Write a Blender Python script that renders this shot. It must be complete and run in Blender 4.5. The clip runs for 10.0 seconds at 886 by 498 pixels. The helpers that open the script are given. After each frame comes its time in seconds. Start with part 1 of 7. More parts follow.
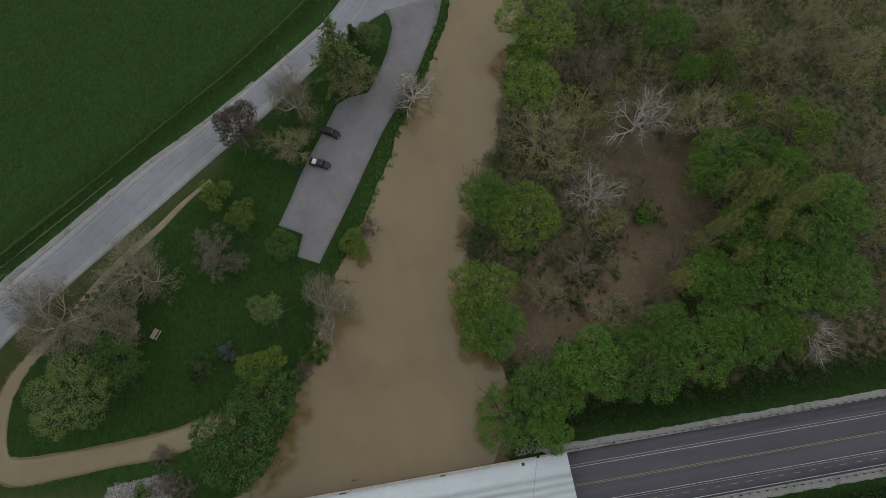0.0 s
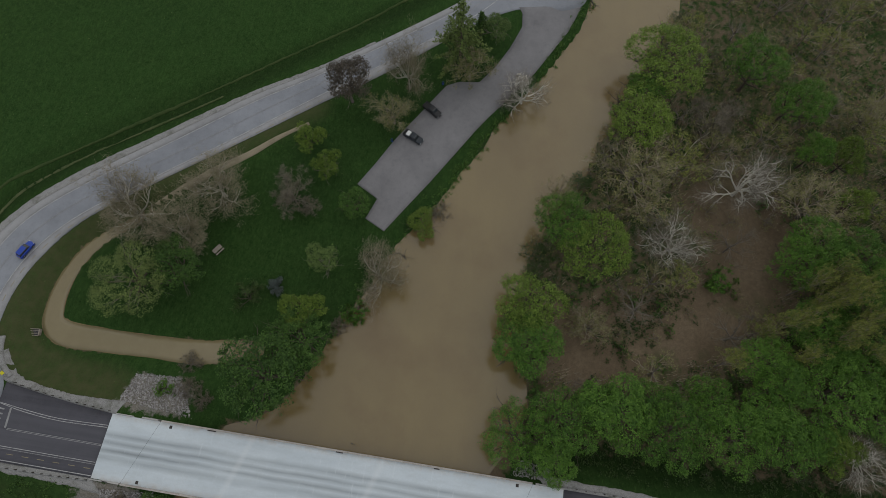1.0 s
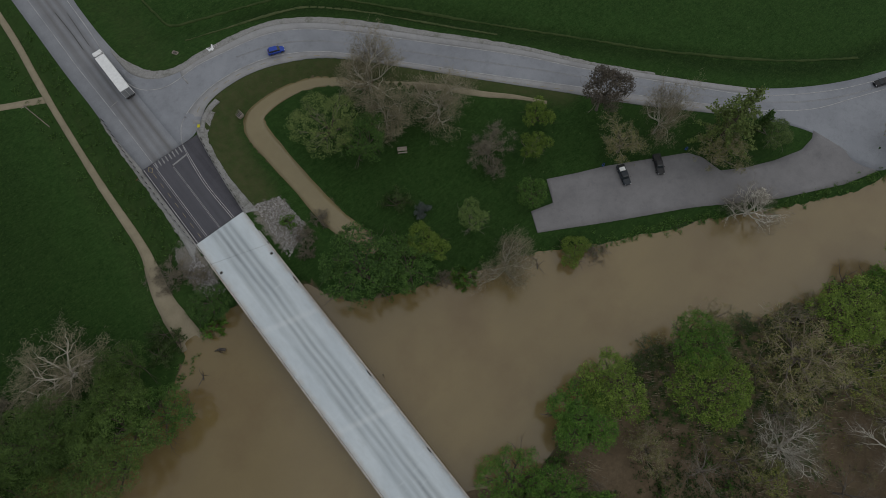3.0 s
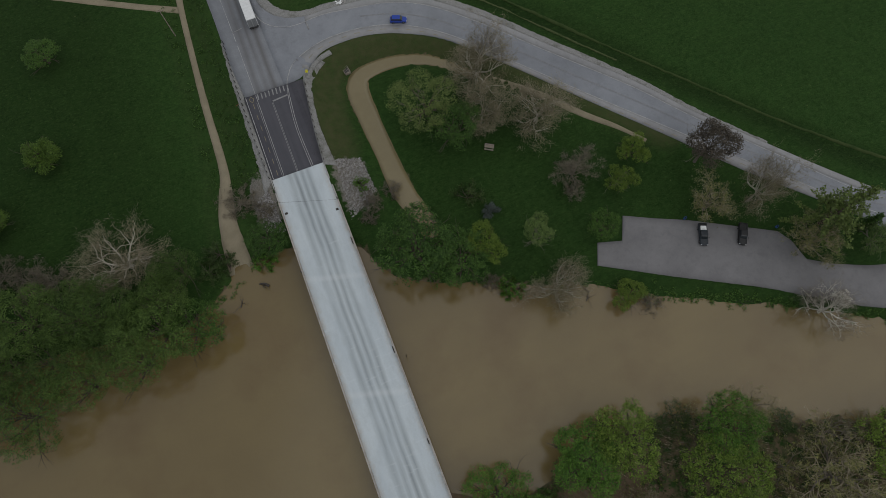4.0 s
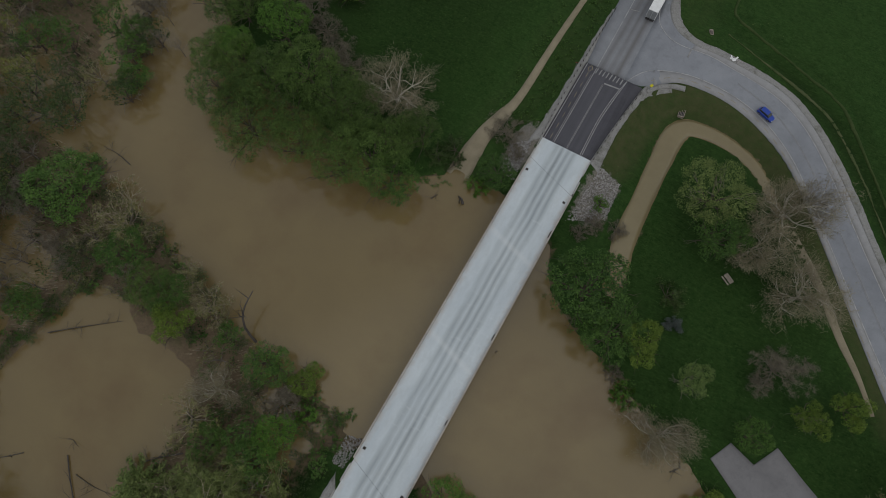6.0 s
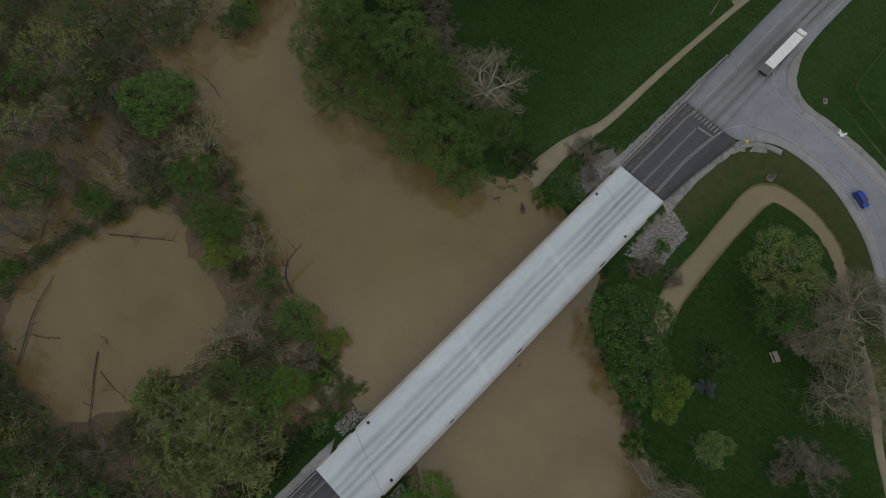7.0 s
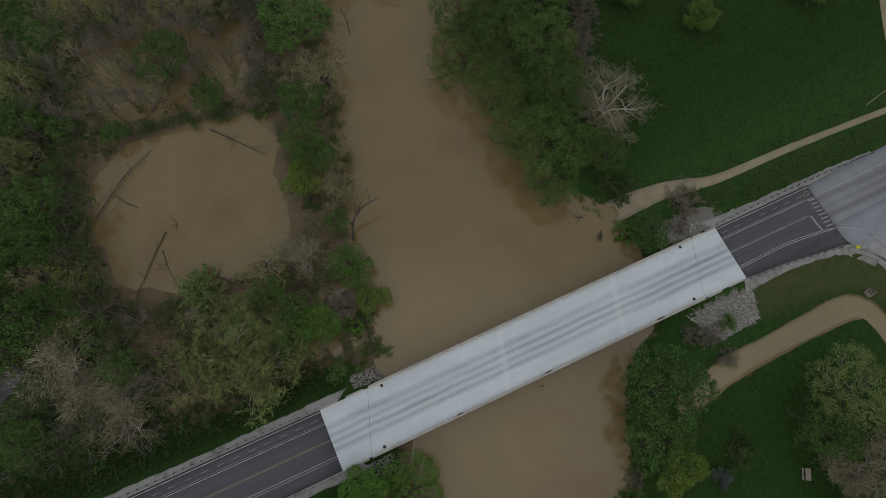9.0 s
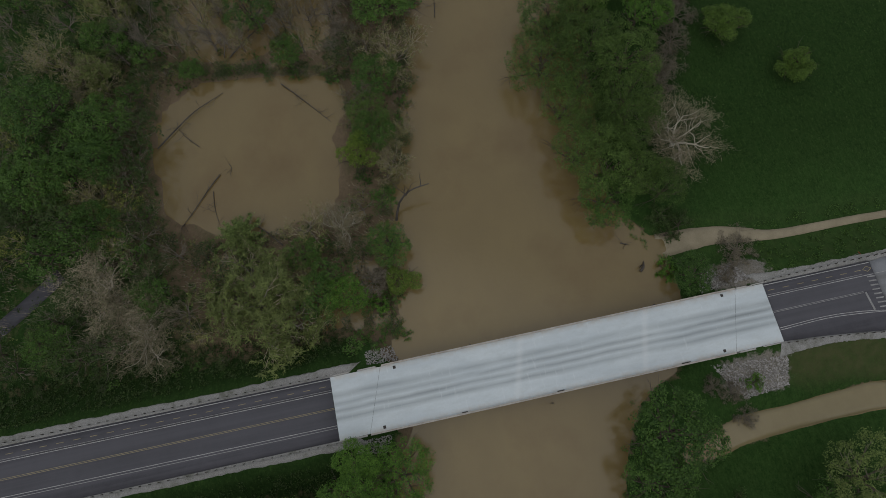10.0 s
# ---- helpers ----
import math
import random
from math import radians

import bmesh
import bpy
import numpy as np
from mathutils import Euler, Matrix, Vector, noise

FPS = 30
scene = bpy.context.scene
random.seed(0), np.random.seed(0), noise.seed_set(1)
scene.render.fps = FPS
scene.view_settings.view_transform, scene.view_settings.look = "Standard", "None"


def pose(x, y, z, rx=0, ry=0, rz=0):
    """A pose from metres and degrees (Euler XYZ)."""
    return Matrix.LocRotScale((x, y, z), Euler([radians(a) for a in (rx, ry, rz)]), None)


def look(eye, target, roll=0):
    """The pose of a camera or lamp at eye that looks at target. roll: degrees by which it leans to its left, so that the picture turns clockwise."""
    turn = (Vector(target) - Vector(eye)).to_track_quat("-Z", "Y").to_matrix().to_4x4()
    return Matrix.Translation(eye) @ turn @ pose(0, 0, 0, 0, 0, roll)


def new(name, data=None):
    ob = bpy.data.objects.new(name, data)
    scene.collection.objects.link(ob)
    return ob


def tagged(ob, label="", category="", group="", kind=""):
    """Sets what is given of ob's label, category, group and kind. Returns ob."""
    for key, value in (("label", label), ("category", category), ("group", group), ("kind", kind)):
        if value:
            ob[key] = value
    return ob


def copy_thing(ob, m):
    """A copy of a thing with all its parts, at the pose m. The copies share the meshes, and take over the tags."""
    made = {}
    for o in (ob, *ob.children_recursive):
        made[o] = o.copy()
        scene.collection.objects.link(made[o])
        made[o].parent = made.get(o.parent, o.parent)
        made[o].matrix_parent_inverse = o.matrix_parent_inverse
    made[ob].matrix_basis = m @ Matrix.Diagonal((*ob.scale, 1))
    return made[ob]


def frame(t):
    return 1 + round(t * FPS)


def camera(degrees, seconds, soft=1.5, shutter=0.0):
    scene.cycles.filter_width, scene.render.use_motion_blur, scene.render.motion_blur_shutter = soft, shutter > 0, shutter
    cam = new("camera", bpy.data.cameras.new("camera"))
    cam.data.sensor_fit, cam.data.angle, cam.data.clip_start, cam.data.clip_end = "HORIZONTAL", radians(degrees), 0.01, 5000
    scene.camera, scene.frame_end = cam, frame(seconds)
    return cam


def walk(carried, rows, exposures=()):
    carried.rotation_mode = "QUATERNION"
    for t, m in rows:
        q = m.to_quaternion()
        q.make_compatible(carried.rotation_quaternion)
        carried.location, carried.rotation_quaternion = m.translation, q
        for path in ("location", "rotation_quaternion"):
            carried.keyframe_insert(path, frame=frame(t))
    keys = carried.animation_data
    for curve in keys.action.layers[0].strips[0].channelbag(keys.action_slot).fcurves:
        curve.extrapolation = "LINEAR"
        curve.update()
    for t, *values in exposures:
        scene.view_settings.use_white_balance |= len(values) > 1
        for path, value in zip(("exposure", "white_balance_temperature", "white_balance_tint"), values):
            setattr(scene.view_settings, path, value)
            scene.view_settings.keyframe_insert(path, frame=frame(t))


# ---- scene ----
cam = camera(75.44, 10.0, soft=0.3)
EXPO = -0.12
# seconds, place in metres, pitch, lean and heading in degrees
PATH = [
    (0, 8.73, -23.92, 131.39, -69.49, -0.05, -99.41),
    (0.5, 8.78, -24.12, 131.47, -69.77, -0.03, -91.69),
    (1, 8.85, -24.31, 131.50, -70.03, 0.04, -81.08),
    (1.5, 8.92, -24.48, 131.39, -70.26, -0.30, -69.97),
    (2, 8.96, -24.70, 131.16, -70.35, -0.20, -59.50),
    (2.5, 8.95, -24.96, 130.90, -70.50, -0.06, -49.79),
    (2.7, 8.92, -25.08, 130.81, -70.64, -0.25, -45.51),
    (3.8, 8.71, -25.83, 130.38, -70.70, 0.05, -25.99),
    (4, 8.65, -25.96, 130.30, -70.76, 0.00, -22.25),
    (4.5, 8.48, -26.23, 130.05, -70.74, 0.00, -12.25),
    (5, 8.28, -26.45, 129.71, -70.89, 0.14, -2.07),
    (5.5, 8.05, -26.65, 129.34, -71.06, 0.09, 12.01),
    (6, 7.77, -26.86, 129.08, -71.42, -0.18, 30.06),
    (6.2, 7.67, -26.92, 129.00, -71.56, -0.08, 36.09),
    (7.3, 7.19, -27.07, 128.60, -72.01, -0.07, 47.64),
    (7.5, 7.12, -27.08, 128.54, -72.22, -0.09, 50.15),
    (8, 6.96, -27.10, 128.40, -72.48, 0.09, 53.01),
    (8.5, 6.77, -27.19, 128.27, -72.76, 0.07, 57.57),
    (9, 6.55, -27.39, 128.16, -73.10, -0.11, 65.55),
    (9.5, 6.29, -27.66, 128.09, -73.51, -0.20, 72.93),
    (10, 6.03, -27.93, 128.02, -73.82, -0.14, 78.01),
]
walk(cam, [(t, pose(x, y, z, 90 + p, 0, h) @ pose(0, 0, 0, 0, 0, r)) for t, x, y, z, p, r, h in PATH],
     exposures=[(0.0, EXPO + 0.14), (2.5, EXPO - 0.07), (4.0, EXPO - 0.12), (6.0, EXPO - 0.08), (10.0, EXPO - 0.08)])

# ---------------------------------------------------------------- light
world = bpy.data.worlds.new("overcast_sky")
scene.world = world
world.use_nodes = True
wn = world.node_tree.nodes
sky = wn.new("ShaderNodeTexSky")
sky.sky_type = 'NISHITA'
sky.sun_disc = False
sky.sun_elevation = radians(55)
sky.sun_rotation = radians(120)
sky.air_density, sky.dust_density, sky.ozone_density = 1.0, 4.0, 1.0
veil = wn.new("ShaderNodeMix")          # the even cloud cover in front of the blue
veil.data_type = 'RGBA'
veil.inputs[0].default_value = 0.9
veil.inputs[7].default_value = (6.1, 6.3, 6.4, 1)
world.node_tree.links.new(sky.outputs[0], veil.inputs[6])
wn["Background"].inputs[1].default_value = 0.10
world.node_tree.links.new(veil.outputs[2], wn["Background"].inputs[0])

sun_data = bpy.data.lights.new("sun", 'SUN')
sun_data.energy = 0.6
sun_data.angle = radians(100)
sun_data.color = (1.0, 0.97, 0.92)
sun = new("sun", sun_data)
sun.matrix_world = look((0, 0, 60), (0 - math.sin(radians(120)) * math.cos(radians(55)),
                                     0 - math.cos(radians(120)) * math.cos(radians(55)), 60 - math.sin(radians(55))))


# ---------------------------------------------------------------- materials
class Nodes:
    """Small builder for node materials."""

    def __init__(self, name):
        self.mat = bpy.data.materials.new(name)
        self.mat.use_nodes = True
        self.tree = self.mat.node_tree
        self.bsdf = self.tree.nodes["Principled BSDF"]
        self.out = self.tree.nodes["Material Output"]
        self.coord = None

    def node(self, kind, **sets):
        n = self.tree.nodes.new(kind)
        for k, v in sets.items():
            if k == "operation":
                n.operation = v
            elif k == "blend_type":
                n.blend_type = v
            elif k == "data_type":
                n.data_type = v
            elif k == "attribute_name":
                n.attribute_name = v
        return n

    def link(self, a, b):
        self.tree.links.new(a, b)

    def place(self, scale=(1, 1, 1)):
        if self.coord is None:
            self.coord = self.node("ShaderNodeTexCoord")
        if scale == (1, 1, 1):
            return self.coord.outputs["Object"]
        m = self.node("ShaderNodeMapping")
        m.inputs["Scale"].default_value = scale
        self.link(self.coord.outputs["Object"], m.inputs[0])
        return m.outputs[0]

    def noise(self, scale, detail=4.0, rough=0.6, stretch=(1, 1, 1), lo=0.35, hi=0.65):
        n = self.node("ShaderNodeTexNoise")
        n.inputs["Scale"].default_value = scale
        n.inputs["Detail"].default_value = detail
        n.inputs["Roughness"].default_value = rough
        self.link(self.place(stretch), n.inputs["Vector"])
        return self.ramp(n.outputs[0], lo, hi)

    def ramp(self, value, lo, hi, a=0.0, b=1.0):
        r = self.node("ShaderNodeMapRange")
        r.inputs[1].default_value, r.inputs[2].default_value = lo, hi
        r.inputs[3].default_value, r.inputs[4].default_value = a, b
        self.link(value, r.inputs[0])
        return r.outputs[0]

    def math(self, op, a, b=0.0):
        n = self.node("ShaderNodeMath", operation=op)
        for i, v in enumerate((a, b)):
            if isinstance(v, (int, float)):
                n.inputs[i].default_value = v
            else:
                self.link(v, n.inputs[i])
        return n.outputs[0]

    def mix(self, fac, a, b, blend='MIX'):
        n = self.node("ShaderNodeMix", data_type='RGBA', blend_type=blend)
        for i, v in ((0, fac), (6, a), (7, b)):
            if isinstance(v, (int, float)):
                n.inputs[i].default_value = v
            elif isinstance(v, tuple):
                n.inputs[i].default_value = (*v, 1)
            else:
                self.link(v, n.inputs[i])
        return n.outputs[2]

    def attr(self, name):
        return self.node("ShaderNodeAttribute", attribute_name=name).outputs["Fac"]

    def bump(self, height, strength=0.3, distance=0.05):
        b = self.node("ShaderNodeBump")
        b.inputs["Strength"].default_value, b.inputs["Distance"].default_value = strength, distance
        self.link(height, b.inputs["Height"])
        self.link(b.outputs[0], self.bsdf.inputs["Normal"])

    def done(self, colour, rough=0.8, spec=0.3, metal=0.0):
        if isinstance(colour, tuple):
            self.bsdf.inputs["Base Color"].default_value = (*colour, 1)
        else:
            self.link(colour, self.bsdf.inputs["Base Color"])
        if isinstance(rough, (int, float)):
            self.bsdf.inputs["Roughness"].default_value = rough
        else:
            self.link(rough, self.bsdf.inputs["Roughness"])
        self.bsdf.inputs["Specular IOR Level"].default_value = spec
        self.bsdf.inputs["Metallic"].default_value = metal
        return self.mat


def mottled(name, a, b, s1=0.5, s2=6.0, rough=0.8, spec=0.3, metal=0.0, bump=0.3):
    """A surface of two tones with coarse stains and fine grain."""
    n = Nodes(name)
    big, fine = n.noise(s1), n.noise(s2, 6.0, 0.7)
    col = n.mix(n.math('ADD', n.math('MULTIPLY', big, 0.6), n.math('MULTIPLY', fine, 0.4)), a, b)
    if bump:
        n.bump(fine, bump, 0.03)
    return n.done(col, rough, spec, metal)


def leaf_material(name, a, b, spread=0.36, translucent=0.26):
    """Foliage: varied from tree to tree and from leaf to leaf, lets some light through."""
    n = Nodes(name)
    geo, info = n.node("ShaderNodeNewGeometry"), n.node("ShaderNodeObjectInfo")
    f = n.math('ADD', n.math('MULTIPLY', geo.outputs["Random Per Island"], 1 - spread), n.math('MULTIPLY', info.outputs["Random"], spread))
    tone = n.mix(f, tuple(0.62 * c for c in a), tuple(1.22 * c for c in b))
    col = n.mix(n.math('MULTIPLY', n.noise(7.0, 2.0, lo=0.40, hi=0.62), 0.55), tone, tuple(0.62 * c for c in a))
    col = n.mix(n.math('MULTIPLY', n.noise(4.3, 2.0, lo=0.52, hi=0.72), 0.4), col, tuple(1.15 * c for c in b))
    n.done(col, 0.55, 0.25)
    t = n.node("ShaderNodeBsdfTranslucent")
    n.link(col, t.inputs[0])
    m = n.node("ShaderNodeMixShader")
    m.inputs[0].default_value = translucent
    n.link(n.bsdf.outputs[0], m.inputs[1])
    n.link(t.outputs[0], m.inputs[2])
    n.link(m.outputs[0], n.out.inputs[0])
    return n.mat


def ground_material():
    n = Nodes("meadow_and_mud")
    broad, mid, fine = n.noise(0.035, 3.0), n.noise(0.25, 5.0, 0.65), n.noise(3.0, 6.0, 0.75)
    tuft = n.noise(0.8, 6.0, 0.8, lo=0.4, hi=0.6)
    grass = n.mix(broad, (0.012, 0.043, 0.009), (0.020, 0.056, 0.011))
    grass = n.mix(n.math('MULTIPLY', mid, 0.85), grass, (0.005, 0.020, 0.004))
    grass = n.mix(n.math('MULTIPLY', tuft, 0.8), grass, (0.034, 0.071, 0.018))
    row = n.noise(0.9, 5.0, 0.75, (0.5, 2.2, 1), 0.42, 0.60)
    grass = n.mix(n.math('MULTIPLY', row, 0.55), grass, (0.006, 0.022, 0.004))
    grass = n.mix(n.math('MULTIPLY', fine, 0.65), grass, (0.036, 0.071, 0.019))
    # darkens tall grass and the park lawn, and paints in the ditch shade
    grass = n.mix(n.attr("tall"), grass, (0.60, 0.58, 0.60), 'MULTIPLY')
    mow = n.math('MULTIPLY', n.attr("mown"), n.ramp(n.noise(0.5, 4.0), 0.0, 1.0, 0.5, 1.0))
    grass = n.mix(mow, grass, (0.062, 0.068, 0.030))
    fleck = n.ramp(n.noise(1.7, 2.0, 0.6, (0.7, 1.3, 1), 0.0, 1.0), 0.58, 0.66)
    grass = n.mix(n.math('MULTIPLY', fleck, 0.42), grass, (0.042, 0.080, 0.020))
    speck = n.ramp(n.noise(1.3, 1.0, 0.5, lo=0.0, hi=1.0), 0.78, 0.82)
    grass = n.mix(n.math('MULTIPLY', speck, 0.35), grass, (0.16, 0.18, 0.08))
    mud = n.mix(n.noise(0.12, 5.0), (0.128, 0.096, 0.062), (0.180, 0.138, 0.092))
    mud = n.mix(n.math('MULTIPLY', n.noise(1.2, 6.0, 0.8), 0.6), mud, (0.070, 0.054, 0.038))
    mud = n.mix(n.math('MULTIPLY', n.noise(0.09, 4.0, 0.6, lo=0.55, hi=0.72), 0.6), mud, (0.045, 0.060, 0.022))
    wob = n.math('MULTIPLY', n.math('SUBTRACT', n.noise(0.6, 5.0, 0.7, lo=0.2, hi=0.8), 0.5), 0.9)
    muddy = n.ramp(n.math('ADD', n.attr("muddy"), wob), 0.35, 0.65)
    col = n.mix(muddy, grass, mud)
    stone = n.mix(n.noise(2.5, 6.0, 0.85), (0.075, 0.072, 0.062), (0.25, 0.24, 0.225))
    stone = n.mix(n.math('MULTIPLY', n.noise(0.4, 4.0), 0.5), stone, (0.15, 0.13, 0.10))
    stony = n.ramp(n.math('ADD', n.attr("stony"), wob), 0.4, 0.6)
    col = n.mix(stony, col, stone)
    n.bump(n.math('ADD', fine, mid), 0.5, 0.12)
    return n.done(col, 0.9, 0.06)


def water_material():
    n = Nodes("silty_flood_water")
    broad = n.noise(0.02, 4.0, 0.6, (1, 1, 1))
    streak = n.noise(0.12, 5.0, 0.65, (0.35, 1.0, 1))
    col = n.mix(broad, (0.136, 0.099, 0.040), (0.163, 0.121, 0.050))
    col = n.mix(n.math('MULTIPLY', streak, 0.35), col, (0.122, 0.088, 0.038))
    # red-brown patches paint dark reflections into the colour, shaped like silt plumes
    col = n.mix(n.math('MULTIPLY', n.noise(0.045, 5.0, 0.6, lo=0.50, hi=0.70), 0.60), col, (0.106, 0.066, 0.024))
    ripple = n.noise(0.9, 3.0, 0.6)
    n.bump(ripple, 0.12, 0.05)
    return n.done(col, 0.13, 0.58)


def asphalt_material(name, a, b, crack=True):
    n = Nodes(name)
    col = n.mix(n.noise(0.15, 5.0, 0.7), a, b)
    col = n.mix(n.math('MULTIPLY', n.noise(7.0, 6.0, 0.8), 0.4), col, tuple(0.6 * c for c in a))
    col = n.mix(n.math('MULTIPLY', n.noise(0.05, 3.0), 0.25), col, tuple(1.35 * c for c in b))
    col = n.mix(n.math('MULTIPLY', n.noise(0.55, 7.0, 0.75, lo=0.5, hi=0.68), 0.35), col, tuple(0.66 * c for c in a))
    if crack:
        v = n.node("ShaderNodeTexVoronoi")
        v.feature = 'DISTANCE_TO_EDGE'
        v.inputs["Scale"].default_value = 0.11
        w = n.node("ShaderNodeTexNoise")
        w.inputs["Scale"].default_value = 0.4
        add = n.node("ShaderNodeVectorMath")
        sc = n.node("ShaderNodeVectorMath", operation='SCALE')
        sc.inputs[3].default_value = 4.0
        n.link(n.place(), w.inputs[0])
        n.link(w.outputs[1], sc.inputs[0])
        n.link(sc.outputs[0], add.inputs[0])
        n.link(n.place(), add.inputs[1])
        n.link(add.outputs[0], v.inputs["Vector"])
        line = n.ramp(v.outputs[0], 0.0, 0.012, 1.0, 0.0)
        col = n.mix(n.math('MULTIPLY', line, 0.07), col, (0.03, 0.03, 0.032))
    else:
        lane = n.noise(0.9, 4.0, 0.6, (1.0, 0.02, 1), 0.38, 0.62)
        col = n.mix(n.math('MULTIPLY', lane, 0.45), col, tuple(1.45 * c for c in b))
        sep = n.node("ShaderNodeSeparateXYZ")
        n.link(n.place(), sep.inputs[0])
        for c in (-1.75, 1.75):      # the driven lanes have worn paler than the shoulders
            d = n.math('ABSOLUTE', n.math('SUBTRACT', sep.outputs[0], c))
            col = n.mix(n.math('MULTIPLY', n.ramp(d, 1.25, 1.6, 1.0, 0.0), 0.35), col, (0.082, 0.083, 0.096))
    n.bump(n.noise(20.0, 3.0), 0.2, 0.01)
    return n.done(col, 0.85, 0.3)


def worn_asphalt():
    """Weathered asphalt with brownish tracks along the straight road."""
    n = Nodes("tracked_grey_asphalt")
    sep = n.node("ShaderNodeSeparateXYZ")
    n.link(n.place(), sep.inputs[0])
    col = n.mix(n.noise(0.15, 5.0, 0.7), (0.192, 0.201, 0.222), (0.246, 0.257, 0.280))
    col = n.mix(n.math('MULTIPLY', n.noise(7.0, 6.0, 0.8), 0.4), col, (0.09, 0.095, 0.107))
    streak = n.noise(1.0, 4.0, 0.6, (1.0, 0.03, 1), 0.36, 0.64)
    for c, w in ((-2.4, 1.4), (-0.2, 1.0), (1.8, 1.2)):
        d = n.math('ABSOLUTE', n.math('SUBTRACT', sep.outputs[0], c))
        col = n.mix(n.math('MULTIPLY', n.ramp(d, 0.1, w, 0.75, 0.0), n.ramp(streak, 0.0, 1.0, 0.5, 1.0)), col, (0.108, 0.102, 0.101))
    n.bump(n.noise(20.0, 3.0), 0.2, 0.01)
    return n.done(col, 0.85, 0.3)


def deck_material():
    """Pale concrete with darker wheel paths along the lanes and stains."""
    n = Nodes("bridge_deck_concrete")
    sep = n.node("ShaderNodeSeparateXYZ")
    n.link(n.place(), sep.inputs[0])
    x = n.math('ADD', sep.outputs[0], n.math('MULTIPLY', n.math('SUBTRACT', n.noise(0.08, 3.0, 0.5, (1, 1, 1), 0.2, 0.8), 0.5), 0.5))
    tracks = None
    for c, w, s in ((-2.4, 1.15, 0.75), (-0.8, 0.85, 1.0), (0.75, 0.85, 0.95), (2.3, 1.0, 0.8)):
        d = n.math('ABSOLUTE', n.math('SUBTRACT', x, c))
        g = n.math('MULTIPLY', n.ramp(d, 0.05, w, 1.0, 0.0), s)
        tracks = g if tracks is None else n.math('MAXIMUM', tracks, g)
    tracks = n.math('MULTIPLY', tracks, n.ramp(n.noise(0.25, 5.0, 0.6, (1.5, 0.16, 1)), 0.0, 1.0, 0.35, 1.0))
    col = n.mix(n.noise(0.18, 5.0, 0.6, (1.6, 0.5, 1)), (0.445, 0.50, 0.545), (0.515, 0.57, 0.61))
    col = n.mix(n.math('MULTIPLY', n.noise(2.5, 6.0, 0.75), 0.25), col, (0.40, 0.43, 0.45))
    col = n.mix(n.math('MULTIPLY', tracks, 0.90), col, (0.195, 0.220, 0.235))
    col = n.mix(n.math('MULTIPLY', n.noise(0.5, 7.0, 0.75, (1.4, 0.5, 1), 0.46, 0.66), 0.30), col, (0.36, 0.39, 0.40))
    col = n.mix(n.math('MULTIPLY', n.noise(0.8, 5.0, 0.7, (0.25, 1.4, 1), 0.60, 0.72), 0.30), col, (0.64, 0.68, 0.71))
    y = n.math('ADD', sep.outputs[1], n.math('MULTIPLY', sep.outputs[0], 0.30))
    for c in (-10.2, 17.8):
        d = n.math('ABSOLUTE', n.math('SUBTRACT', y, c))
        col = n.mix(n.math('MULTIPLY', n.ramp(d, 0.2, 1.0, 1.0, 0.0), 0.20), col, (0.66, 0.68, 0.69))
    edge = n.ramp(n.math('ABSOLUTE', sep.outputs[0]), 5.3, 6.2)
    col = n.mix(n.math('MULTIPLY', n.math('MULTIPLY', edge, n.noise(0.7, 6.0, 0.7)), 0.55), col, (0.42, 0.37, 0.32))
    n.bump(n.noise(9.0, 4.0), 0.15, 0.01)
    return n.done(col, 0.75, 0.35)


def gravel_material():
    """Crushed stone with weeds and soil working into it."""
    n = Nodes("pale_crushed_gravel")
    grit = n.noise(5.0, 8.0, 0.85, lo=0.36, hi=0.64)
    col = n.mix(grit, (0.145, 0.144, 0.142), (0.33, 0.327, 0.322))
    col = n.mix(n.math('MULTIPLY', n.noise(0.35, 6.0, 0.75, lo=0.52, hi=0.66), 0.6), col, (0.075, 0.078, 0.052))
    n.bump(grit, 0.6, 0.05)
    return n.done(col, 0.9, 0.2)


M_GROUND, M_WATER = ground_material(), water_material()
M_NEW_ASPHALT = asphalt_material("dark_new_asphalt", (0.047, 0.047, 0.057), (0.067, 0.066, 0.078), False)
M_OLD_ASPHALT = asphalt_material("weathered_grey_asphalt", (0.196, 0.207, 0.233), (0.244, 0.257, 0.285))
M_PALE_ASPHALT = asphalt_material("dusty_pale_asphalt", (0.235, 0.236, 0.245), (0.30, 0.30, 0.307))
M_NORTH = worn_asphalt()
M_LOT = asphalt_material("lot_grey_asphalt", (0.150, 0.147, 0.154), (0.198, 0.194, 0.201))
M_DECK = deck_material()
M_CONCRETE = mottled("weathered_concrete", (0.26, 0.255, 0.245), (0.40, 0.39, 0.375), 0.4, 5.0)
M_PARAPET = mottled("stained_parapet_concrete", (0.22, 0.20, 0.18), (0.42, 0.395, 0.365), 0.7, 6.0)
M_WHITE_PAINT = mottled("worn_white_road_paint", (0.20, 0.20, 0.21), (0.46, 0.46, 0.46), 0.8, 5.0, 0.7)
M_YELLOW_PAINT = mottled("worn_yellow_road_paint", (0.18, 0.155, 0.10), (0.31, 0.265, 0.165), 0.8, 5.0, 0.7)
M_OLD_WHITE = mottled("faded_white_road_paint", (0.16, 0.16, 0.165), (0.32, 0.32, 0.325), 0.8, 5.0, 0.7)
M_SEAL = mottled("black_crack_sealant", (0.02, 0.02, 0.022), (0.04, 0.04, 0.042), 1.0, 9.0, 0.5)
M_GRAVEL = gravel_material()
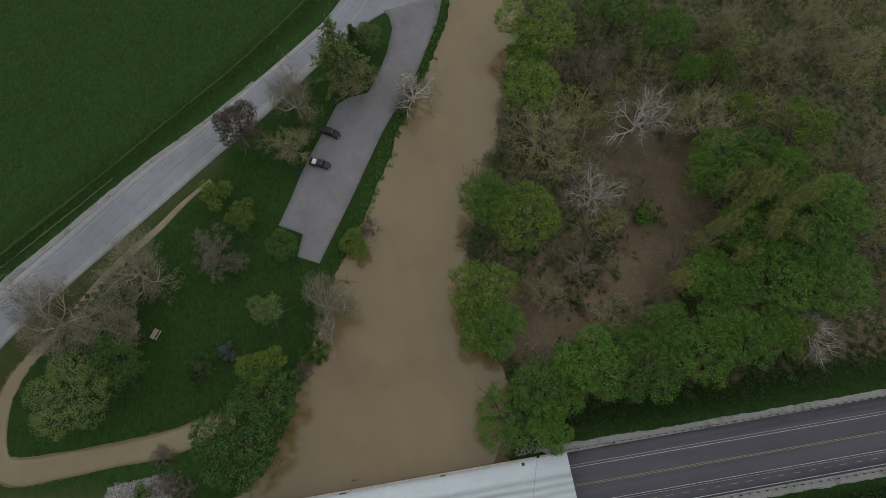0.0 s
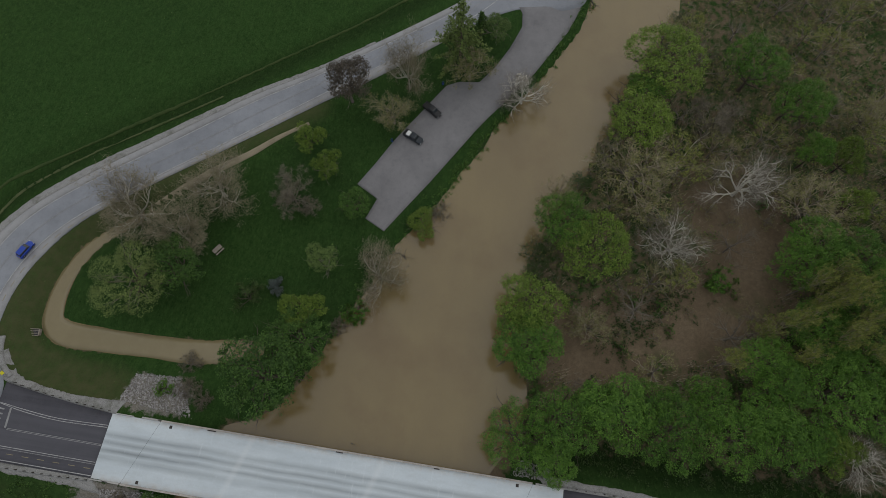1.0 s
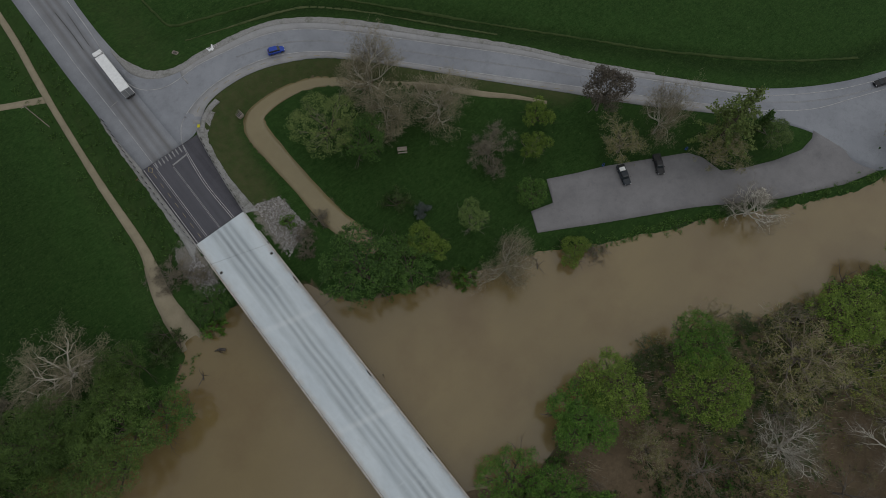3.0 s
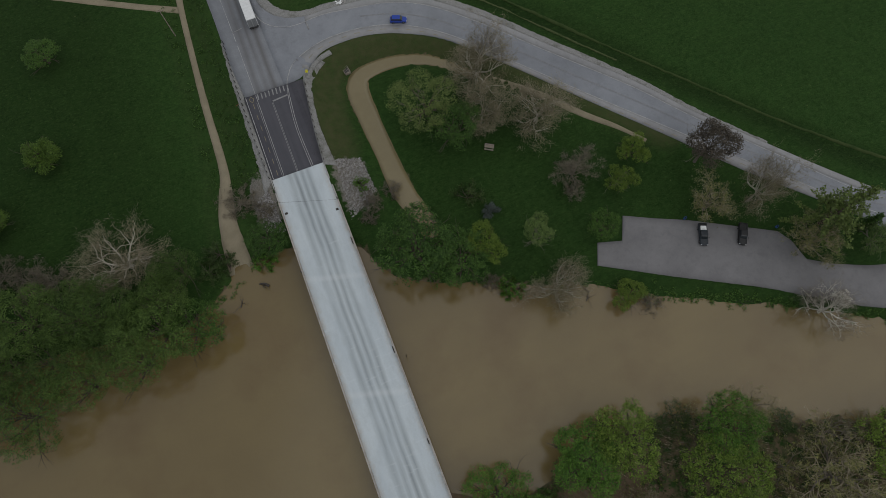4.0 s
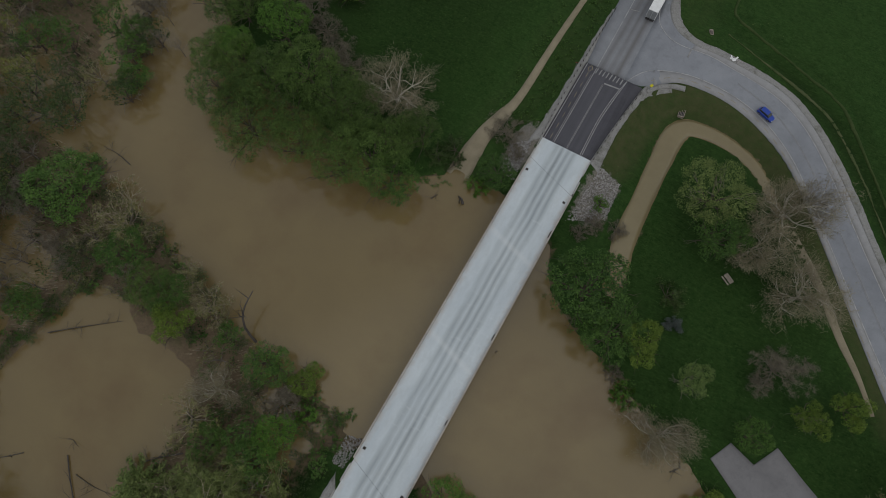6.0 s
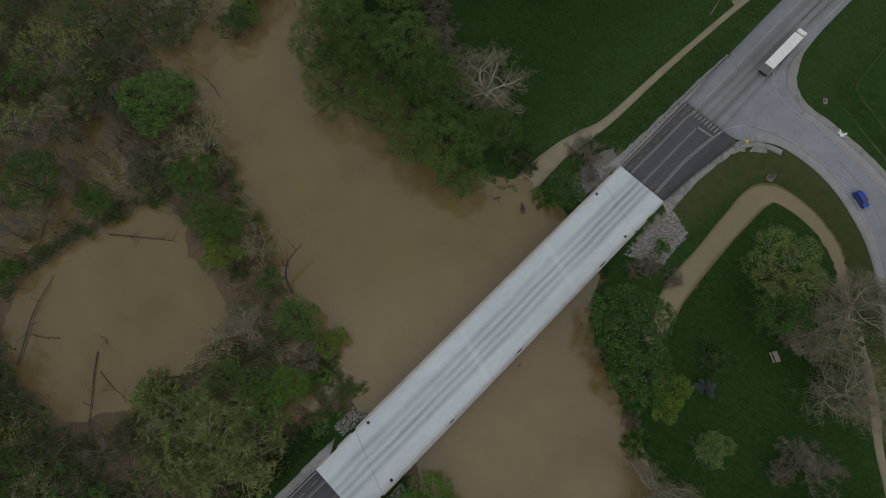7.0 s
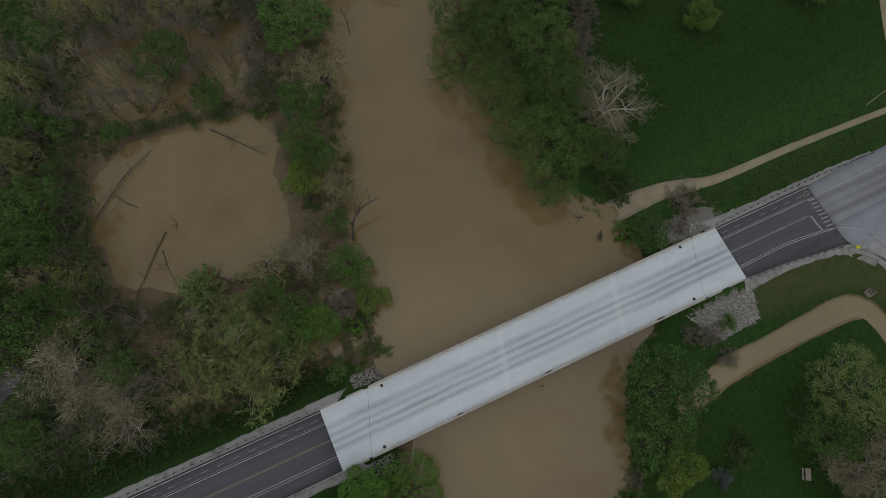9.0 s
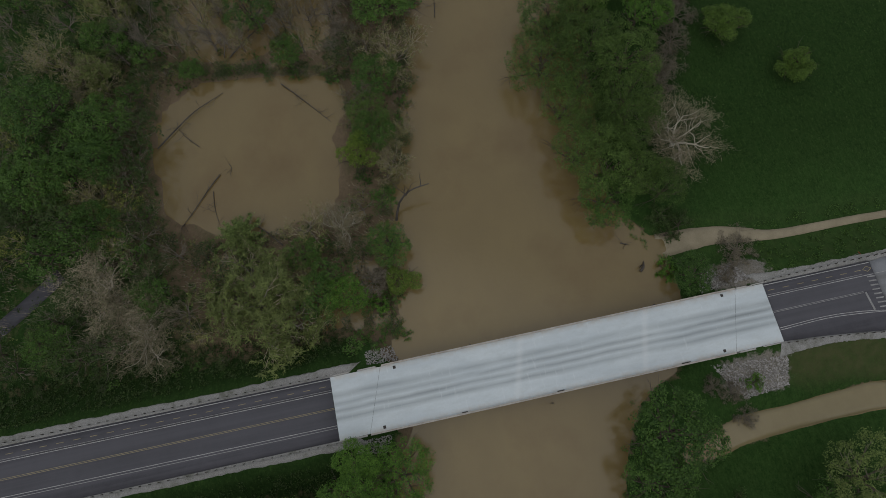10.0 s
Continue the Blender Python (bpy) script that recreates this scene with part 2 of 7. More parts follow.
M_DIRT = mottled("tan_dirt_path", (0.185, 0.160, 0.110), (0.275, 0.240, 0.172), 0.3, 4.0, 0.9, 0.2)
M_SILT = mottled("smooth_tan_silt_water", (0.172, 0.140, 0.074), (0.198, 0.163, 0.088), 0.08, 0.5, 0.22, 0.5, 0, 0.0)
M_STONE = mottled("pale_riprap_stone", (0.10, 0.096, 0.094), (0.42, 0.405, 0.40), 1.6, 5.0, 0.85, 0.3, 0, 0.4)
M_STEEL = mottled("galvanised_steel", (0.30, 0.31, 0.32), (0.42, 0.43, 0.44), 1.0, 9.0, 0.5, 0.5, 0.7, 0.1)
M_DARK_WOOD = mottled("dark_treated_post", (0.03, 0.026, 0.022), (0.06, 0.05, 0.04), 2.0, 12.0, 0.85)
M_GREY_WOOD = mottled("weathered_grey_wood", (0.20, 0.17, 0.14), (0.34, 0.30, 0.26), 1.5, 12.0, 0.85)
M_RUST = mottled("dark_iron", (0.03, 0.028, 0.027), (0.07, 0.06, 0.055), 2.0, 9.0, 0.7, 0.4, 0.4)
M_BARK = mottled("brown_bark", (0.060, 0.047, 0.038), (0.11, 0.09, 0.075), 0.8, 6.0, 0.9, 0.2, 0, 0.6)
M_GREY_BARK = mottled("grey_bark", (0.12, 0.105, 0.09), (0.21, 0.185, 0.16), 0.8, 6.0, 0.9, 0.2, 0, 0.6)
M_PALE_BARK = mottled("pale_sycamore_bark", (0.42, 0.40, 0.35), (0.76, 0.73, 0.66), 0.5, 3.0, 0.8, 0.3, 0, 0.3)
M_SYCAMORE = mottled("flaking_sycamore_bark", (0.29, 0.268, 0.225), (0.62, 0.59, 0.51), 0.7, 4.0, 0.85, 0.3, 0, 0.3)
M_TAN_BARK = mottled("tan_sycamore_bark", (0.26, 0.235, 0.19), (0.46, 0.43, 0.36), 0.5, 3.0, 0.8, 0.3, 0, 0.3)
M_DRY_GRASS = mottled("dry_field_grass", (0.024, 0.047, 0.013), (0.054, 0.072, 0.026), 0.35, 3.0, 0.9, 0.1)
M_PALE_GRASS = mottled("bleached_ditch_grass", (0.034, 0.058, 0.017), (0.095, 0.106, 0.052), 0.45, 3.0, 0.9, 0.1)
M_TWIG = mottled("tan_twigs", (0.23, 0.20, 0.14), (0.38, 0.33, 0.245), 1.0, 6.0, 0.9, 0.2, 0, 0.0)
M_SYC_TWIG = mottled("dull_tan_sycamore_twigs", (0.195, 0.168, 0.120), (0.32, 0.276, 0.205), 1.0, 6.0, 0.9, 0.2, 0, 0.0)
M_GREY_TWIG = mottled("grey_brown_twigs", (0.135, 0.120, 0.098), (0.22, 0.195, 0.16), 1.0, 6.0, 0.9, 0.2, 0, 0.0)
M_DEAD = mottled("wet_driftwood", (0.035, 0.03, 0.026), (0.075, 0.064, 0.055), 1.0, 8.0, 0.7, 0.4)
L_GREEN = leaf_material("fresh_green_leaves", (0.032, 0.100, 0.011), (0.132, 0.254, 0.036))
L_DARK = leaf_material("deep_green_leaves", (0.026, 0.078, 0.013), (0.098, 0.182, 0.034))
L_MOSS = leaf_material("yellow_green_young_leaves", (0.095, 0.122, 0.024), (0.265, 0.29, 0.075))
L_WILLOW = leaf_material("soft_olive_leaves", (0.070, 0.105, 0.030), (0.20, 0.255, 0.080))
# dark green that also carries the shadows of the western wood in its colour
L_SHADE = leaf_material("dark_shaded_leaves", (0.022, 0.052, 0.012), (0.072, 0.11, 0.030))
L_BUSH = leaf_material("willow_bush_leaves", (0.052, 0.108, 0.014), (0.150, 0.245, 0.040))
L_LIME = leaf_material("lime_green_leaves", (0.07, 0.125, 0.014), (0.155, 0.225, 0.034))
L_OLIVE = leaf_material("olive_young_leaves", (0.072, 0.102, 0.027), (0.186, 0.222, 0.070))
L_BUD = leaf_material("tan_green_buds", (0.11, 0.12, 0.038), (0.275, 0.268, 0.105))
L_PINK = leaf_material("pinkish_brown_buds", (0.125, 0.120, 0.066), (0.245, 0.230, 0.135))
L_PURPLE = leaf_material("purple_brown_buds", (0.095, 0.083, 0.056), (0.17, 0.148, 0.105))
L_GREY = leaf_material("grey_green_leaves", (0.062, 0.110, 0.030), (0.165, 0.235, 0.070))
L_BLUE = leaf_material("blue_grey_needles", (0.090, 0.114, 0.108), (0.168, 0.198, 0.186))
L_FRESH = leaf_material("fresh_yellow_green_leaves", (0.074, 0.132, 0.016), (0.210, 0.306, 0.050))
L_PLUM = leaf_material("dark_plum_buds", (0.066, 0.056, 0.044), (0.135, 0.115, 0.088))
L_MUTED = leaf_material("muted_olive_green_leaves", (0.036, 0.080, 0.014), (0.118, 0.188, 0.042))
L_PINE = leaf_material("dark_pine_needles", (0.062, 0.100, 0.026), (0.175, 0.235, 0.068))


# ---------------------------------------------------------------- mesh helpers
def part(name, bm, material, parent, label=""):
    """One mesh object out of a bmesh, under a thing or a part."""
    me = bpy.data.meshes.new(name)
    bm.normal_update()
    bm.to_mesh(me)
    bm.free()
    me.materials.append(material)
    ob = new(name, me)
    ob.parent = parent
    return tagged(ob, label)


def block(bm, x0, x1, y0, y1, z0, z1, bevel=0.0, m=None):
    """A box with bevelled edges, added to bm."""
    r = bmesh.ops.create_cube(bm, size=1.0)
    mat = Matrix.Translation(((x0 + x1) / 2, (y0 + y1) / 2, (z0 + z1) / 2)) @ Matrix.Diagonal((x1 - x0, y1 - y0, z1 - z0, 1))
    bmesh.ops.transform(bm, matrix=mat, verts=r["verts"])
    if bevel:
        edges = list({e for v in r["verts"] for e in v.link_edges})
        got = bmesh.ops.bevel(bm, geom=edges, offset=bevel, segments=2, affect='EDGES', profile=0.5)
        vs = list({v for f in got["faces"] for v in f.verts} | {v for v in r["verts"] if v.is_valid})
    else:
        vs = r["verts"]
    if m is not None:
        bmesh.ops.transform(bm, matrix=m, verts=vs)
    return bm


def box_bm(*a, **k):
    return block(bmesh.new(), *a, **k)


def rod(bm, a, b, r0, r1=None, sides=8):
    """A tapered rod from a to b, added to bm."""
    a, b = Vector(a), Vector(b)
    r1 = r0 if r1 is None else r1
    m = Matrix.Translation((a + b) / 2) @ (b - a).to_track_quat('Z', 'Y').to_matrix().to_4x4()
    bmesh.ops.create_cone(bm, cap_ends=True, segments=sides, radius1=r0, radius2=r1, depth=(b - a).length, matrix=m)
    return bm


def thing(name, m, label, category, group="", kind=""):
    ob = new(name)
    ob.empty_display_size = 0.5
    ob.matrix_basis = m
    return tagged(ob, label, category, group, kind)


# ---------------------------------------------------------------- the lie of the land
def lattice(ix, iy, seed):
    h = (ix * 374761393 + iy * 668265263 + seed * 1442695041) & 0x7FFFFFFF
    h = ((h ^ (h >> 13)) * 1274126177) & 0x7FFFFFFF
    return ((h ^ (h >> 16)) & 0xFFFF) / 65535.0


def waves(x, y, scale, seed=0, octaves=3):
    """Smooth noise from -1 to 1 over arrays."""
    total, amp, norm = 0.0, 1.0, 0.0
    for o in range(octaves):
        u, v = x * scale * 2 ** o, y * scale * 2 ** o
        iu, iv = np.floor(u).astype(np.int64), np.floor(v).astype(np.int64)
        fu, fv = u - iu, v - iv
        fu, fv = fu * fu * (3 - 2 * fu), fv * fv * (3 - 2 * fv)
        s = seed + 17 * o
        a = lattice(iu, iv, s) * (1 - fu) + lattice(iu + 1, iv, s) * fu
        b = lattice(iu, iv + 1, s) * (1 - fu) + lattice(iu + 1, iv + 1, s) * fu
        total, norm, amp = total + amp * (a * (1 - fv) + b * fv), norm + amp, amp * 0.5
    return 2 * total / norm - 1


def glide(points, step=1.5):
    """A smooth line through the points (Catmull-Rom), resampled at even steps; keeps further columns such as widths."""
    p = np.array(points, float)
    p = np.vstack([2 * p[0] - p[1], p, 2 * p[-1] - p[-2]])
    out = []
    for i in range(1, len(p) - 2):
        n = max(2, int(np.linalg.norm(p[i + 1, :2] - p[i, :2]) / step))
        t = np.linspace(0, 1, n, endpoint=False)[:, None]
        a, b, c, d = p[i - 1], p[i], p[i + 1], p[i + 2]
        out.append(0.5 * (2 * b + (c - a) * t + (2 * a - 5 * b + 4 * c - d) * t ** 2 + (3 * b - a - 3 * c + d) * t ** 3))
    out.append(p[-2][None])
    return np.vstack(out)


def near(x, y, line):
    """Distance from each (x, y) to a polyline, and the line's further column where it is nearest."""
    best, col = np.full(x.shape, 1e9), np.zeros(x.shape)
    for a, b in zip(line[:-1], line[1:]):
        d = b[:2] - a[:2]
        t = np.clip(((x - a[0]) * d[0] + (y - a[1]) * d[1]) / max(d @ d, 1e-9), 0, 1)
        q = np.hypot(x - a[0] - t * d[0], y - a[1] - t * d[1])
        w = (a[2] + t * (b[2] - a[2])) if len(a) > 2 else 0.0
        col = np.where(q < best, w, col)
        best = np.minimum(best, q)
    return best, col


NORTH_BANK = [(-900, 800), (-300, 300), (-180, 160), (-130, 85), (-112, 58), (-100, 42), (-95, 36), (-88, 30), (-77, 26), (-62, 25), (-48, 23), (-38, 20), (-29, 24), (-21, 29), (-14, 30.5),
              (-8, 30), (8, 24), (12.4, 14), (24, 7), (35, 4), (44, -2), (55, -4.5), (61, -9.5), (73, -16), (82, -21), (93.5, -25.5),
              (104.5, -31.7), (119, -39.6), (130, -45), (138, -46.1), (170, -53), (260, -75), (900, -300)]
SOUTH_BANK = [(-900, 700), (-300, 270), (-200, 150), (-150, 70), (-135, 40), (-122, 14), (-112, 0), (-99, -14), (-82, -18), (-60, -24), (-41, -30), (-24, -32), (-9.3, -35), (12, -40), (25, -41),
              (41, -36), (53, -37), (68, -42), (79, -48), (95, -54), (114, -62), (137, -72), (260, -110), (900, -340)]
N_ROAD = glide([(6, 92, 8), (14, 88, 8), (24, 86.5, 7), (34, 85, 6.5), (44, 80.5, 6.5), (54, 72.5, 6.5), (68, 56, 6.5), (90, 30, 5.5),
                (108, 8.5, 5.3), (126, -13, 6), (145, -32, 9), (170, -41, 9), (260, -75, 7), (600, -190, 7)], 4.0)
BRIDGE_ROAD_N = glide([(0, 47, 0), (0, 60, 0), (0.6, 80, 0), (0.0, 110, 0), (-0.6, 150, 0), (-1, 300, 0), (-1, 800, 0)], 6.0)
BRIDGE_ROAD_S = glide([(0, -50, 0), (0, -80, 0), (-0.4, -120, 0), (-1, -300, 0), (-2, -800, 0)], 6.0)
LOT_LINE = glide([(55, 6.2, 0), (64, 1.5, 0), (85, -9.5, 0), (104, -21, 0), (127, -35, 0), (150, -39, 0)], 4.0)
E_TRAIL = glide([(25, 22, 2.4), (22.7, 33, 2.9), (22, 46, 2.6), (21.7, 58, 2.8), (21.6, 65, 3.0), (23.2, 69.6, 2.6), (27.5, 71.2, 2.3), (33.8, 71.2, 2.0), (41, 69.1, 1.8),
                 (46.2, 65.4, 1.5), (52.7, 58.4, 1.2), (58.8, 52.0, 1.0), (66.6, 43.9, 0.9), (73.2, 35.9, 0.8), (79.2, 29.6, 0.6), (84.5, 23.0, 0.4)], 1.5)
W_TRAIL = glide([(-20.5, 26, 3.2), (-20.4, 32, 2.7), (-20, 42, 2.1), (-18.6, 49, 1.7), (-17.2, 57, 1.1), (-16.8, 77, 0.9), (-15.7, 101, 0.8),
                 (-14.6, 117, 0.9), (-13, 140, 0.9), (-12, 200, 0.9)], 1.5)
SIDE_TRAIL = glide([(-15.6, 109, 1.1), (-25, 114, 1.0), (-39, 122, 1.0), (-53, 130, 1.0), (-90, 150, 1.0)], 1.5)
FIELD_EDGE = glide([(18.1, 141.4), (19.9, 129.3), (20.9, 115.4), (21.7, 108.9), (26.9, 106.2), (37.2, 102.3), (47.3, 98.6), (56.3, 94.6), (66.4, 82.3), (86, 57.5), (101.9, 37.8), (121.9, 13.5), (140.8, -6), (158.9, -20.7)], 4.0)
DITCH_EDGE = glide([(22.5, 101.2), (29.6, 98.8), (36.5, 96.4), (45, 94.1), (53.1, 90.9), (57.9, 87), (67.3, 76.5), (73.8, 67.5), (89.1, 47.6)], 3.0)
POND = (-64.3, -61.0, 20.5, 23.5)
CLEAR = glide([(80, -84, 5), (68, -92, 5), (53, -86, 5), (45, -74, 6), (40, -60, 5), (36, -50, 3.5)], 3.0)


def shore(x, y, bank):
    """How far north of a bank line each point lies (negative: south of it)."""
    line = np.array(bank, float)
    d, _ = near(x, y, line)
    return np.where(y > np.interp(x, line[:, 0], line[:, 1]), d, -d)


def pond_reach(x, y):
    """1 on the pond's outline, which is a rounded square."""
    px, py, pa, pb = POND
    return (np.abs((x - px) / pa) ** 3.5 + np.abs((y - py) / pb) ** 3.5) ** (1 / 3.5)


def land(x, y):
    """Ground height over the flood level, and the masks of bare mud, stones, mown grass and darkened grass."""
    x, y = np.asarray(x, float), np.asarray(y, float)
    wob = waves(x, y, 0.22, 3) * 0.8
    n, s = shore(x, y, NORTH_BANK) + np.where((x > 52) & (x < 104), 1.7, 1.0) * wob, -shore(x, y, SOUTH_BANK) + 2.2 * wob
    north = np.where(n > 0, 1.1 * (1 - np.exp(-np.maximum(n, 0) / 3.0)) + 0.05 * waves(x, y, 0.1, 5), -1.5 * (1 - np.exp(np.minimum(n, 0) / 3.0)))
    woods = np.where(x > 0, 0.26, 0.08) + 0.22 * waves(x, y, 0.045, 9) + 0.10 * waves(x, y, 0.3, 11)
    pond = pond_reach(x, y) + 0.26 * waves(x, y, 0.05, 21) + 0.12 * waves(x, y, 0.21, 23)
    woods = woods - 1.2 * np.clip(1.12 - pond, 0, 1) + 0.12 * np.exp(-((pond - 1.2) / 0.15) ** 2)
    woods = woods - 0.34 * np.exp(-(((x + 102) / 20) ** 2 + ((y + 60) / 26) ** 2)) + 0.5 * np.clip((-x - 118) / 30, 0, 1) * np.clip((-y - 20) / 30, 0, 1)
    woods = woods + 0.45 * np.clip((-y - 72) / 12, 0, 1) * (x < 0) * (pond > 1.05)
    levee, _ = near(x, y, glide([(-80, -34, 0), (-83.5, -42, 0), (-85, -52, 0), (-87.5, -64, 0), (-92, -76, 0), (-96, -90, 0)], 2.0))
    woods = woods + 0.42 * np.exp(-(levee / 1.5) ** 2)
    side_arm, _ = near(x, y, glide([(-98, -10, 0), (-112, -6, 0), (-128, -7, 0), (-150, -12, 0), (-190, -20, 0)], 4.0))
    woods = woods - 0.9 * np.exp(-(side_arm / 5.0) ** 2)
    south = np.where(s > 0, woods * (1 - np.exp(-np.maximum(s, 0) / 3.0)), -1.5 * (1 - np.exp(np.minimum(s, 0) / 3.0)))
    g = np.where(n > 0, north, np.where(s > 0, south, np.maximum(-1.5 * (1 - np.exp(np.minimum(n, 0) / 3.0)), -1.5) * (1 - np.exp(np.minimum(s, 0) / 3.0))))
    clear, _ = near(x, y, CLEAR)
    east = 0.50 + 0.35 * np.clip(1.6 - clear / 9.0, 0, 1)
    west = np.where(pond < 1.6, 0.86, 0.66) - 0.34 * np.clip((-y - 72) / 14, 0, 1) * (pond > 1.05)
    mud = np.where(s > 0, np.where(x > 0, east, west), np.clip(0.8 - n / 0.9, 0, 1))
    bd, _ = near(x, y, BRIDGE_ROAD_N)
    sd, _ = near(x, y, BRIDGE_ROAD_S)
    rd, rw = near(x, y, N_ROAD)
    ld, _ = near(x, y, LOT_LINE)
    top = np.interp(y, [60, 90, 130], [3.9, 3.0, 2.6])
    g = np.maximum(g, np.minimum(top, top - 0.5 * (bd - 9.0)))
    g = np.maximum(g, np.minimum(3.9, 3.9 - 0.5 * (sd - 9.0)))
    rtop = np.interp(x, [0, 20, 45], [3.0, 2.8, 2.3])
    g = np.maximum(g, np.minimum(rtop, rtop - 0.22 * (rd - rw - 1.5)) - 0.8 * np.maximum(-n, 0))
    g = np.maximum(g, np.minimum(1.5, 1.5 - 0.45 * (ld - 7.6)) - 0.8 * np.maximum(-n, 0))
    mud = mud * np.clip(np.minimum(np.minimum(sd - 11, bd - 12), 6) / 6, 0, 1)
    mud = np.where((ld < 14) | (rd < rw + 4), 0, mud)
    for line, flooded in ((E_TRAIL, None), (W_TRAIL, None)):
        td, tw = near(x, y, line)
        wet = np.clip((62 - x) / 10, 0, 1) if line is E_TRAIL else np.clip((34 - y) / 4, 0, 1)
        bed = -0.30 + 0.60 * np.maximum(td + 0.3 * wob - tw + 0.45, 0)
        g = np.where((wet > 0) & (bd > 12), np.minimum(g, g * (1 - wet) + wet * np.minimum(g, bed)), g)
        mud = np.maximum(mud, np.clip((tw - 0.3 - td) / 0.6, 0, 1))
    ditch, _ = near(x, y, glide([(22, 106, 0), (31, 101, 0), (54, 91, 0), (64, 80, 0), (86, 56, 0), (110, 27, 0), (140, -6, 0), (175, -24, 0)], 5.0))
    g = g - 0.35 * np.exp(-(ditch / 1.6) ** 2)
    mud = np.where((n > -12) & (s < 0) & (g > 0.5), 0, mud)
    stony = np.zeros_like(x)
    corner = np.maximum(np.exp(-(((x - 12) / 4.6) ** 4 + ((y - 40) / 7.5) ** 4)), np.exp(-(((x + 10) / 3.4) ** 4 + ((y - 43) / 7) ** 4)))
    stony = np.maximum(stony, corner)
    mown = np.clip(1 - np.abs(near(x, y, glide([(11, 50, 0), (13, 66, 0), (20, 77, 0), (34, 76.5, 0), (44, 72, 0), (54, 63.5, 0), (72, 46, 0), (90, 24, 0)], 3.0))[0]) / 6.5, 0, 1)
    edge = near(x, y, FIELD_EDGE)[0]
    worn = near(x, y, DITCH_EDGE)[0]
    mown = np.minimum(mown * 1.8, 1.0)
    mown = np.maximum(mown, 0.30 * np.clip(1.3 - np.abs(bd - 13) / 6, 0, 1) * (y > 50) * np.clip(0.6 + 0.6 * waves(x, y, 0.5, 61), 0, 1))
    mown = np.maximum(mown, 0.15 * np.clip(1 - np.abs(near(x, y, W_TRAIL)[0] - 4) / 3.0, 0, 1))
    meadow = np.clip((-x - 22) / 18, 0, 1) * np.clip((y - 30) / 10, 0, 1)
    park = np.clip((x - 24) / 6, 0, 1) * np.clip((rd - rw - 4) / 4, 0, 1) * np.clip(n / 3, 0, 1) * np.clip((62 - 0.782 * (x - 20) - 0.623 * (y - 20)) / 6, 0, 1)
    # tall grass of meadow and verges; the park lawn is darkened too
    tall = 0.3 * park + 0.75 * meadow + np.clip(1.7 - np.abs(sd - 15) / 6, 0, 1) * (y < -44) + np.clip(1.2 - np.abs(rd - rw - 6.5) / 4.5, 0, 1) * ((x - 20) * 0.782 + (y - 20) * 0.623 > 62)
    # ditch shade along the field edge, painted as darker grass
    tall = np.maximum(tall, 0.45 * np.exp(-((edge - 3.2) / 1.6) ** 2) * (worn < 9))
    return g, mud, stony, np.clip(mown, 0, 1), np.clip(tall, 0, 1)


dense = np.arange(-190, 212, 1.6)
outer = np.geomspace(4, 1500, 26)
axis_x = np.concatenate([dense[0] - outer[::-1], dense, dense[-1] + outer])
axis_y = axis_x + 5.0
gx, gy = np.meshgrid(axis_x, axis_y)
gz, g_mud, g_stone, g_mown, g_tall_shade = land(gx.ravel(), gy.ravel())
nx, ny = len(axis_x), len(axis_y)
relief = gz.reshape(ny, nx)


def height(x, y):
    """Ground height at one place, from the finished relief."""
    i = int(np.clip(np.searchsorted(axis_x, x) - 1, 0, nx - 2))
    j = int(np.clip(np.searchsorted(axis_y, y) - 1, 0, ny - 2))
    u, v = (x - axis_x[i]) / (axis_x[i + 1] - axis_x[i]), (y - axis_y[j]) / (axis_y[j + 1] - axis_y[j])
    return float((relief[j, i] * (1 - u) + relief[j, i + 1] * u) * (1 - v) + (relief[j + 1, i] * (1 - u) + relief[j + 1, i + 1] * u) * v)


ids = np.arange(nx * ny).reshape(ny, nx)
quads = np.stack([ids[:-1, :-1], ids[:-1, 1:], ids[1:, 1:], ids[1:, :-1]], -1).reshape(-1, 4)


def fast_mesh(name, verts, faces, materials, slots=None, smooth=False):
    """A mesh from arrays of points and of faces with one number of corners."""
    me = bpy.data.meshes.new(name)
    k = faces.shape[1]
    me.vertices.add(len(verts))
    me.vertices.foreach_set("co", np.ascontiguousarray(verts, np.float32).ravel())
    me.loops.add(faces.size)
    me.loops.foreach_set("vertex_index", np.ascontiguousarray(faces, np.int32).ravel())
    me.polygons.add(len(faces))
    me.polygons.foreach_set("loop_start", np.arange(0, faces.size, k, dtype=np.int32))
    if slots is not None:
        me.polygons.foreach_set("material_index", np.ascontiguousarray(slots, np.int32))
    for m in materials:
        me.materials.append(m)
    me.update(calc_edges=True)
    if smooth:
        me.shade_smooth()
    return me


ground_mesh = fast_mesh("ground", np.stack([gx.ravel(), gy.ravel(), gz], -1), quads, [M_GROUND], smooth=True)
for key, values in (("muddy", g_mud), ("stony", g_stone), ("mown", g_mown), ("tall", g_tall_shade)):
    layer = ground_mesh.attributes.new(key, 'FLOAT', 'POINT')
    layer.data.foreach_set("value", values.astype(np.float32))
ground = tagged(new("ground", ground_mesh), "dark green meadow with muddy flooded wood floor", "ground", kind="structure")

w_axis = np.linspace(-1500, 1500, 61)
wx, wy = np.meshgrid(w_axis, w_axis)
w_ids = np.arange(61 * 61).reshape(61, 61)
w_quads = np.stack([w_ids[:-1, :-1], w_ids[:-1, 1:], w_ids[1:, 1:], w_ids[1:, :-1]], -1).reshape(-1, 4)
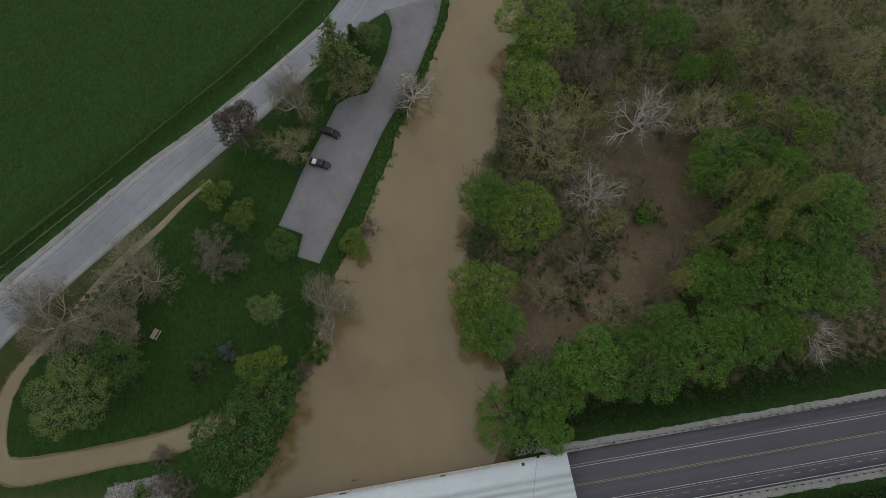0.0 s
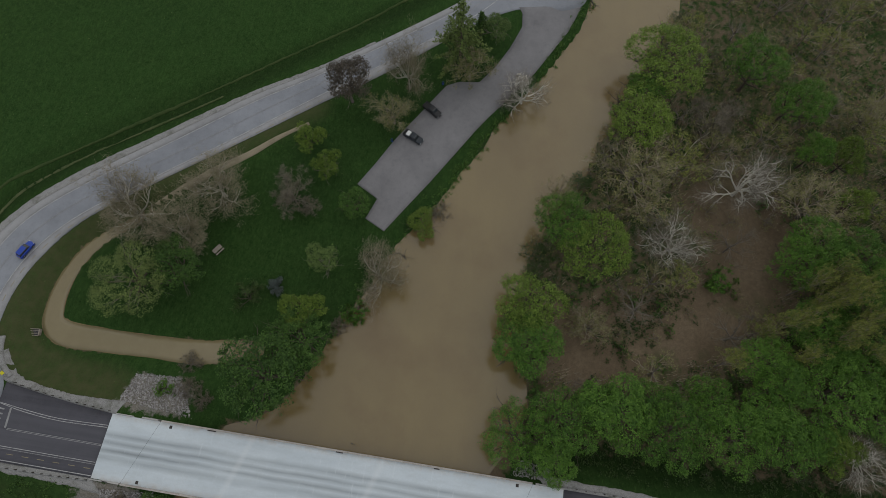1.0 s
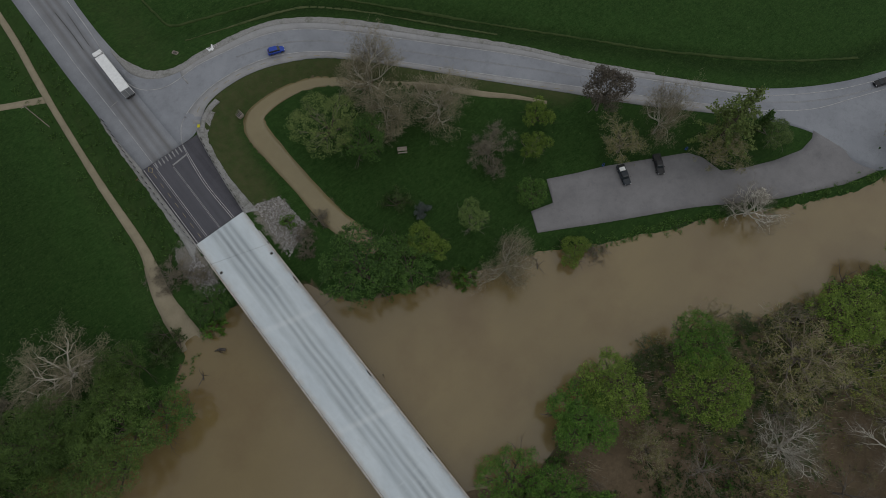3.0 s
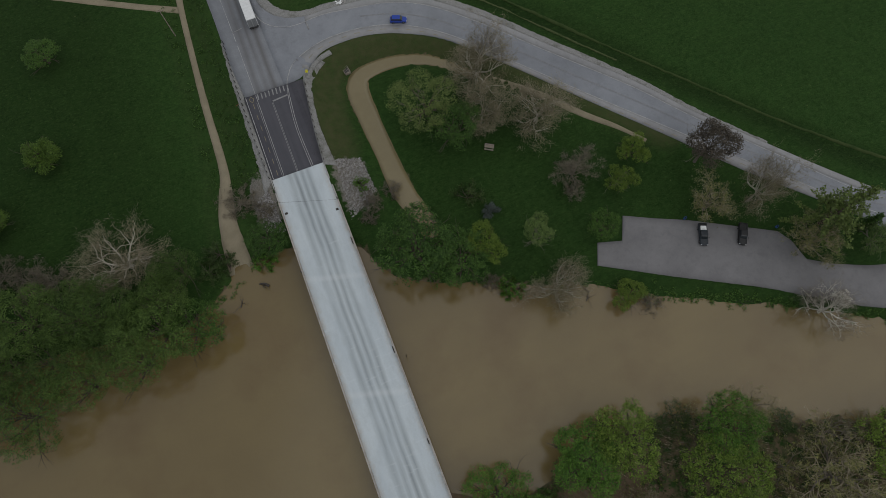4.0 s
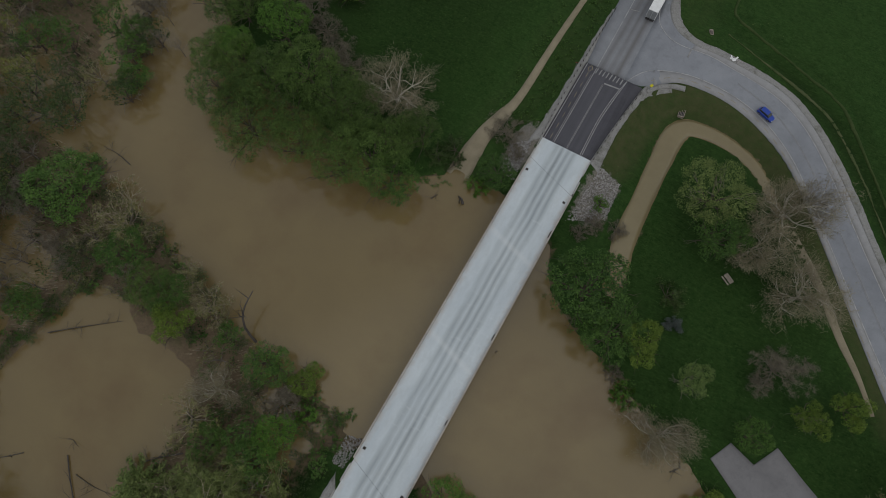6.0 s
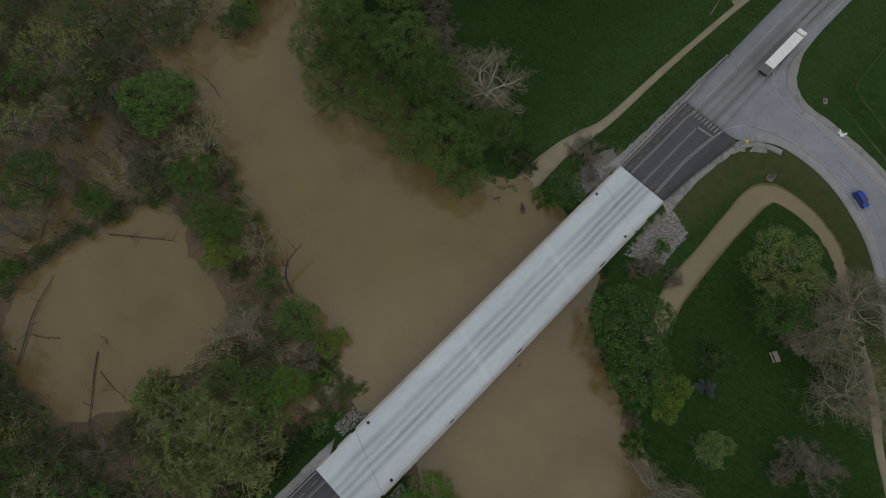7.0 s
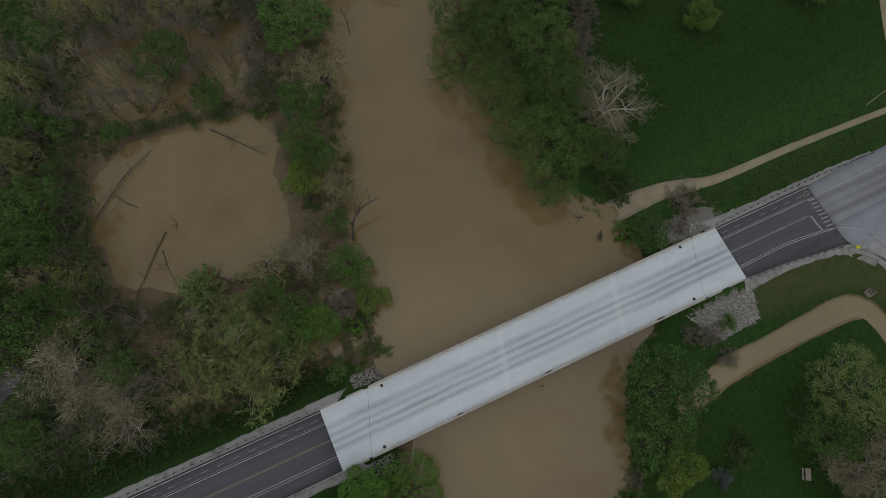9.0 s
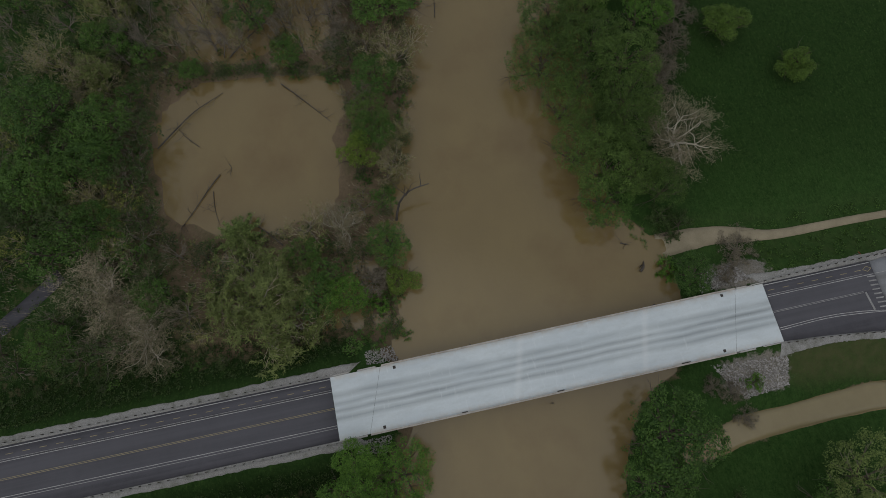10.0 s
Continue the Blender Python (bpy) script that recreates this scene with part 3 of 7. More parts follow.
water = tagged(new("water", fast_mesh("water", np.stack([wx.ravel(), wy.ravel(), 0 * wx.ravel()], -1), w_quads, [M_WATER], smooth=True)),
               "brown silty flood water of a swollen river", "water", kind="structure")


# ---------------------------------------------------------------- roads
def ribbon(name, left, right, material, lift=0.12, across=6, parent=None, thick=0.3, level=None):
    """A paved strip between two lines of equally many points, laid on the land."""
    rows = np.linspace(0, 1, across)
    p = left[:, None, :2] * (1 - rows[None, :, None]) + right[:, None, :2] * rows[None, :, None]
    n, m = p.shape[:2]
    z = (land(p[..., 0].ravel(), p[..., 1].ravel())[0] if level is None else np.full(n * m, level)) + lift
    top = np.concatenate([p.reshape(-1, 2), z[:, None]], 1)
    i = np.arange(n * m).reshape(n, m)
    f = np.stack([i[:-1, :-1], i[:-1, 1:], i[1:, 1:], i[1:, :-1]], -1).reshape(-1, 4)
    rim = np.concatenate([i[:, 0], i[-1, 1:], i[::-1, -1][1:], i[0, ::-1][1:-1]])
    low = top[rim] - np.array([0, 0, thick])
    j = len(top) + np.arange(len(rim))
    f2 = np.stack([rim, np.roll(rim, -1), np.roll(j, -1), j], -1)
    ob = new(name, fast_mesh(name, np.vstack([top, low]), np.vstack([f, f2]), [material]))
    ob.parent = parent
    return ob


def offset(line, d):
    """The line moved sideways: d metres to its left."""
    t = np.gradient(line[:, :2], axis=0)
    t /= np.linalg.norm(t, axis=1)[:, None]
    out = line.copy()
    out[:, 0] -= t[:, 1] * d if np.isscalar(d) else t[:, 1] * d
    out[:, 1] += t[:, 0] * d
    return out


def even(line, n):
    s = np.concatenate([[0], np.cumsum(np.linalg.norm(np.diff(line[:, :2], axis=0), axis=1))])
    u = np.linspace(0, s[-1], n)
    return np.stack([np.interp(u, s, line[:, k]) for k in range(2)], -1)


def stripe(name, line, width, material, parent, lift=0.14, level=None, label=""):
    return tagged(ribbon(name, offset(line, width / 2), offset(line, -width / 2), material, lift, 2, parent, 0.01, level), label)


def dashes(name, line, width, on, off, material, parent, lift=0.14, level=None):
    s = np.concatenate([[0], np.cumsum(np.linalg.norm(np.diff(line[:, :2], axis=0), axis=1))])
    a = 0.0
    while a + on < s[-1]:
        u = np.linspace(a, a + on, 4)
        stripe(name, np.stack([np.interp(u, s, line[:, k]) for k in range(2)], -1), width, material, parent, lift, level)
        a += on + off


def straight(x, y0, y1, n=20):
    return np.stack([np.full(n, x) if np.isscalar(x) else np.linspace(x[0], x[1], n), np.linspace(y0, y1, n)], -1)


Z_ROAD = 4.0
# new dark asphalt on both sides of the bridge
north_new = ribbon("road_1", straight(-6.5, 47.06, 72.2), np.stack([np.interp(np.linspace(47.06, 72.2, 20), [47, 55, 63, 72.2], [6.5, 7.1, 8.0, 9.2]),
                   np.linspace(47.06, 72.2, 20)], -1), M_NEW_ASPHALT, 0, 8, None, 0.4, Z_ROAD)
tagged(north_new, "dark new asphalt road at the bridge with white and yellow lines", "road", kind="structure")
south_new = ribbon("road_2", straight((-6.5, -8.0), -49.86, -260, 40), straight((6.5, 6.0), -49.86, -260, 40), M_NEW_ASPHALT, 0, 8, None, 0.4, Z_ROAD)
tagged(south_new, "dark new asphalt road with rumble strips and lane lines", "road", kind="structure")
for road, y0, y1, bend in ((north_new, 47.1, 72.0, 0.0), (south_new, -49.9, -255, -1.4)):
    n = 30
    for x, w, m in ((-6.1, 0.16, M_WHITE_PAINT), (-3.45, 0.13, M_WHITE_PAINT)):
        stripe("lane_line", straight((x, x + bend), y0, y1, n), w, m, road, 0.012, Z_ROAD)
    yend = 68.2 if y0 > 0 else y1
    for dx in (-0.13, 0.13):
        stripe("centre_line", straight((dx, dx + bend * (1 if y0 < 0 else 0)), y0, yend, n), 0.10, M_YELLOW_PAINT if y0 < 0 else M_OLD_WHITE, road, 0.012, Z_ROAD)
    dashes("lane_dash", straight((-4.78, -4.78 + bend), y0 + 0.6 * (1 if y0 > 0 else -1), y1, n) if y0 > 0 else straight((-4.78, -4.78 - 0.7), y0 - 1, -150, n),
           0.12, 1.5, 1.9, M_YELLOW_PAINT, road, 0.012, Z_ROAD)
    if y0 < 0:
        for x, m in ((3.45, M_WHITE_PAINT), (3.95, M_OLD_WHITE)):
            stripe("lane_line", straight((x, x + bend), y0, y1, n), 0.13, m, road, 0.012, Z_ROAD)
        stripe("lane_line", straight((-3.85, -3.85 + bend), y0, y1, n), 0.10, M_OLD_WHITE, road, 0.012, Z_ROAD)
    else:
        for dx in (0.0, 0.45):
            stripe("lane_line", glide([(3.6 + dx, 47.1), (3.3 + dx, 58), (3.9 + dx, 66), (4.9 + dx * 0.3, 72)], 2.0), 0.13, M_WHITE_PAINT, road, 0.012, Z_ROAD)
        stripe("lane_line", straight(-3.85, y0, 69.5, n), 0.10, M_OLD_WHITE, road, 0.012, Z_ROAD)
        stripe("stop_bar", np.stack([np.linspace(0.1, 4.2, 6), np.linspace(68.6, 69.0, 6)], -1), 0.45, M_OLD_WHITE, road, 0.012, Z_ROAD)
        for k in range(8):
            x = -3.1 + k * 0.98
            stripe("crosswalk_bar", straight((x, x + 0.12), 70.3, 72.1, 4), 0.32, M_OLD_WHITE, road, 0.012, Z_ROAD)
        for a, b in (((-4.8, 70.0), (-4.2, 71.0)), ((-4.2, 71.0), (-4.8, 72.0)), ((-4.8, 72.0), (-5.4, 71.0)), ((-5.4, 71.0), (-4.8, 70.0))):
            stripe("diamond_marking", np.linspace(a, b, 3), 0.13, M_YELLOW_PAINT, road, 0.012, Z_ROAD)
# rumble strip beside the lanes of the southern road
bm = bmesh.new()
for k in range(150):
    y = -51 - 0.42 * k
    x = -3.66 - 1.4 * (-y - 49.9) / 205
    block(bm, x - 0.14, x + 0.14, y, y + 0.22, Z_ROAD + 0.002, Z_ROAD + 0.012)
rumble = part("rumble_strip", bm, M_SEAL, south_new)
tagged(rumble, kind="stuff")

# weathered asphalt: the road on beyond the junction, and the curving road
west_edge = glide([(-6.3, 72.24), (-7.1, 83), (-7.4, 92), (-7.4, 99.5), (-7.7, 113), (-7.6, 150), (-7.6, 300)], 3.0)
east_edge = glide([(5.6, 72.24), (6.4, 80), (6.9, 92), (7.4, 98), (6.2, 106), (5.5, 117), (5.6, 131), (6, 150), (6, 300)], 3.0)
old_north = ribbon("road_3", even(west_edge, 60), even(east_edge, 60), M_NORTH, 0.13, 8, None, 0.4)
tagged(old_north, "weathered grey asphalt road leaving the junction", "road", kind="structure")
outer_edge = glide([(3.4, 104), (7.4, 98.9), (12.0, 94.6), (18.5, 93.2), (28, 93.0), (39.3, 90.9), (49, 86), (60, 75.6), (75, 57.9), (89.7, 40.3), (100, 25.6), (117.2, 4.3),
                    (129.4, -9.6), (145.6, -21.2), (165, -30), (200, -43), (300, -80)], 2.0)
inner_edge = glide([(4.2, 72.3), (8.8, 72.9), (12.2, 75.9), (16, 79), (22, 80.2), (30, 79.9), (39, 77), (49.2, 70.6), (61.9, 56.2), (76.3, 38.5), (90.8, 21.0), (102, 7.0), (114, -6.2), (122, -15.2), (129.8, -27),
                    (134, -44.2), (150, -47.2), (167, -49.6), (200, -58), (300, -95)], 2.0)
old_curve = ribbon("road_4", even(outer_edge, 170), even(inner_edge, 170), M_OLD_ASPHALT, 0.145, 8, None, 0.4)
tagged(old_curve, "weathered grey asphalt road curving away from the junction", "road", kind="structure")
lot_top = np.array([(60.4, 3.1), (66.1, 1.3), (69.3, 7.0), (76, 3.5), (83, 0.2), (93.4, -5.8), (101.8, -10.6), (103.6, -14), (104.2, -19.2), (109.3, -22.6), (116.8, -26.1), (124.4, -28.6), (128.6, -28.2), (130.5, -27.0)])
lot_low = np.array([(57.8, -2.0), (62.5, -4.8), (68, -8.1), (73, -11.1), (81, -15.6), (89.5, -20.4), (94, -23.2), (98, -26.0), (104, -30), (110, -33.9), (116, -37), (125, -41.6), (134, -44.6)])
lot = ribbon("parking_lot", even(lot_top, 260), even(lot_low, 260), M_LOT, 0.17, 8, None, 0.4)
tagged(lot, "grey asphalt parking lot beside the flooded river", "parking lot", kind="structure")
# pale shoulders on both sides of the curving road's lanes
for line, side in (([(15.6, 90.5), (20.5, 91.0), (26.4, 90.4), (39, 88.3), (48.5, 83.5), (59, 73.3), (73.4, 56.3), (88.5, 38.5), (99, 24.1), (116, 2.9), (128, -11.1)],
                    [(16, 93.4), (20.5, 93.2), (28, 93.0), (39.3, 90.9), (49, 86), (60, 75.6), (75, 57.9), (89.7, 40.3), (100, 25.6), (117.2, 4.3), (129.2, -9.6)]),
                   ([(9.5, 79.1), (12, 80.5), (20, 82.8), (30.5, 82.5), (40.2, 79.3), (50.4, 71.9), (63, 57.3), (77.5, 39.9), (92.3, 22.7), (104, 8.9), (116, -4.7), (123.5, -13.2)],
                    [(11.2, 75.1), (15, 78.4), (21.6, 80.2), (30, 79.9), (39, 77), (49.2, 70.6), (61.9, 56.2), (76.3, 38.5), (90.8, 21.0), (102, 7.0), (114, -6.2), (121.6, -14.8)])):
    ribbon("paved_shoulder", even(glide(line, 2.0), 120), even(glide(side, 2.0), 120), M_PALE_ASPHALT, 0.156, 3, old_curve, 0.01)
island = ribbon("grass_island", np.array([(162.6, -43.3), (169.3, -42.0), (178.3, -44.0), (200, -51)]), np.array([(163.2, -44.2), (168, -46.6), (175, -49.4), (198, -57)]), M_GROUND, 0.20, 4, None, 0.3)
tagged(island, "grass wedge between the road and the lane to the lot", "grass verge", kind="structure")
# painted lines of the curving road
stripe("lane_line", glide([(4.4, 140), (4.0, 122), (3.3, 108.6), (3.0, 101.3), (4.1, 95.7), (6.3, 92.6), (9.5, 90.7), (12.6, 90.2), (15.6, 90.4), (20.5, 90.9), (26.4, 90.3), (39, 88.2), (48.5, 83.4), (59, 73.2), (73.4, 56.2), (88.5, 38.4), (99, 24), (116, 2.8), (128, -11.2), (144.6, -23), (164, -32)], 2.0), 0.20, M_WHITE_PAINT, old_curve, 0.17)
stripe("lane_line", glide([(5.0, 72.4), (7.2, 76.8), (12, 80.6), (20, 82.9), (30.5, 82.6), (40.2, 79.4), (50.4, 72), (63, 57.4), (77.5, 40), (92.3, 22.8), (104, 9), (116, -4.6), (124, -13.6), (135, -22.6), (148, -28.4), (166, -36)], 2.0), 0.20, M_WHITE_PAINT, old_curve, 0.17)
dashes("lane_dash", glide([(10.2, 76.0), (15, 80.0), (22, 81.5), (30.2, 81.2), (39.6, 78.2), (49.5, 71), (62, 56.4), (76.5, 38.9), (91.3, 21.7), (103, 8), (114.8, -5.4), (122.6, -14.2)], 2.0), 0.13, 1.6, 2.0, M_YELLOW_PAINT, old_curve, 0.17)
for dx in (-0.14, 0.14):
    stripe("centre_line", offset(glide([(30, 86.6), (40, 83.7), (49.6, 77.4), (61, 65.2), (75.5, 48), (90.4, 30.5), (101.5, 16.4), (116, -0.6), (126, -12.2), (140, -23.0), (156, -30.5), (176, -38)], 2.0), dx), 0.10, M_OLD_WHITE, old_curve, 0.17)
stripe("stop_bar", np.array([(15.6, 90.3), (15.65, 89.0), (15.7, 87.5)]), 0.4, M_OLD_WHITE, old_curve, 0.172)
stripe("edge_tick", np.array([(-3.8, 94.1), (-2.4, 94.35), (-1.1, 94.6)]), 0.3, M_OLD_WHITE, old_north, 0.152)
stripe("lane_line", glide([(-3.5, 72.6), (-3.8, 94), (-4.2, 112), (-4.1, 131), (-4.2, 250)], 4.0), 0.14, M_WHITE_PAINT, old_north, 0.15)
stripe("crack_seal", glide([(-0.3, 115), (-0.1, 122), (-0.3, 131.4)], 2.0), 0.16, M_SEAL, old_north, 0.15)
stripe("crack_seal", glide([(1.6, 115.2), (1.9, 122), (2.2, 129)], 2.0), 0.12, M_SEAL, old_north, 0.15)
# gravel shoulders
def ragged(line, amount, seed):
    return offset(line, amount * (0.6 * waves(line[:, 0], line[:, 1], 0.45, seed, 4) + 0.5 * waves(line[:, 0], line[:, 1], 2.1, seed + 7, 4)))


for k, (inner, outer_side, lift) in enumerate((
        (glide([(5.0, 109.5), (5.2, 101.9), (6.6, 97.8), (9.0, 94.8), (12.2, 93.1), (16.9, 92.1), (24.6, 92.2), (39.3, 90.6), (49, 85.7), (60, 75.3), (75, 57.6), (89.7, 40.0), (100, 25.3), (112, 10.5)], 1.0),
         [(5.7, 111), (6.0, 107), (8.0, 101.4), (10.3, 97.4), (13.6, 94.9), (18.3, 94.0), (24.6, 94.2), (40, 92.4), (50.2, 87.5), (61.5, 76.8), (76.2, 59), (90.8, 41), (100.8, 26), (112.5, 11)], 0.160),
        (glide([(-6.4, 47), (-6.4, 72), (-7.05, 83), (-7.35, 92)], 2.0), [(-9.0, 44), (-8.5, 56), (-8.3, 66), (-8.2, 80), (-7.7, 92)], 0.06),
        (glide([(6.4, 46.5), (7.0, 55), (7.9, 63), (9.2, 72), (11, 75), (15, 78)], 1.0), [(9.6, 45), (8.9, 55), (9.6, 63), (11.0, 70.5), (13.4, 74), (16.4, 76)], 0.06),
        (straight((-6.4, -7.9), -46, -250, 150), [(-8.6, -43), (-8.4, -70), (-8.8, -110), (-9.3, -250)], 0.06),
        (straight((6.4, 5.9), -46, -250, 150), [(8.6, -44), (8.1, -70), (7.9, -110), (7.6, -250)], 0.06))):
    far = even(glide(outer_side, 1.0), 320)
    band = ribbon("gravel_shoulder", even(inner, 320), ragged(far, 0.4, 60 + k), M_GRAVEL, lift, 5, None, 0.3)
    tagged(band, "pale gravel shoulder beside the road", "shoulder", kind="structure")
# pale dry grass along the field's edge and the ditch
for line, wide, patch, m, seed in ((FIELD_EDGE, 0.34, 0.25, M_DRY_GRASS, 81), (DITCH_EDGE, 0.42, 0.55, M_PALE_GRASS, 87)):
    p = ragged(even(line, 260), 0.35, seed)
    w = np.maximum(wide + patch * waves(p[:, 0], p[:, 1], 0.10, seed + 3), 0.05)
    tagged(ribbon("verge_trace", offset(p, w), offset(p, -w), m, 0.17, 3, None, 0.3), "pale dry grass line along the field edge", "grass verge", kind="structure")
# footpaths that stay dry
for name, line, lo in (("footpath_1", E_TRAIL[E_TRAIL[:, 0] > 50], 0.03), ("footpath_2", W_TRAIL[W_TRAIL[:, 1] > 27.5], 0.18), ("footpath_3", SIDE_TRAIL, 0.05)):
    w = line[:, 2] * (1 + 0.12 * waves(line[:, 0], line[:, 1], 0.3, 31))
    path = ribbon(name, offset(line, w), offset(line, -w), M_DIRT, lo, 4, None, 0.25)
    tagged(path, "tan dirt footpath through wet grass", "path", kind="structure")
wet = E_TRAIL[E_TRAIL[:, 0] < 60][3:]
w = wet[:, 2] * 0.97
flooded = ribbon("footpath_4", offset(wet, w), offset(wet, -w), M_SILT, 0.0, 6, None, 0.25, 0.03)
tagged(flooded, "footpath under smooth tan silty flood water", "path", kind="structure")
lane = ribbon("road_5", even(glide([(-28, -130), (-34.5, -121), (-39, -114.5), (-44, -108)], 2.0), 14), even(glide([(-25, -128), (-31.5, -119), (-36.2, -112.4), (-41, -106)], 2.0), 14), M_NEW_ASPHALT, 0.12, 4)
tagged(lane, "narrow grey asphalt lane among the trees", "lane", kind="structure")


# ---------------------------------------------------------------- the bridge
SKEW = 0.34          # the joints run slantwise: metres along the road for each metre across


def slab_bm(x0, x1, ya, yb, z0, z1, skew_a=0.0, skew_b=0.0, cuts=1):
    """A slab whose two ends may run slantwise."""
    bm = bmesh.new()
    rows = []
    for k in range(cuts + 1):
        t = k / cuts
        ring = []
        for x, z in ((x0, z0), (x1, z0), (x1, z1), (x0, z1)):
            a, b = ya - skew_a * x, yb - skew_b * x
            ring.append(bm.verts.new((x, a + (b - a) * t, z)))
        rows.append(ring)
    for r, q in zip(rows[:-1], rows[1:]):
        for k in range(4):
            bm.faces.new((r[k], r[(k + 1) % 4], q[(k + 1) % 4], q[k]))
    bm.faces.new(rows[0][::-1])
    bm.faces.new(rows[-1])
    bmesh.ops.recalc_face_normals(bm, faces=bm.faces)
    return bm


bridge = thing("bridge", pose(0, 0, 0), "pale concrete road bridge over a flooded brown river", "bridge")
part("deck", slab_bm(-6.5, 6.5, -41.2, 38.4, 3.72, 4.0, SKEW, SKEW, 6), M_DECK, bridge, "pale concrete deck with grey wheel tracks")
part("approach_slab", slab_bm(-6.5, 6.5, 38.45, 47.0, 3.70, 3.995, SKEW, 0.0), M_DECK, bridge, "pale concrete approach slab")
part("approach_slab", slab_bm(-6.5, 6.5, -49.8, -41.25, 3.70, 3.995, 0.0, SKEW), M_DECK, bridge, "pale concrete approach slab")
for y in (38.42, -41.22):
    part("expansion_joint", slab_bm(-6.45, 6.45, y - 0.018, y + 0.018, 3.9, 4.006, SKEW, SKEW), M_RUST, bridge, "dark steel expansion joint")
for side in (-1, 1):
    a, b = sorted((side * 6.5, side * 6.86))
    parapet = part("parapet", slab_bm(a, b, -41.0, 38.2, 3.2, 4.55, SKEW, SKEW, 8), M_PARAPET, bridge, "low stained concrete parapet")
    for y0, y1, s in ((-49.5, -46.2, 0), (-45.9, -42.0, 0), (38.8, 42.4, 0), (42.7, 46.6, 0)):
        yy = -SKEW * side * 6.6 * (0.9 if abs(y0) < 46 and abs(y1) < 46 else 0.2)
        part("wing_wall", box_bm(a + 0.04, b + (0.02 if abs(y0) < 46 and abs(y1) < 46 else -0.1), y0 + yy, y1 + yy, 2.2, 4.32, bevel=0.03), M_CONCRETE, bridge, "pale concrete wing wall")
for x in (-4.9, -1.65, 1.65, 4.9):
    bm = bmesh.new()
    block(bm, x - 0.45, x + 0.45, -40, 37, 3.5, 3.72)
    block(bm, x - 0.12, x + 0.12, -40, 37, 2.4, 3.5)
    block(bm, x - 0.4, x + 0.4, -40, 37, 2.2, 2.4)
    part("girder", bm, M_CONCRETE, bridge)
for y in (-10.2, 17.8):
    bm = slab_bm(-6.0, 6.0, y - 0.5, y + 0.5, 1.4, 2.2, SKEW, SKEW)
    for x in (-4.4, 0, 4.4):
        rod(bm, (x, y - SKEW * x, -3), (x, y - SKEW * x, 1.5), 0.55, sides=14)
    part("pier", bm, M_CONCRETE, bridge, "round concrete pier columns with cap beam")
for x, y in ((5.75, 33.8), (-5.85, 37.3), (-5.75, -36.1), (5.8, -40.3), (-5.9, -9.0), (5.9, 0.0)):
    if abs(y) > 20:
        bm = box_bm(x - 0.32, x + 0.32, y - 0.30, y + 0.30, 3.9, 4.03, bevel=0.02)
        part("deck_drain", bm, M_RUST, bridge, "black iron deck drain")
for y in (-19.3, 22.0):
    part("drain_pipe", rod(bmesh.new(), (-7.0, y, 3.1), (-7.0, y, 4.75), 0.13, sides=10), M_RUST, bridge)
for y, l in ((-3.5, 1.5), (24.0, 1.8), (-24.0, 1.2)):
    bm = bmesh.new()
    block(bm, 6.28, 6.50, y, y + l, 4.0, 4.30, 0.03)
    part("debris_patch", bm, M_RUST, bridge)


# guard rails beside the approaches
def guard_rail(line, z, label):
    s = np.concatenate([[0], np.cumsum(np.linalg.norm(np.diff(line, axis=0), axis=1))])
    rail = thing("guard_rail", pose(0, 0, 0), label, "guard rail", "guard rails at the bridge")
    u = np.arange(0.3, s[-1], 1.9)
    pts = np.stack([np.interp(u, s, line[:, k]) for k in range(2)], -1)
    base = land(pts[:, 0], pts[:, 1])[0]
    post_mesh = None
    for (x, y), g in zip(pts, base):
        if post_mesh is None:
            p = part("post", box_bm(-0.075, 0.075, -0.09, 0.09, 0.0, 1.0, bevel=0.015), M_DARK_WOOD, rail, "dark treated wood post")
            post_mesh = p.data
        else:
            p = new("post", post_mesh)
            p.parent = rail
        p.location = (x, y, max(g - 0.05, z - 1.6))
        p.scale = (1, 1, z + 0.75 - p.location[2])
    bm = bmesh.new()
    prof = ((0.0, 0.42), (0.05, 0.48), (0.0, 0.56), (0.05, 0.64), (0.0, 0.72))
    fine = even(line, max(6, int(s[-1] / 1.5)))
    rings = []
    for left, right in zip(offset(fine, 0.13), offset(fine, 0.20)):
        rings.append([bm.verts.new((left[0] + (right[0] - left[0]) * d / 0.05, left[1] + (right[1] - left[1]) * d / 0.05, z + h)) for d, h in prof])
    for r, q in zip(rings[:-1], rings[1:]):
        for k in range(len(prof) - 1):
            bm.faces.new((r[k], r[k + 1], q[k + 1], q[k]))
    bmesh.ops.solidify(bm, geom=bm.faces[:], thickness=0.012)
    part("rail", bm, M_STEEL, rail, "galvanised steel beam")
    return rail


guard_rail(even(glide([(6.95, 47.4), (7.5, 55), (8.3, 62.7), (9.2, 69.2), (9.9, 71.8)], 2.0), 26), Z_ROAD, "galvanised guard rail on dark posts, northern bank")
guard_rail(even(glide([(-6.95, 47.4), (-7.3, 58.5), (-7.4, 76), (-7.0, 92)], 2.0), 40), Z_ROAD - 0.1, "galvanised guard rail on dark posts along the shoulder")
guard_rail(straight((-6.95, -8.0), -50.2, -150, 90), Z_ROAD, "long galvanised guard rail on dark posts")
guard_rail(straight((6.95, 6.4), -50.2, -130, 80), Z_ROAD, "long galvanised guard rail beside the verge")


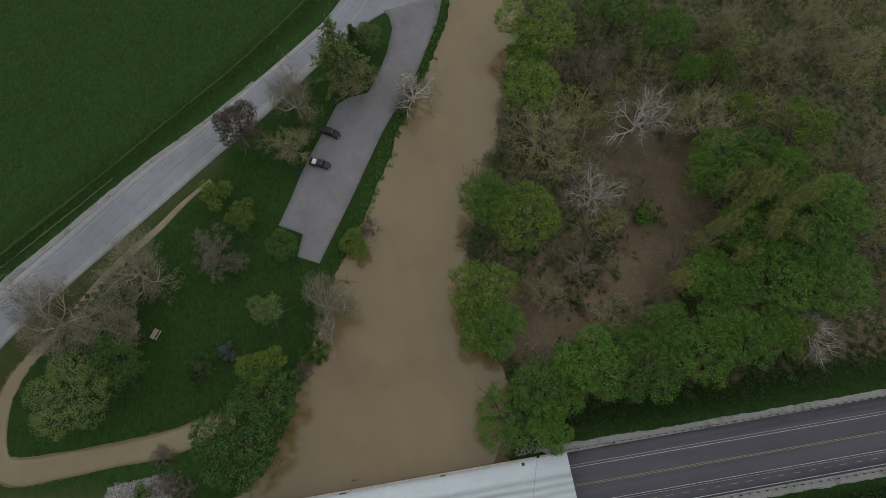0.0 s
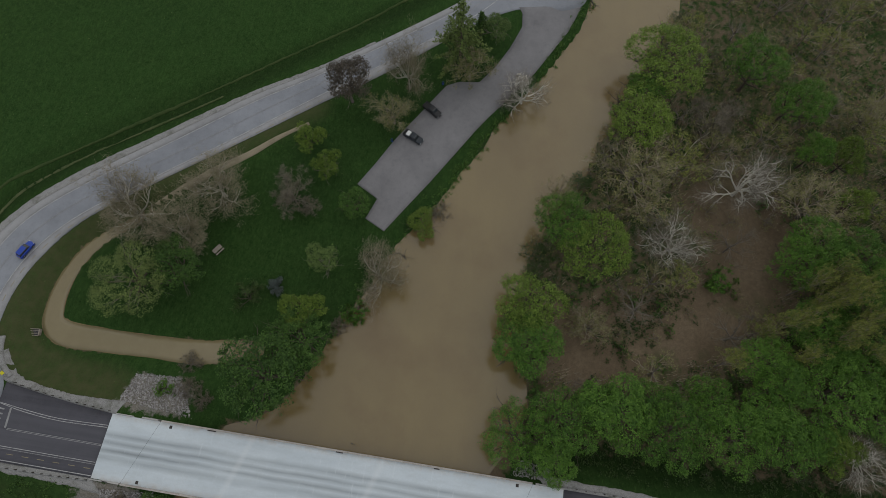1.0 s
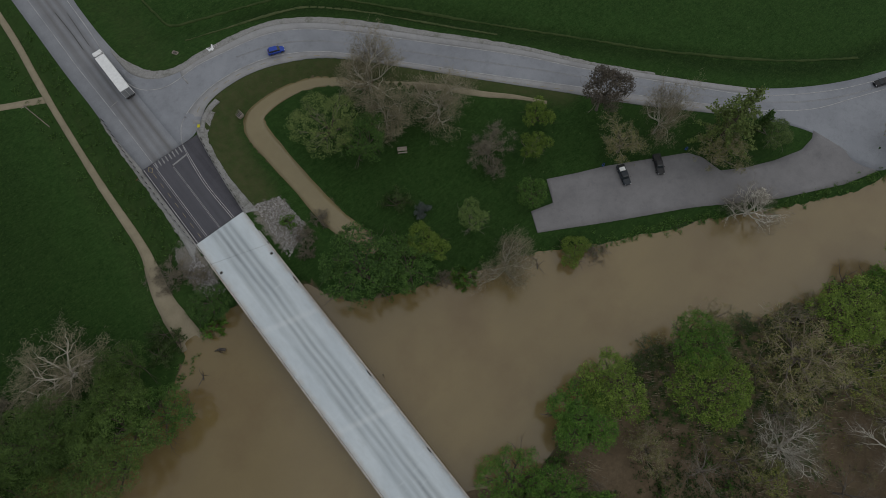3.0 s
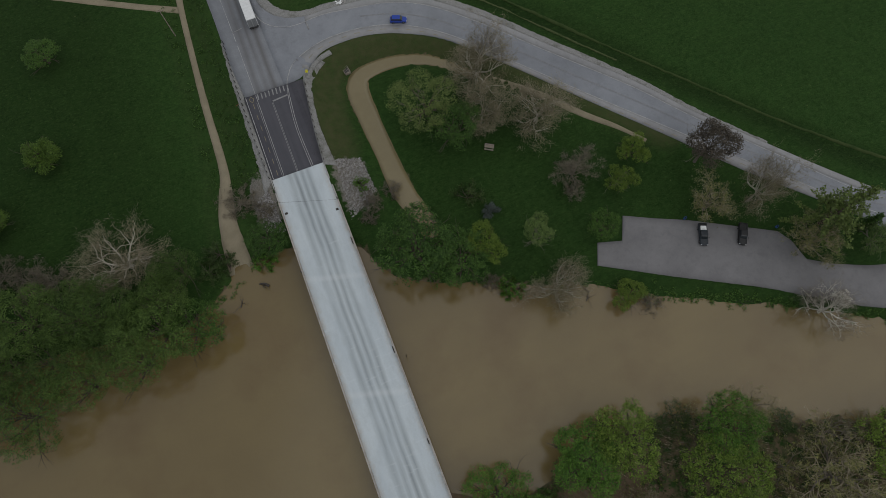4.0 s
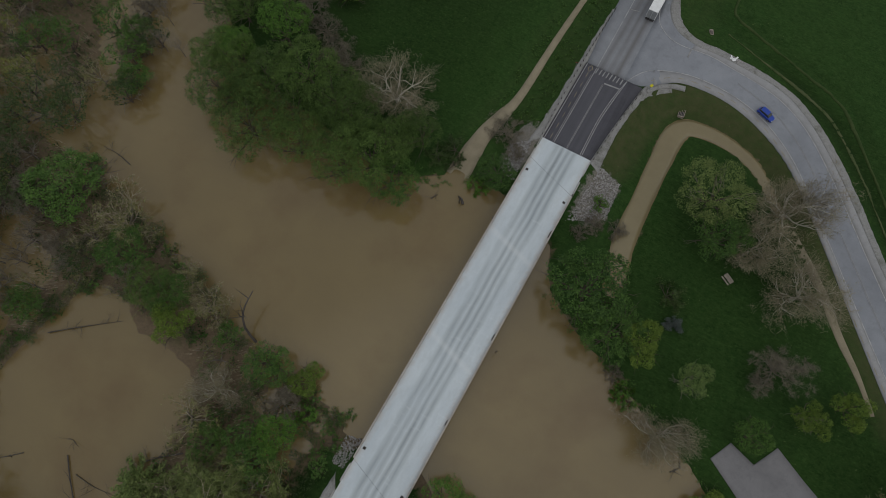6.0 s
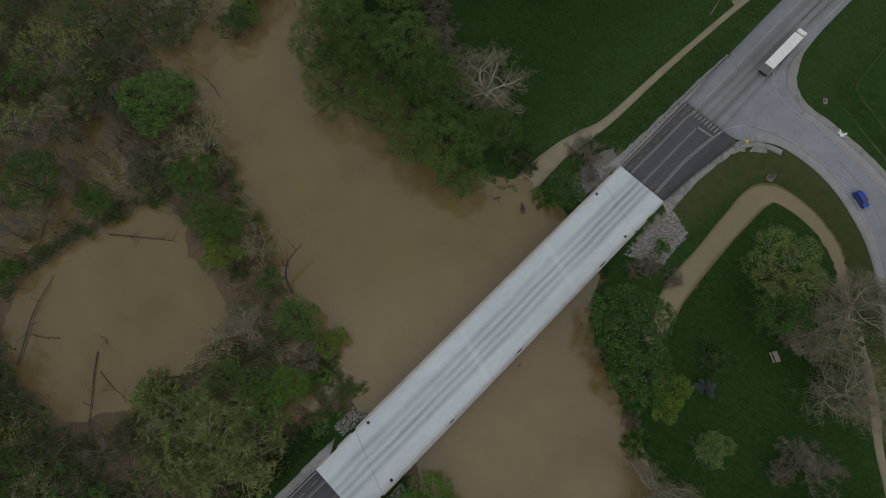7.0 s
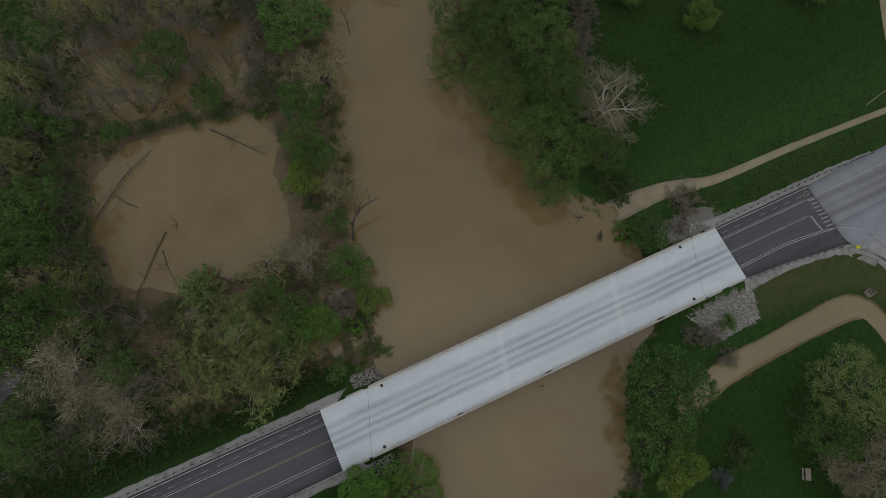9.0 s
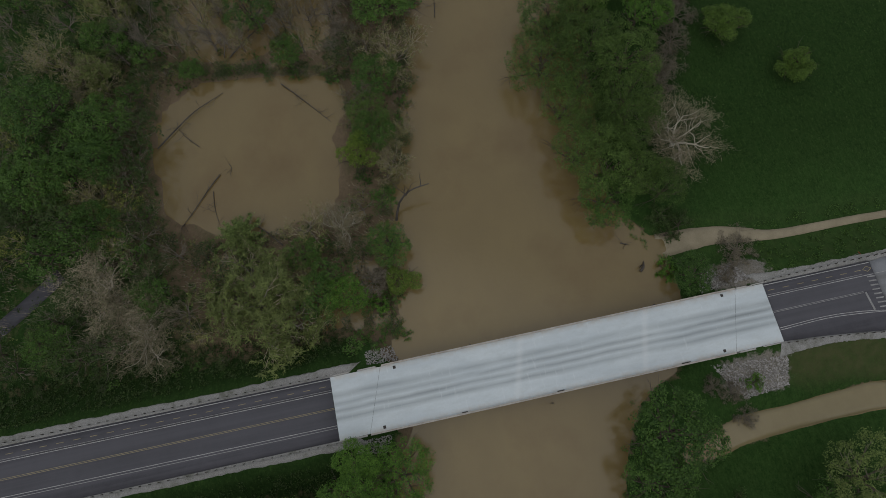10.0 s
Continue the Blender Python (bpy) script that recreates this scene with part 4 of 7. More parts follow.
# ---------------------------------------------------------------- trees
class Wood:
    """Gathers tapered limbs and leaves of one tree as arrays."""

    def __init__(self, seed):
        self.rng = np.random.default_rng(seed)
        self.v, self.f, self.slot = [], [], []
        self.tips = []
        self.crook = 0.10
        self.count = 0

    def limb(self, pts, radii, sides, slot):
        pts = np.asarray(pts, float)
        d = np.gradient(pts, axis=0)
        d /= np.linalg.norm(d, axis=1)[:, None] + 1e-9
        up = np.where(np.abs(d[:, 2:3]) > 0.9, np.array([[1.0, 0, 0]]), np.array([[0, 0, 1.0]]))
        a = np.cross(d, up)
        a /= np.linalg.norm(a, axis=1)[:, None] + 1e-9
        b = np.cross(d, a)
        ang = np.arange(sides) * 2 * np.pi / sides
        ring = a[:, None] * np.cos(ang)[None, :, None] + b[:, None] * np.sin(ang)[None, :, None]
        v = pts[:, None] + ring * np.asarray(radii)[:, None, None]
        n = len(pts)
        i = self.count + np.arange(n * sides).reshape(n, sides)
        j = np.roll(i, -1, 1)
        f = np.stack([i[:-1], j[:-1], j[1:], i[1:]], -1).reshape(-1, 4)
        self.v.append(v.reshape(-1, 3))
        self.f.append(f)
        self.slot.append(np.full(len(f), slot))
        self.count += n * sides

    def grow(self, start, heading, length, radius, level, plan):
        """plan: for each level (children, length ratio, spread degrees, points, sides, slot, droop)."""
        kids, ratio, spread, n, sides, slot, lift = plan[level]
        rng = self.rng
        h = heading / np.linalg.norm(heading)
        pts, p = [start], start.copy()
        for k in range(n):
            h = h + rng.normal(0, self.crook + 0.05 * level, 3) + np.array([0, 0, lift])
            h /= np.linalg.norm(h)
            p = p + h * length / n
            pts.append(p)
        self.limb(pts, np.linspace(radius, radius * (0.45 if level + 1 < len(plan) else 0.25), n + 1), sides, slot)
        if level + 1 == len(plan):
            self.tips.append((pts[-1], pts[len(pts) // 2]))
            return
        for k in range(kids):
            t = 1.0 if k == 0 else rng.uniform(0.3, 1.0)
            at = np.array(pts[0]) if n == 0 else self.along(pts, t)
            side = np.cross(h, rng.normal(0, 1, 3))
            side /= np.linalg.norm(side) + 1e-9
            a = np.radians(spread * rng.uniform(0.6, 1.25)) * (0.5 if k == 0 else 1.0)
            self.grow(at, h * np.cos(a) + side * np.sin(a), length * ratio * rng.uniform(0.75, 1.2), radius * (1 - 0.5 * t) * 0.72, level + 1, plan)

    @staticmethod
    def along(pts, t):
        u = t * (len(pts) - 1)
        k = min(int(u), len(pts) - 2)
        return np.asarray(pts[k]) + (np.asarray(pts[k + 1]) - np.asarray(pts[k])) * (u - k)

    def arrays(self):
        return np.vstack(self.v), np.vstack(self.f), np.concatenate(self.slot)


def leaves(rng, centres, each, spread, size, flat=0.6, long=1.0):
    """Bent leaf sprays strewn round the centres: points and faces."""
    c = np.repeat(np.asarray(centres), each, 0)
    n = len(c)
    c = c + rng.normal(0, 1, (n, 3)) * np.array([spread, spread, spread * 0.75])
    nrm = rng.normal(0, 1, (n, 3)) + np.array([0, 0, 1.6 * flat])
    nrm /= np.linalg.norm(nrm, axis=1)[:, None]
    u = np.cross(nrm, rng.normal(0, 1, (n, 3)))
    u /= np.linalg.norm(u, axis=1)[:, None] + 1e-9
    w = np.cross(nrm, u)
    s = size * rng.uniform(0.6, 1.35, (n, 1))
    v = np.stack([c - u * s * long, c + u * s * long * 0.4 + w * s * 0.8 + nrm * s * 0.2, c + u * s * long * 0.4 - w * s * 0.8], 1)
    return v.reshape(-1, 3), np.arange(3 * n).reshape(n, 3)


def sprigs(rng, centres, each, spread, length, width):
    """Thin twigs strewn round the centres, pointing up and out."""
    c = np.repeat(np.asarray(centres), each, 0)
    n = len(c)
    c = c + rng.normal(0, spread, (n, 3))
    d = rng.normal(0, 1, (n, 3)) + c * np.array([0.12, 0.12, 0.0]) + np.array([0, 0, 0.5])
    d /= np.linalg.norm(d, axis=1)[:, None]
    w = np.cross(d, rng.normal(0, 1, (n, 3)))
    w /= np.linalg.norm(w, axis=1)[:, None] + 1e-9
    l = length * rng.uniform(0.5, 1.3, (n, 1))
    w = w * width
    v = np.stack([c - w * 1.2, c + w * 1.2, c + d * l], 1)
    return v.reshape(-1, 3), np.arange(3 * n).reshape(n, 3)


TREES, JOIN = {}, {}


def lobed_crown(rng, tips, foot, lobes, count):
    """Places on the outside of a crown that swells into several lobes, and the way outwards at each."""
    mid = tips[:, :2].mean(0)
    top = np.percentile(tips[:, 2], 97)
    reach = np.percentile(np.hypot(tips[:, 0] - mid[0], tips[:, 1] - mid[1]), 88)
    z0 = foot + 0.25 * (top - foot)
    deep = top - z0
    c, r = [np.array([mid[0], mid[1], z0 + 0.50 * deep])], [np.array([0.46 * reach, 0.46 * reach, 0.50 * deep])]
    for k in range(lobes):
        a = k * 2.399 + rng.uniform(-0.5, 0.5)
        d = rng.uniform(0.42, 0.76)
        w = rng.uniform(0.24, 0.40)
        z = z0 + deep * (0.62 - 0.55 * d * d + rng.uniform(-0.12, 0.14))
        c.append(np.array([mid[0] + math.cos(a) * d * reach, mid[1] + math.sin(a) * d * reach, z]))
        r.append(np.array([w * reach, w * reach, 0.9 * w * reach]))
    c, r = np.array(c), np.array(r)
    area = r[:, 0] * r[:, 2]
    which = rng.choice(len(c), count * 3, p=area / area.sum())
    n = rng.normal(0, 1, (count * 3, 3))
    n[:, 2] = np.where(n[:, 2] < -0.3, -n[:, 2], n[:, 2])
    n /= np.linalg.norm(n, axis=1)[:, None]
    p = c[which] + n * r[which] * rng.uniform(0.84, 1.08, (len(which), 1))
    inside = np.zeros(len(p), bool)
    for k in range(len(c)):
        inside |= (which != k) & ((((p - c[k]) / r[k]) ** 2).sum(1) < 0.74)
    return p[~inside][:count], n[~inside][:count]


def tufts(rng, at, out, each, spread, size):
    """Clumps of small leaves that face outwards and up: points and faces."""
    c, n = np.repeat(at, each, 0), np.repeat(out, each, 0)
    m = len(c)
    ball = rng.normal(0, 1, (m, 3))
    ball /= np.linalg.norm(ball, axis=1)[:, None] + 1e-9
    c = c + ball * spread * rng.uniform(0.25, 1.0, (m, 1)) ** 0.6 * np.array([1, 1, 0.8])
    nrm = rng.normal(0, 0.55, (m, 3)) + 0.5 * n + 0.8 * ball + np.array([0, 0, 0.5])
    nrm /= np.linalg.norm(nrm, axis=1)[:, None] + 1e-9
    u = np.cross(nrm, rng.normal(0, 1, (m, 3)))
    u /= np.linalg.norm(u, axis=1)[:, None] + 1e-9
    w = np.cross(nrm, u)
    s = size * rng.uniform(0.6, 1.35, (m, 1))
    v = np.stack([c - u * s, c + u * s * 0.5 + w * s * 0.7, c + u * s * 0.5 - w * s * 0.7], 1)
    return v.reshape(-1, 3), np.arange(3 * m).reshape(m, 3)


def rosettes(rng, at, out, each, length, width, upward=0.15):
    """Tufts of pointed leaves that spread from a shoot: points and faces."""
    c, n = np.repeat(at, each, 0), np.repeat(out, each, 0)
    m = len(c)
    d = rng.normal(0, 1, (m, 3))
    d -= n * (d * n).sum(1)[:, None]
    d /= np.linalg.norm(d, axis=1)[:, None] + 1e-9
    d = d + n * rng.uniform(0.1, 0.6, (m, 1)) + np.array([0, 0, upward])
    d /= np.linalg.norm(d, axis=1)[:, None] + 1e-9
    side = np.cross(d, n + rng.normal(0, 0.25, (m, 3)))
    side /= np.linalg.norm(side, axis=1)[:, None] + 1e-9
    l = length * rng.uniform(0.55, 1.3, (m, 1))
    c = c + d * l * rng.uniform(0.0, 0.35, (m, 1))
    v = np.stack([c - side * width, c + side * width, c + d * l], 1)
    return v.reshape(-1, 3), np.arange(3 * m).reshape(m, 3)


def tree_kind(key, name, label, category, seed, h, trunk_share, limbs, plan, bark, twig, leaf, each, spread, size, lift=0.45, flat=0.6, long=1.0, spreadout=1.0, twiglets=0, spray=None, girth=1.0, lobes=8, rose=None, tiprose=None, crook=0.10):
    """Builds one tree at unit spread (crown radius 1, height 1 after scaling) and keeps it for copying."""
    w = Wood(seed)
    w.crook = crook
    rng = w.rng
    trunk_h = h * trunk_share
    lean = rng.normal(0, 0.03, 2)
    pts = [np.array([lean[0] * z, lean[1] * z, z]) for z in np.linspace(-0.3, trunk_h, 5)]
    r0 = 0.026 * h * girth
    w.limb(pts, np.linspace(r0 * 1.35, r0 * 0.5, 5), 8, 0)
    for k in range(limbs):
        a = 2 * np.pi * (k + rng.uniform(-0.3, 0.3)) / limbs
        up = rng.uniform(0.35, 1.1) * lift * 2
        at = Wood.along(pts, rng.uniform(0.72, 1.0))
        w.grow(at, np.array([np.cos(a) * spreadout, np.sin(a) * spreadout, up]), h * 0.40 * rng.uniform(0.8, 1.15), r0 * 0.62, 0, plan)
    w.grow(pts[-1], np.array([rng.normal(0, .1), rng.normal(0, .1), 1.0]), h * (1 - trunk_share) * 0.55, r0 * 0.7, 0, plan)
    v, f, slot = w.arrays()
    tips = np.array([t[0] for t in w.tips] + [t[1] for t in w.tips])
    lv = lf = None
    sv = None
    if twiglets:
        sv, sf = sprigs(rng, tips, twiglets, 0.03 * h, 0.085 * h, 0.0015 * h)
    sets = []
    if leaf is not None and each:
        sets.append(leaves(rng, tips, each, spread, size, flat, long))
    if leaf is not None and tiprose:
        n, length, width = tiprose
        mid = np.array([*tips[:, :2].mean(0), trunk_h])
        out = tips - mid
        sets.append(rosettes(rng, tips + rng.normal(0, 0.02 * h, tips.shape), out / (np.linalg.norm(out, axis=1)[:, None] + 1e-9), n, length, width))
    if leaf is not None and rose:
        count, n, wide, length = rose
        at, out = lobed_crown(rng, tips, trunk_h, lobes, count)
        sets.append(tufts(rng, at, out, n, wide, length))
        inner = at[::2] * np.array([0.84, 0.84, 0.9])
        sets.append(leaves(rng, inner, 1, 0.3, length * 2.0, 0.8, long))
    if sets:
        base, vs, fs = 0, [], []
        for a, f0 in sets:
            vs.append(a)
            fs.append(f0 + base)
            base += len(a)
        lv, lf = np.vstack(vs), np.vstack(fs)
    allp = v if lv is None else lv if rose else np.vstack([v, lv])
    rad = np.percentile(np.hypot(allp[:, 0], allp[:, 1]), 97.5)
    top = np.percentile(allp[:, 2], 99.7)
    k = np.array([1 / rad, 1 / rad, 1 / top])
    root = new(name)
    root.empty_display_size = 0.3
    tagged(root, label, category)
    thick = slot == 0
    parts = [("trunk", v, f[thick], [bark])]
    if (~thick).any():
        parts.append(("twig_work", v, f[~thick], [twig]))
    if lv is not None:
        parts.append(("crown", lv, lf, [leaf]))
    if sv is not None:
        parts.append(("spray", sv, sf, [spray or twig]))
    for pname, pv, pf, mats in parts:
        used, inv = np.unique(pf, return_inverse=True)
        ob = new(pname, fast_mesh(pname, pv[used] * k, inv.reshape(pf.shape), mats))
        ob.parent = root
        if pname != "trunk":
            tagged(ob, kind="stuff")
    JOIN.setdefault(key, []).append([(pv[np.unique(pf)] * k, np.unique(pf, return_inverse=True)[1].reshape(pf.shape), mats[0]) for pname, pv, pf, mats in parts if pname != "spray"])
    TREES.setdefault(key, []).append([root, False])


def plant(key, x, y, r, h, label="", turn=None, group=""):
    """Stands a copy of a tree on the land, crown radius r and height h."""
    kinds = TREES[key]
    k = kinds[plant.count % len(kinds)]
    plant.count += 1
    r = r * 1.15
    a = (plant.count * 2.399) % 6.283 if turn is None else turn
    z = max(height(x, y), -0.9) - 0.05
    m = Matrix.Translation((x, y, z)) @ Matrix.Rotation(a, 4, 'Z') @ Matrix.Diagonal((r, r, h, 1))
    if k[1]:
        was = k[0].scale
        ob = copy_thing(k[0], m @ Matrix.Diagonal((1 / was[0], 1 / was[1], 1 / was[2], 1)))
    else:
        ob, k[1] = k[0], True
        ob.matrix_basis = m
    if label:
        tagged(ob, label)
    if group:
        tagged(ob, group=group)
    return ob


plant.count = 0
#            children, ratio, spread, points, sides, slot, lift
FULL = [(4, 0.52, 48, 4, 5, 0, 0.05), (3, 0.50, 50, 2, 3, 1, 0.03), (0, 0, 0, 1, 3, 1, 0.0)]
BARE_LAST = [(6, 0.50, 48, 6, 5, 0, 0.05), (5, 0.58, 50, 3, 3, 0, 0.03), (3, 0.60, 46, 2, 3, 1, 0.02), (0, 0, 0, 1, 3, 1, 0.0)]
THIN = [(5, 0.60, 44, 4, 4, 0, 0.06), (5, 0.58, 46, 2, 3, 1, 0.04), (0, 0, 0, 1, 3, 1, 0.0)]
for s in range(4):
    tree_kind("leafy", "tree", "broad tree in fresh green leaf on a wet bank", "tree", 100 + s, 16, 0.28, 6, FULL, M_BARK, M_BARK, L_GREEN, 0, 0.55, 0.26, lobes=13, rose=(520, 19, 0.72, 0.165))
for s in range(3):
    tree_kind("darkleafy", "tree", "dense deep green tree on low ground", "tree", 120 + s, 12, 0.2, 6, FULL, M_BARK, M_BARK, L_DARK, 0, 0.5, 0.24, lobes=11, rose=(400, 19, 0.58, 0.14))
for s in range(2):
    tree_kind("freshleafy", "tree", "broad tree in pale yellow-green young leaf on the bank", "tree", 110 + s, 15, 0.24, 6, FULL, M_BARK, M_BARK, L_FRESH, 0, 0.55, 0.24, lobes=12, rose=(460, 19, 0.70, 0.155))
for s in range(2):
    tree_kind("mutedleafy", "tree", "broad olive-green tree leaning over flood water", "tree", 125 + s, 15, 0.2, 7, FULL, M_BARK, M_BARK, L_MUTED, 0, 0.6, 0.22, lobes=13, rose=(560, 18, 0.80, 0.15))
for s in range(2):
    tree_kind("lime", "tree", "young lime green tree", "tree", 130 + s, 8, 0.22, 5, FULL, M_BARK, M_BARK, L_LIME, 0, 0.40, 0.20, lobes=6, rose=(330, 18, 0.42, 0.11))
tree_kind("graygreen", "tree", "small grey-green tree on the grass", "tree", 140, 8, 0.22, 5, FULL, M_GREY_BARK, M_GREY_BARK, L_GREY, 0, 0.42, 0.20, lobes=6, rose=(310, 18, 0.42, 0.105))
tree_kind("graylime", "tree", "small round tree with grey-green young leaves", "tree", 143, 8, 0.22, 5, FULL, M_GREY_BARK, M_GREY_BARK, L_LIME, 0, 0.42, 0.20, lobes=6, rose=(310, 18, 0.42, 0.105))
tree_kind("willow", "tree", "tall soft olive-green tree", "tree", 145, 13, 0.2, 6, FULL, M_BARK, M_GREY_BARK, L_WILLOW, 0, 0.75, 0.16, lobes=16, rose=(520, 22, 0.62, 0.105))
for s in range(2):
    tree_kind("olive", "tree", "wide tree with olive young leaves and pale twigs", "tree", 150 + s, 13, 0.25, 8, BARE_LAST, M_GREY_BARK, M_TWIG, L_OLIVE, 1, 0.36, 0.16, lift=0.5, tiprose=(10, 0.60, 0.048), crook=0.12)
for s in range(3):
    tree_kind("budding", "tree", "tree with sparse tan-green buds", "tree", 160 + s, 11, 0.25, 7, THIN, M_GREY_BARK, M_TWIG, L_BUD, 2, 0.5, 0.16, twiglets=5, tiprose=(6, 0.55, 0.045), crook=0.14)
for s in range(3):
    tree_kind("syc", "tree", "leafless pale-barked sycamore with tan twigs", "tree", 170 + s, 15, 0.22, 9, BARE_LAST, M_SYCAMORE, M_SYC_TWIG, L_PINK, 0, 0.35, 0.15, twiglets=2, spray=M_SYC_TWIG, lift=0.40, girth=0.80, tiprose=(3, 0.5, 0.042), crook=0.24)
WHITE = [(6, 0.50, 48, 7, 5, 0, 0.05), (5, 0.58, 50, 4, 3, 0, 0.03), (3, 0.62, 46, 3, 3, 0, 0.02), (0, 0, 0, 2, 3, 1, 0.0)]
for s in range(3):
    tree_kind("white", "tree", "bare white-limbed sycamore standing in the wood", "tree", 184 + s, 15, 0.2, 9, WHITE, M_PALE_BARK, M_TAN_BARK, L_PINK, 0, 0.2, 0.12, twiglets=2, spray=M_GREY_TWIG, lift=0.42, girth=0.85, crook=0.17)
for s in range(2):
    tree_kind("pink", "tree", "bare tree with pinkish-brown buds", "tree", 190 + s, 13, 0.22, 7, BARE_LAST, M_TAN_BARK, M_TWIG, L_PINK, 1, 0.3, 0.15, twiglets=3, tiprose=(3, 0.5, 0.04), girth=0.75, crook=0.2)
for s in range(2):
    tree_kind("purple", "tree", "grey-brown leafless tree with a fine crown", "tree", 200 + s, 11, 0.22, 8, THIN, M_GREY_BARK, M_GREY_TWIG, L_PURPLE, 0, 0.42, 0.16, twiglets=9, tiprose=(12, 0.6, 0.04), girth=0.8, crook=0.16)
tree_kind("plum", "tree", "round tree with dense dark purple-brown buds", "tree", 205, 11, 0.22, 6, FULL, M_GREY_BARK, M_GREY_TWIG, L_PLUM, 0, 0.4, 0.15, lobes=7, rose=(460, 17, 0.70, 0.14))
for s in range(2):
    tree_kind("poplar", "tree", "tall slender tree with pale stem and thin olive leaves", "tree", 210 + s, 18, 0.35, 4, THIN, M_GREY_BARK, M_TWIG, L_MOSS, 4, 0.46, 0.19, lift=2.2, girth=0.6, tiprose=(9, 0.7, 0.07))


def conifer(key, name, label, category, seed, h, reach, leaf, gap, tufts, droop):
    """A straight stem with whorls of level branches that carry needle sprays."""
    w = Wood(seed)
    rng = w.rng
    w.limb([np.array([0.02 * z, 0.01 * z, z]) for z in np.linspace(-0.3, h, 9)], np.linspace(0.024 * h, 0.01, 9), 7, 0)
    centres = []
    for z in np.arange(0.16 * h, 0.985 * h, gap):
        long = reach * (1 - z / h) ** 0.85 * rng.uniform(0.8, 1.15) + 0.25
        for j in range(6):
            a = rng.uniform(0, 6.283)
            n = 4
            pts = [np.array([math.cos(a) * long * t, math.sin(a) * long * t, z + long * (0.22 * t - droop * t * t)]) + rng.normal(0, 0.05, 3) for t in np.linspace(0, 1, n)]
            w.limb(pts, np.linspace(0.05, 0.012, n), 3, 1)
            for t in np.linspace(0.3, 1.0, max(2, int(long * 1.8))):
                centres.append(Wood.along(pts, t))
    v, f, slot = w.arrays()
    lv, lf = leaves(rng, np.array(centres), tufts, 0.27, 0.20, 0.7, 1.7)
    rad, top = np.percentile(np.hypot(lv[:, 0], lv[:, 1]), 97), h
    k = np.array([1 / rad, 1 / rad, 1 / top])
    root = tagged(new(name), label, category)
    root.empty_display_size = 0.3
    for pname, pv, pf, m in (("trunk", v, f[slot == 0], M_BARK), ("twig_work", v, f[slot == 1], M_BARK), ("crown", lv, lf, leaf)):
        used, inv = np.unique(pf, return_inverse=True)
        ob = new(pname, fast_mesh(pname, pv[used] * k, inv.reshape(pf.shape), [m]))
        ob.parent = root
        if pname != "trunk":
            tagged(ob, kind="stuff")
    TREES.setdefault(key, []).append([root, False])


conifer("pine", "pine_tree", "green pine with open level branches", "pine", 220, 17, 7.0, L_PINE, 1.15, 11, 0.08)
conifer("spruce", "spruce_tree", "small dark green spruce tree", "spruce", 270, 9, 2.0, L_DARK, 0.6, 10, 0.25)
for s in range(2):
    tree_kind("shrub", "shrub", "low bright green shrub", "shrub", 230 + s, 5, 0.08, 7, FULL, M_BARK, M_BARK, L_GREEN, 1, 0.36, 0.16, lift=0.3, tiprose=(8, 0.5, 0.08))
for s in range(2):
    tree_kind("brush", "shrub", "low leafless brown brush", "shrub", 240 + s, 4, 0.06, 8, THIN, M_GREY_BARK, M_GREY_TWIG, L_PURPLE, 0, 0.3, 0.12, lift=0.35, twiglets=5, tiprose=(3, 0.4, 0.035))
tree_kind("darkshrub", "shrub", "dark open shrub on the lawn", "shrub", 250, 6, 0.12, 6, FULL, M_BARK, M_BARK, L_SHADE, 2, 0.4, 0.18, lift=0.3, tiprose=(6, 0.5, 0.07))
tree_kind("blueshrub", "shrub", "small blue-grey conifer shrub", "shrub", 252, 4, 0.1, 7, FULL, M_BARK, M_BARK, L_BLUE, 18, 0.25, 0.12, lift=0.5)
for s in range(2):
    tree_kind("bush", "shrub", "rounded willow bush standing alone in the meadow", "shrub", 260 + s, 6, 0.06, 9, FULL, M_BARK, M_BARK, L_BUSH, 0, 0.36, 0.15, lift=0.5, lobes=5, rose=(430, 17, 0.46, 0.10))

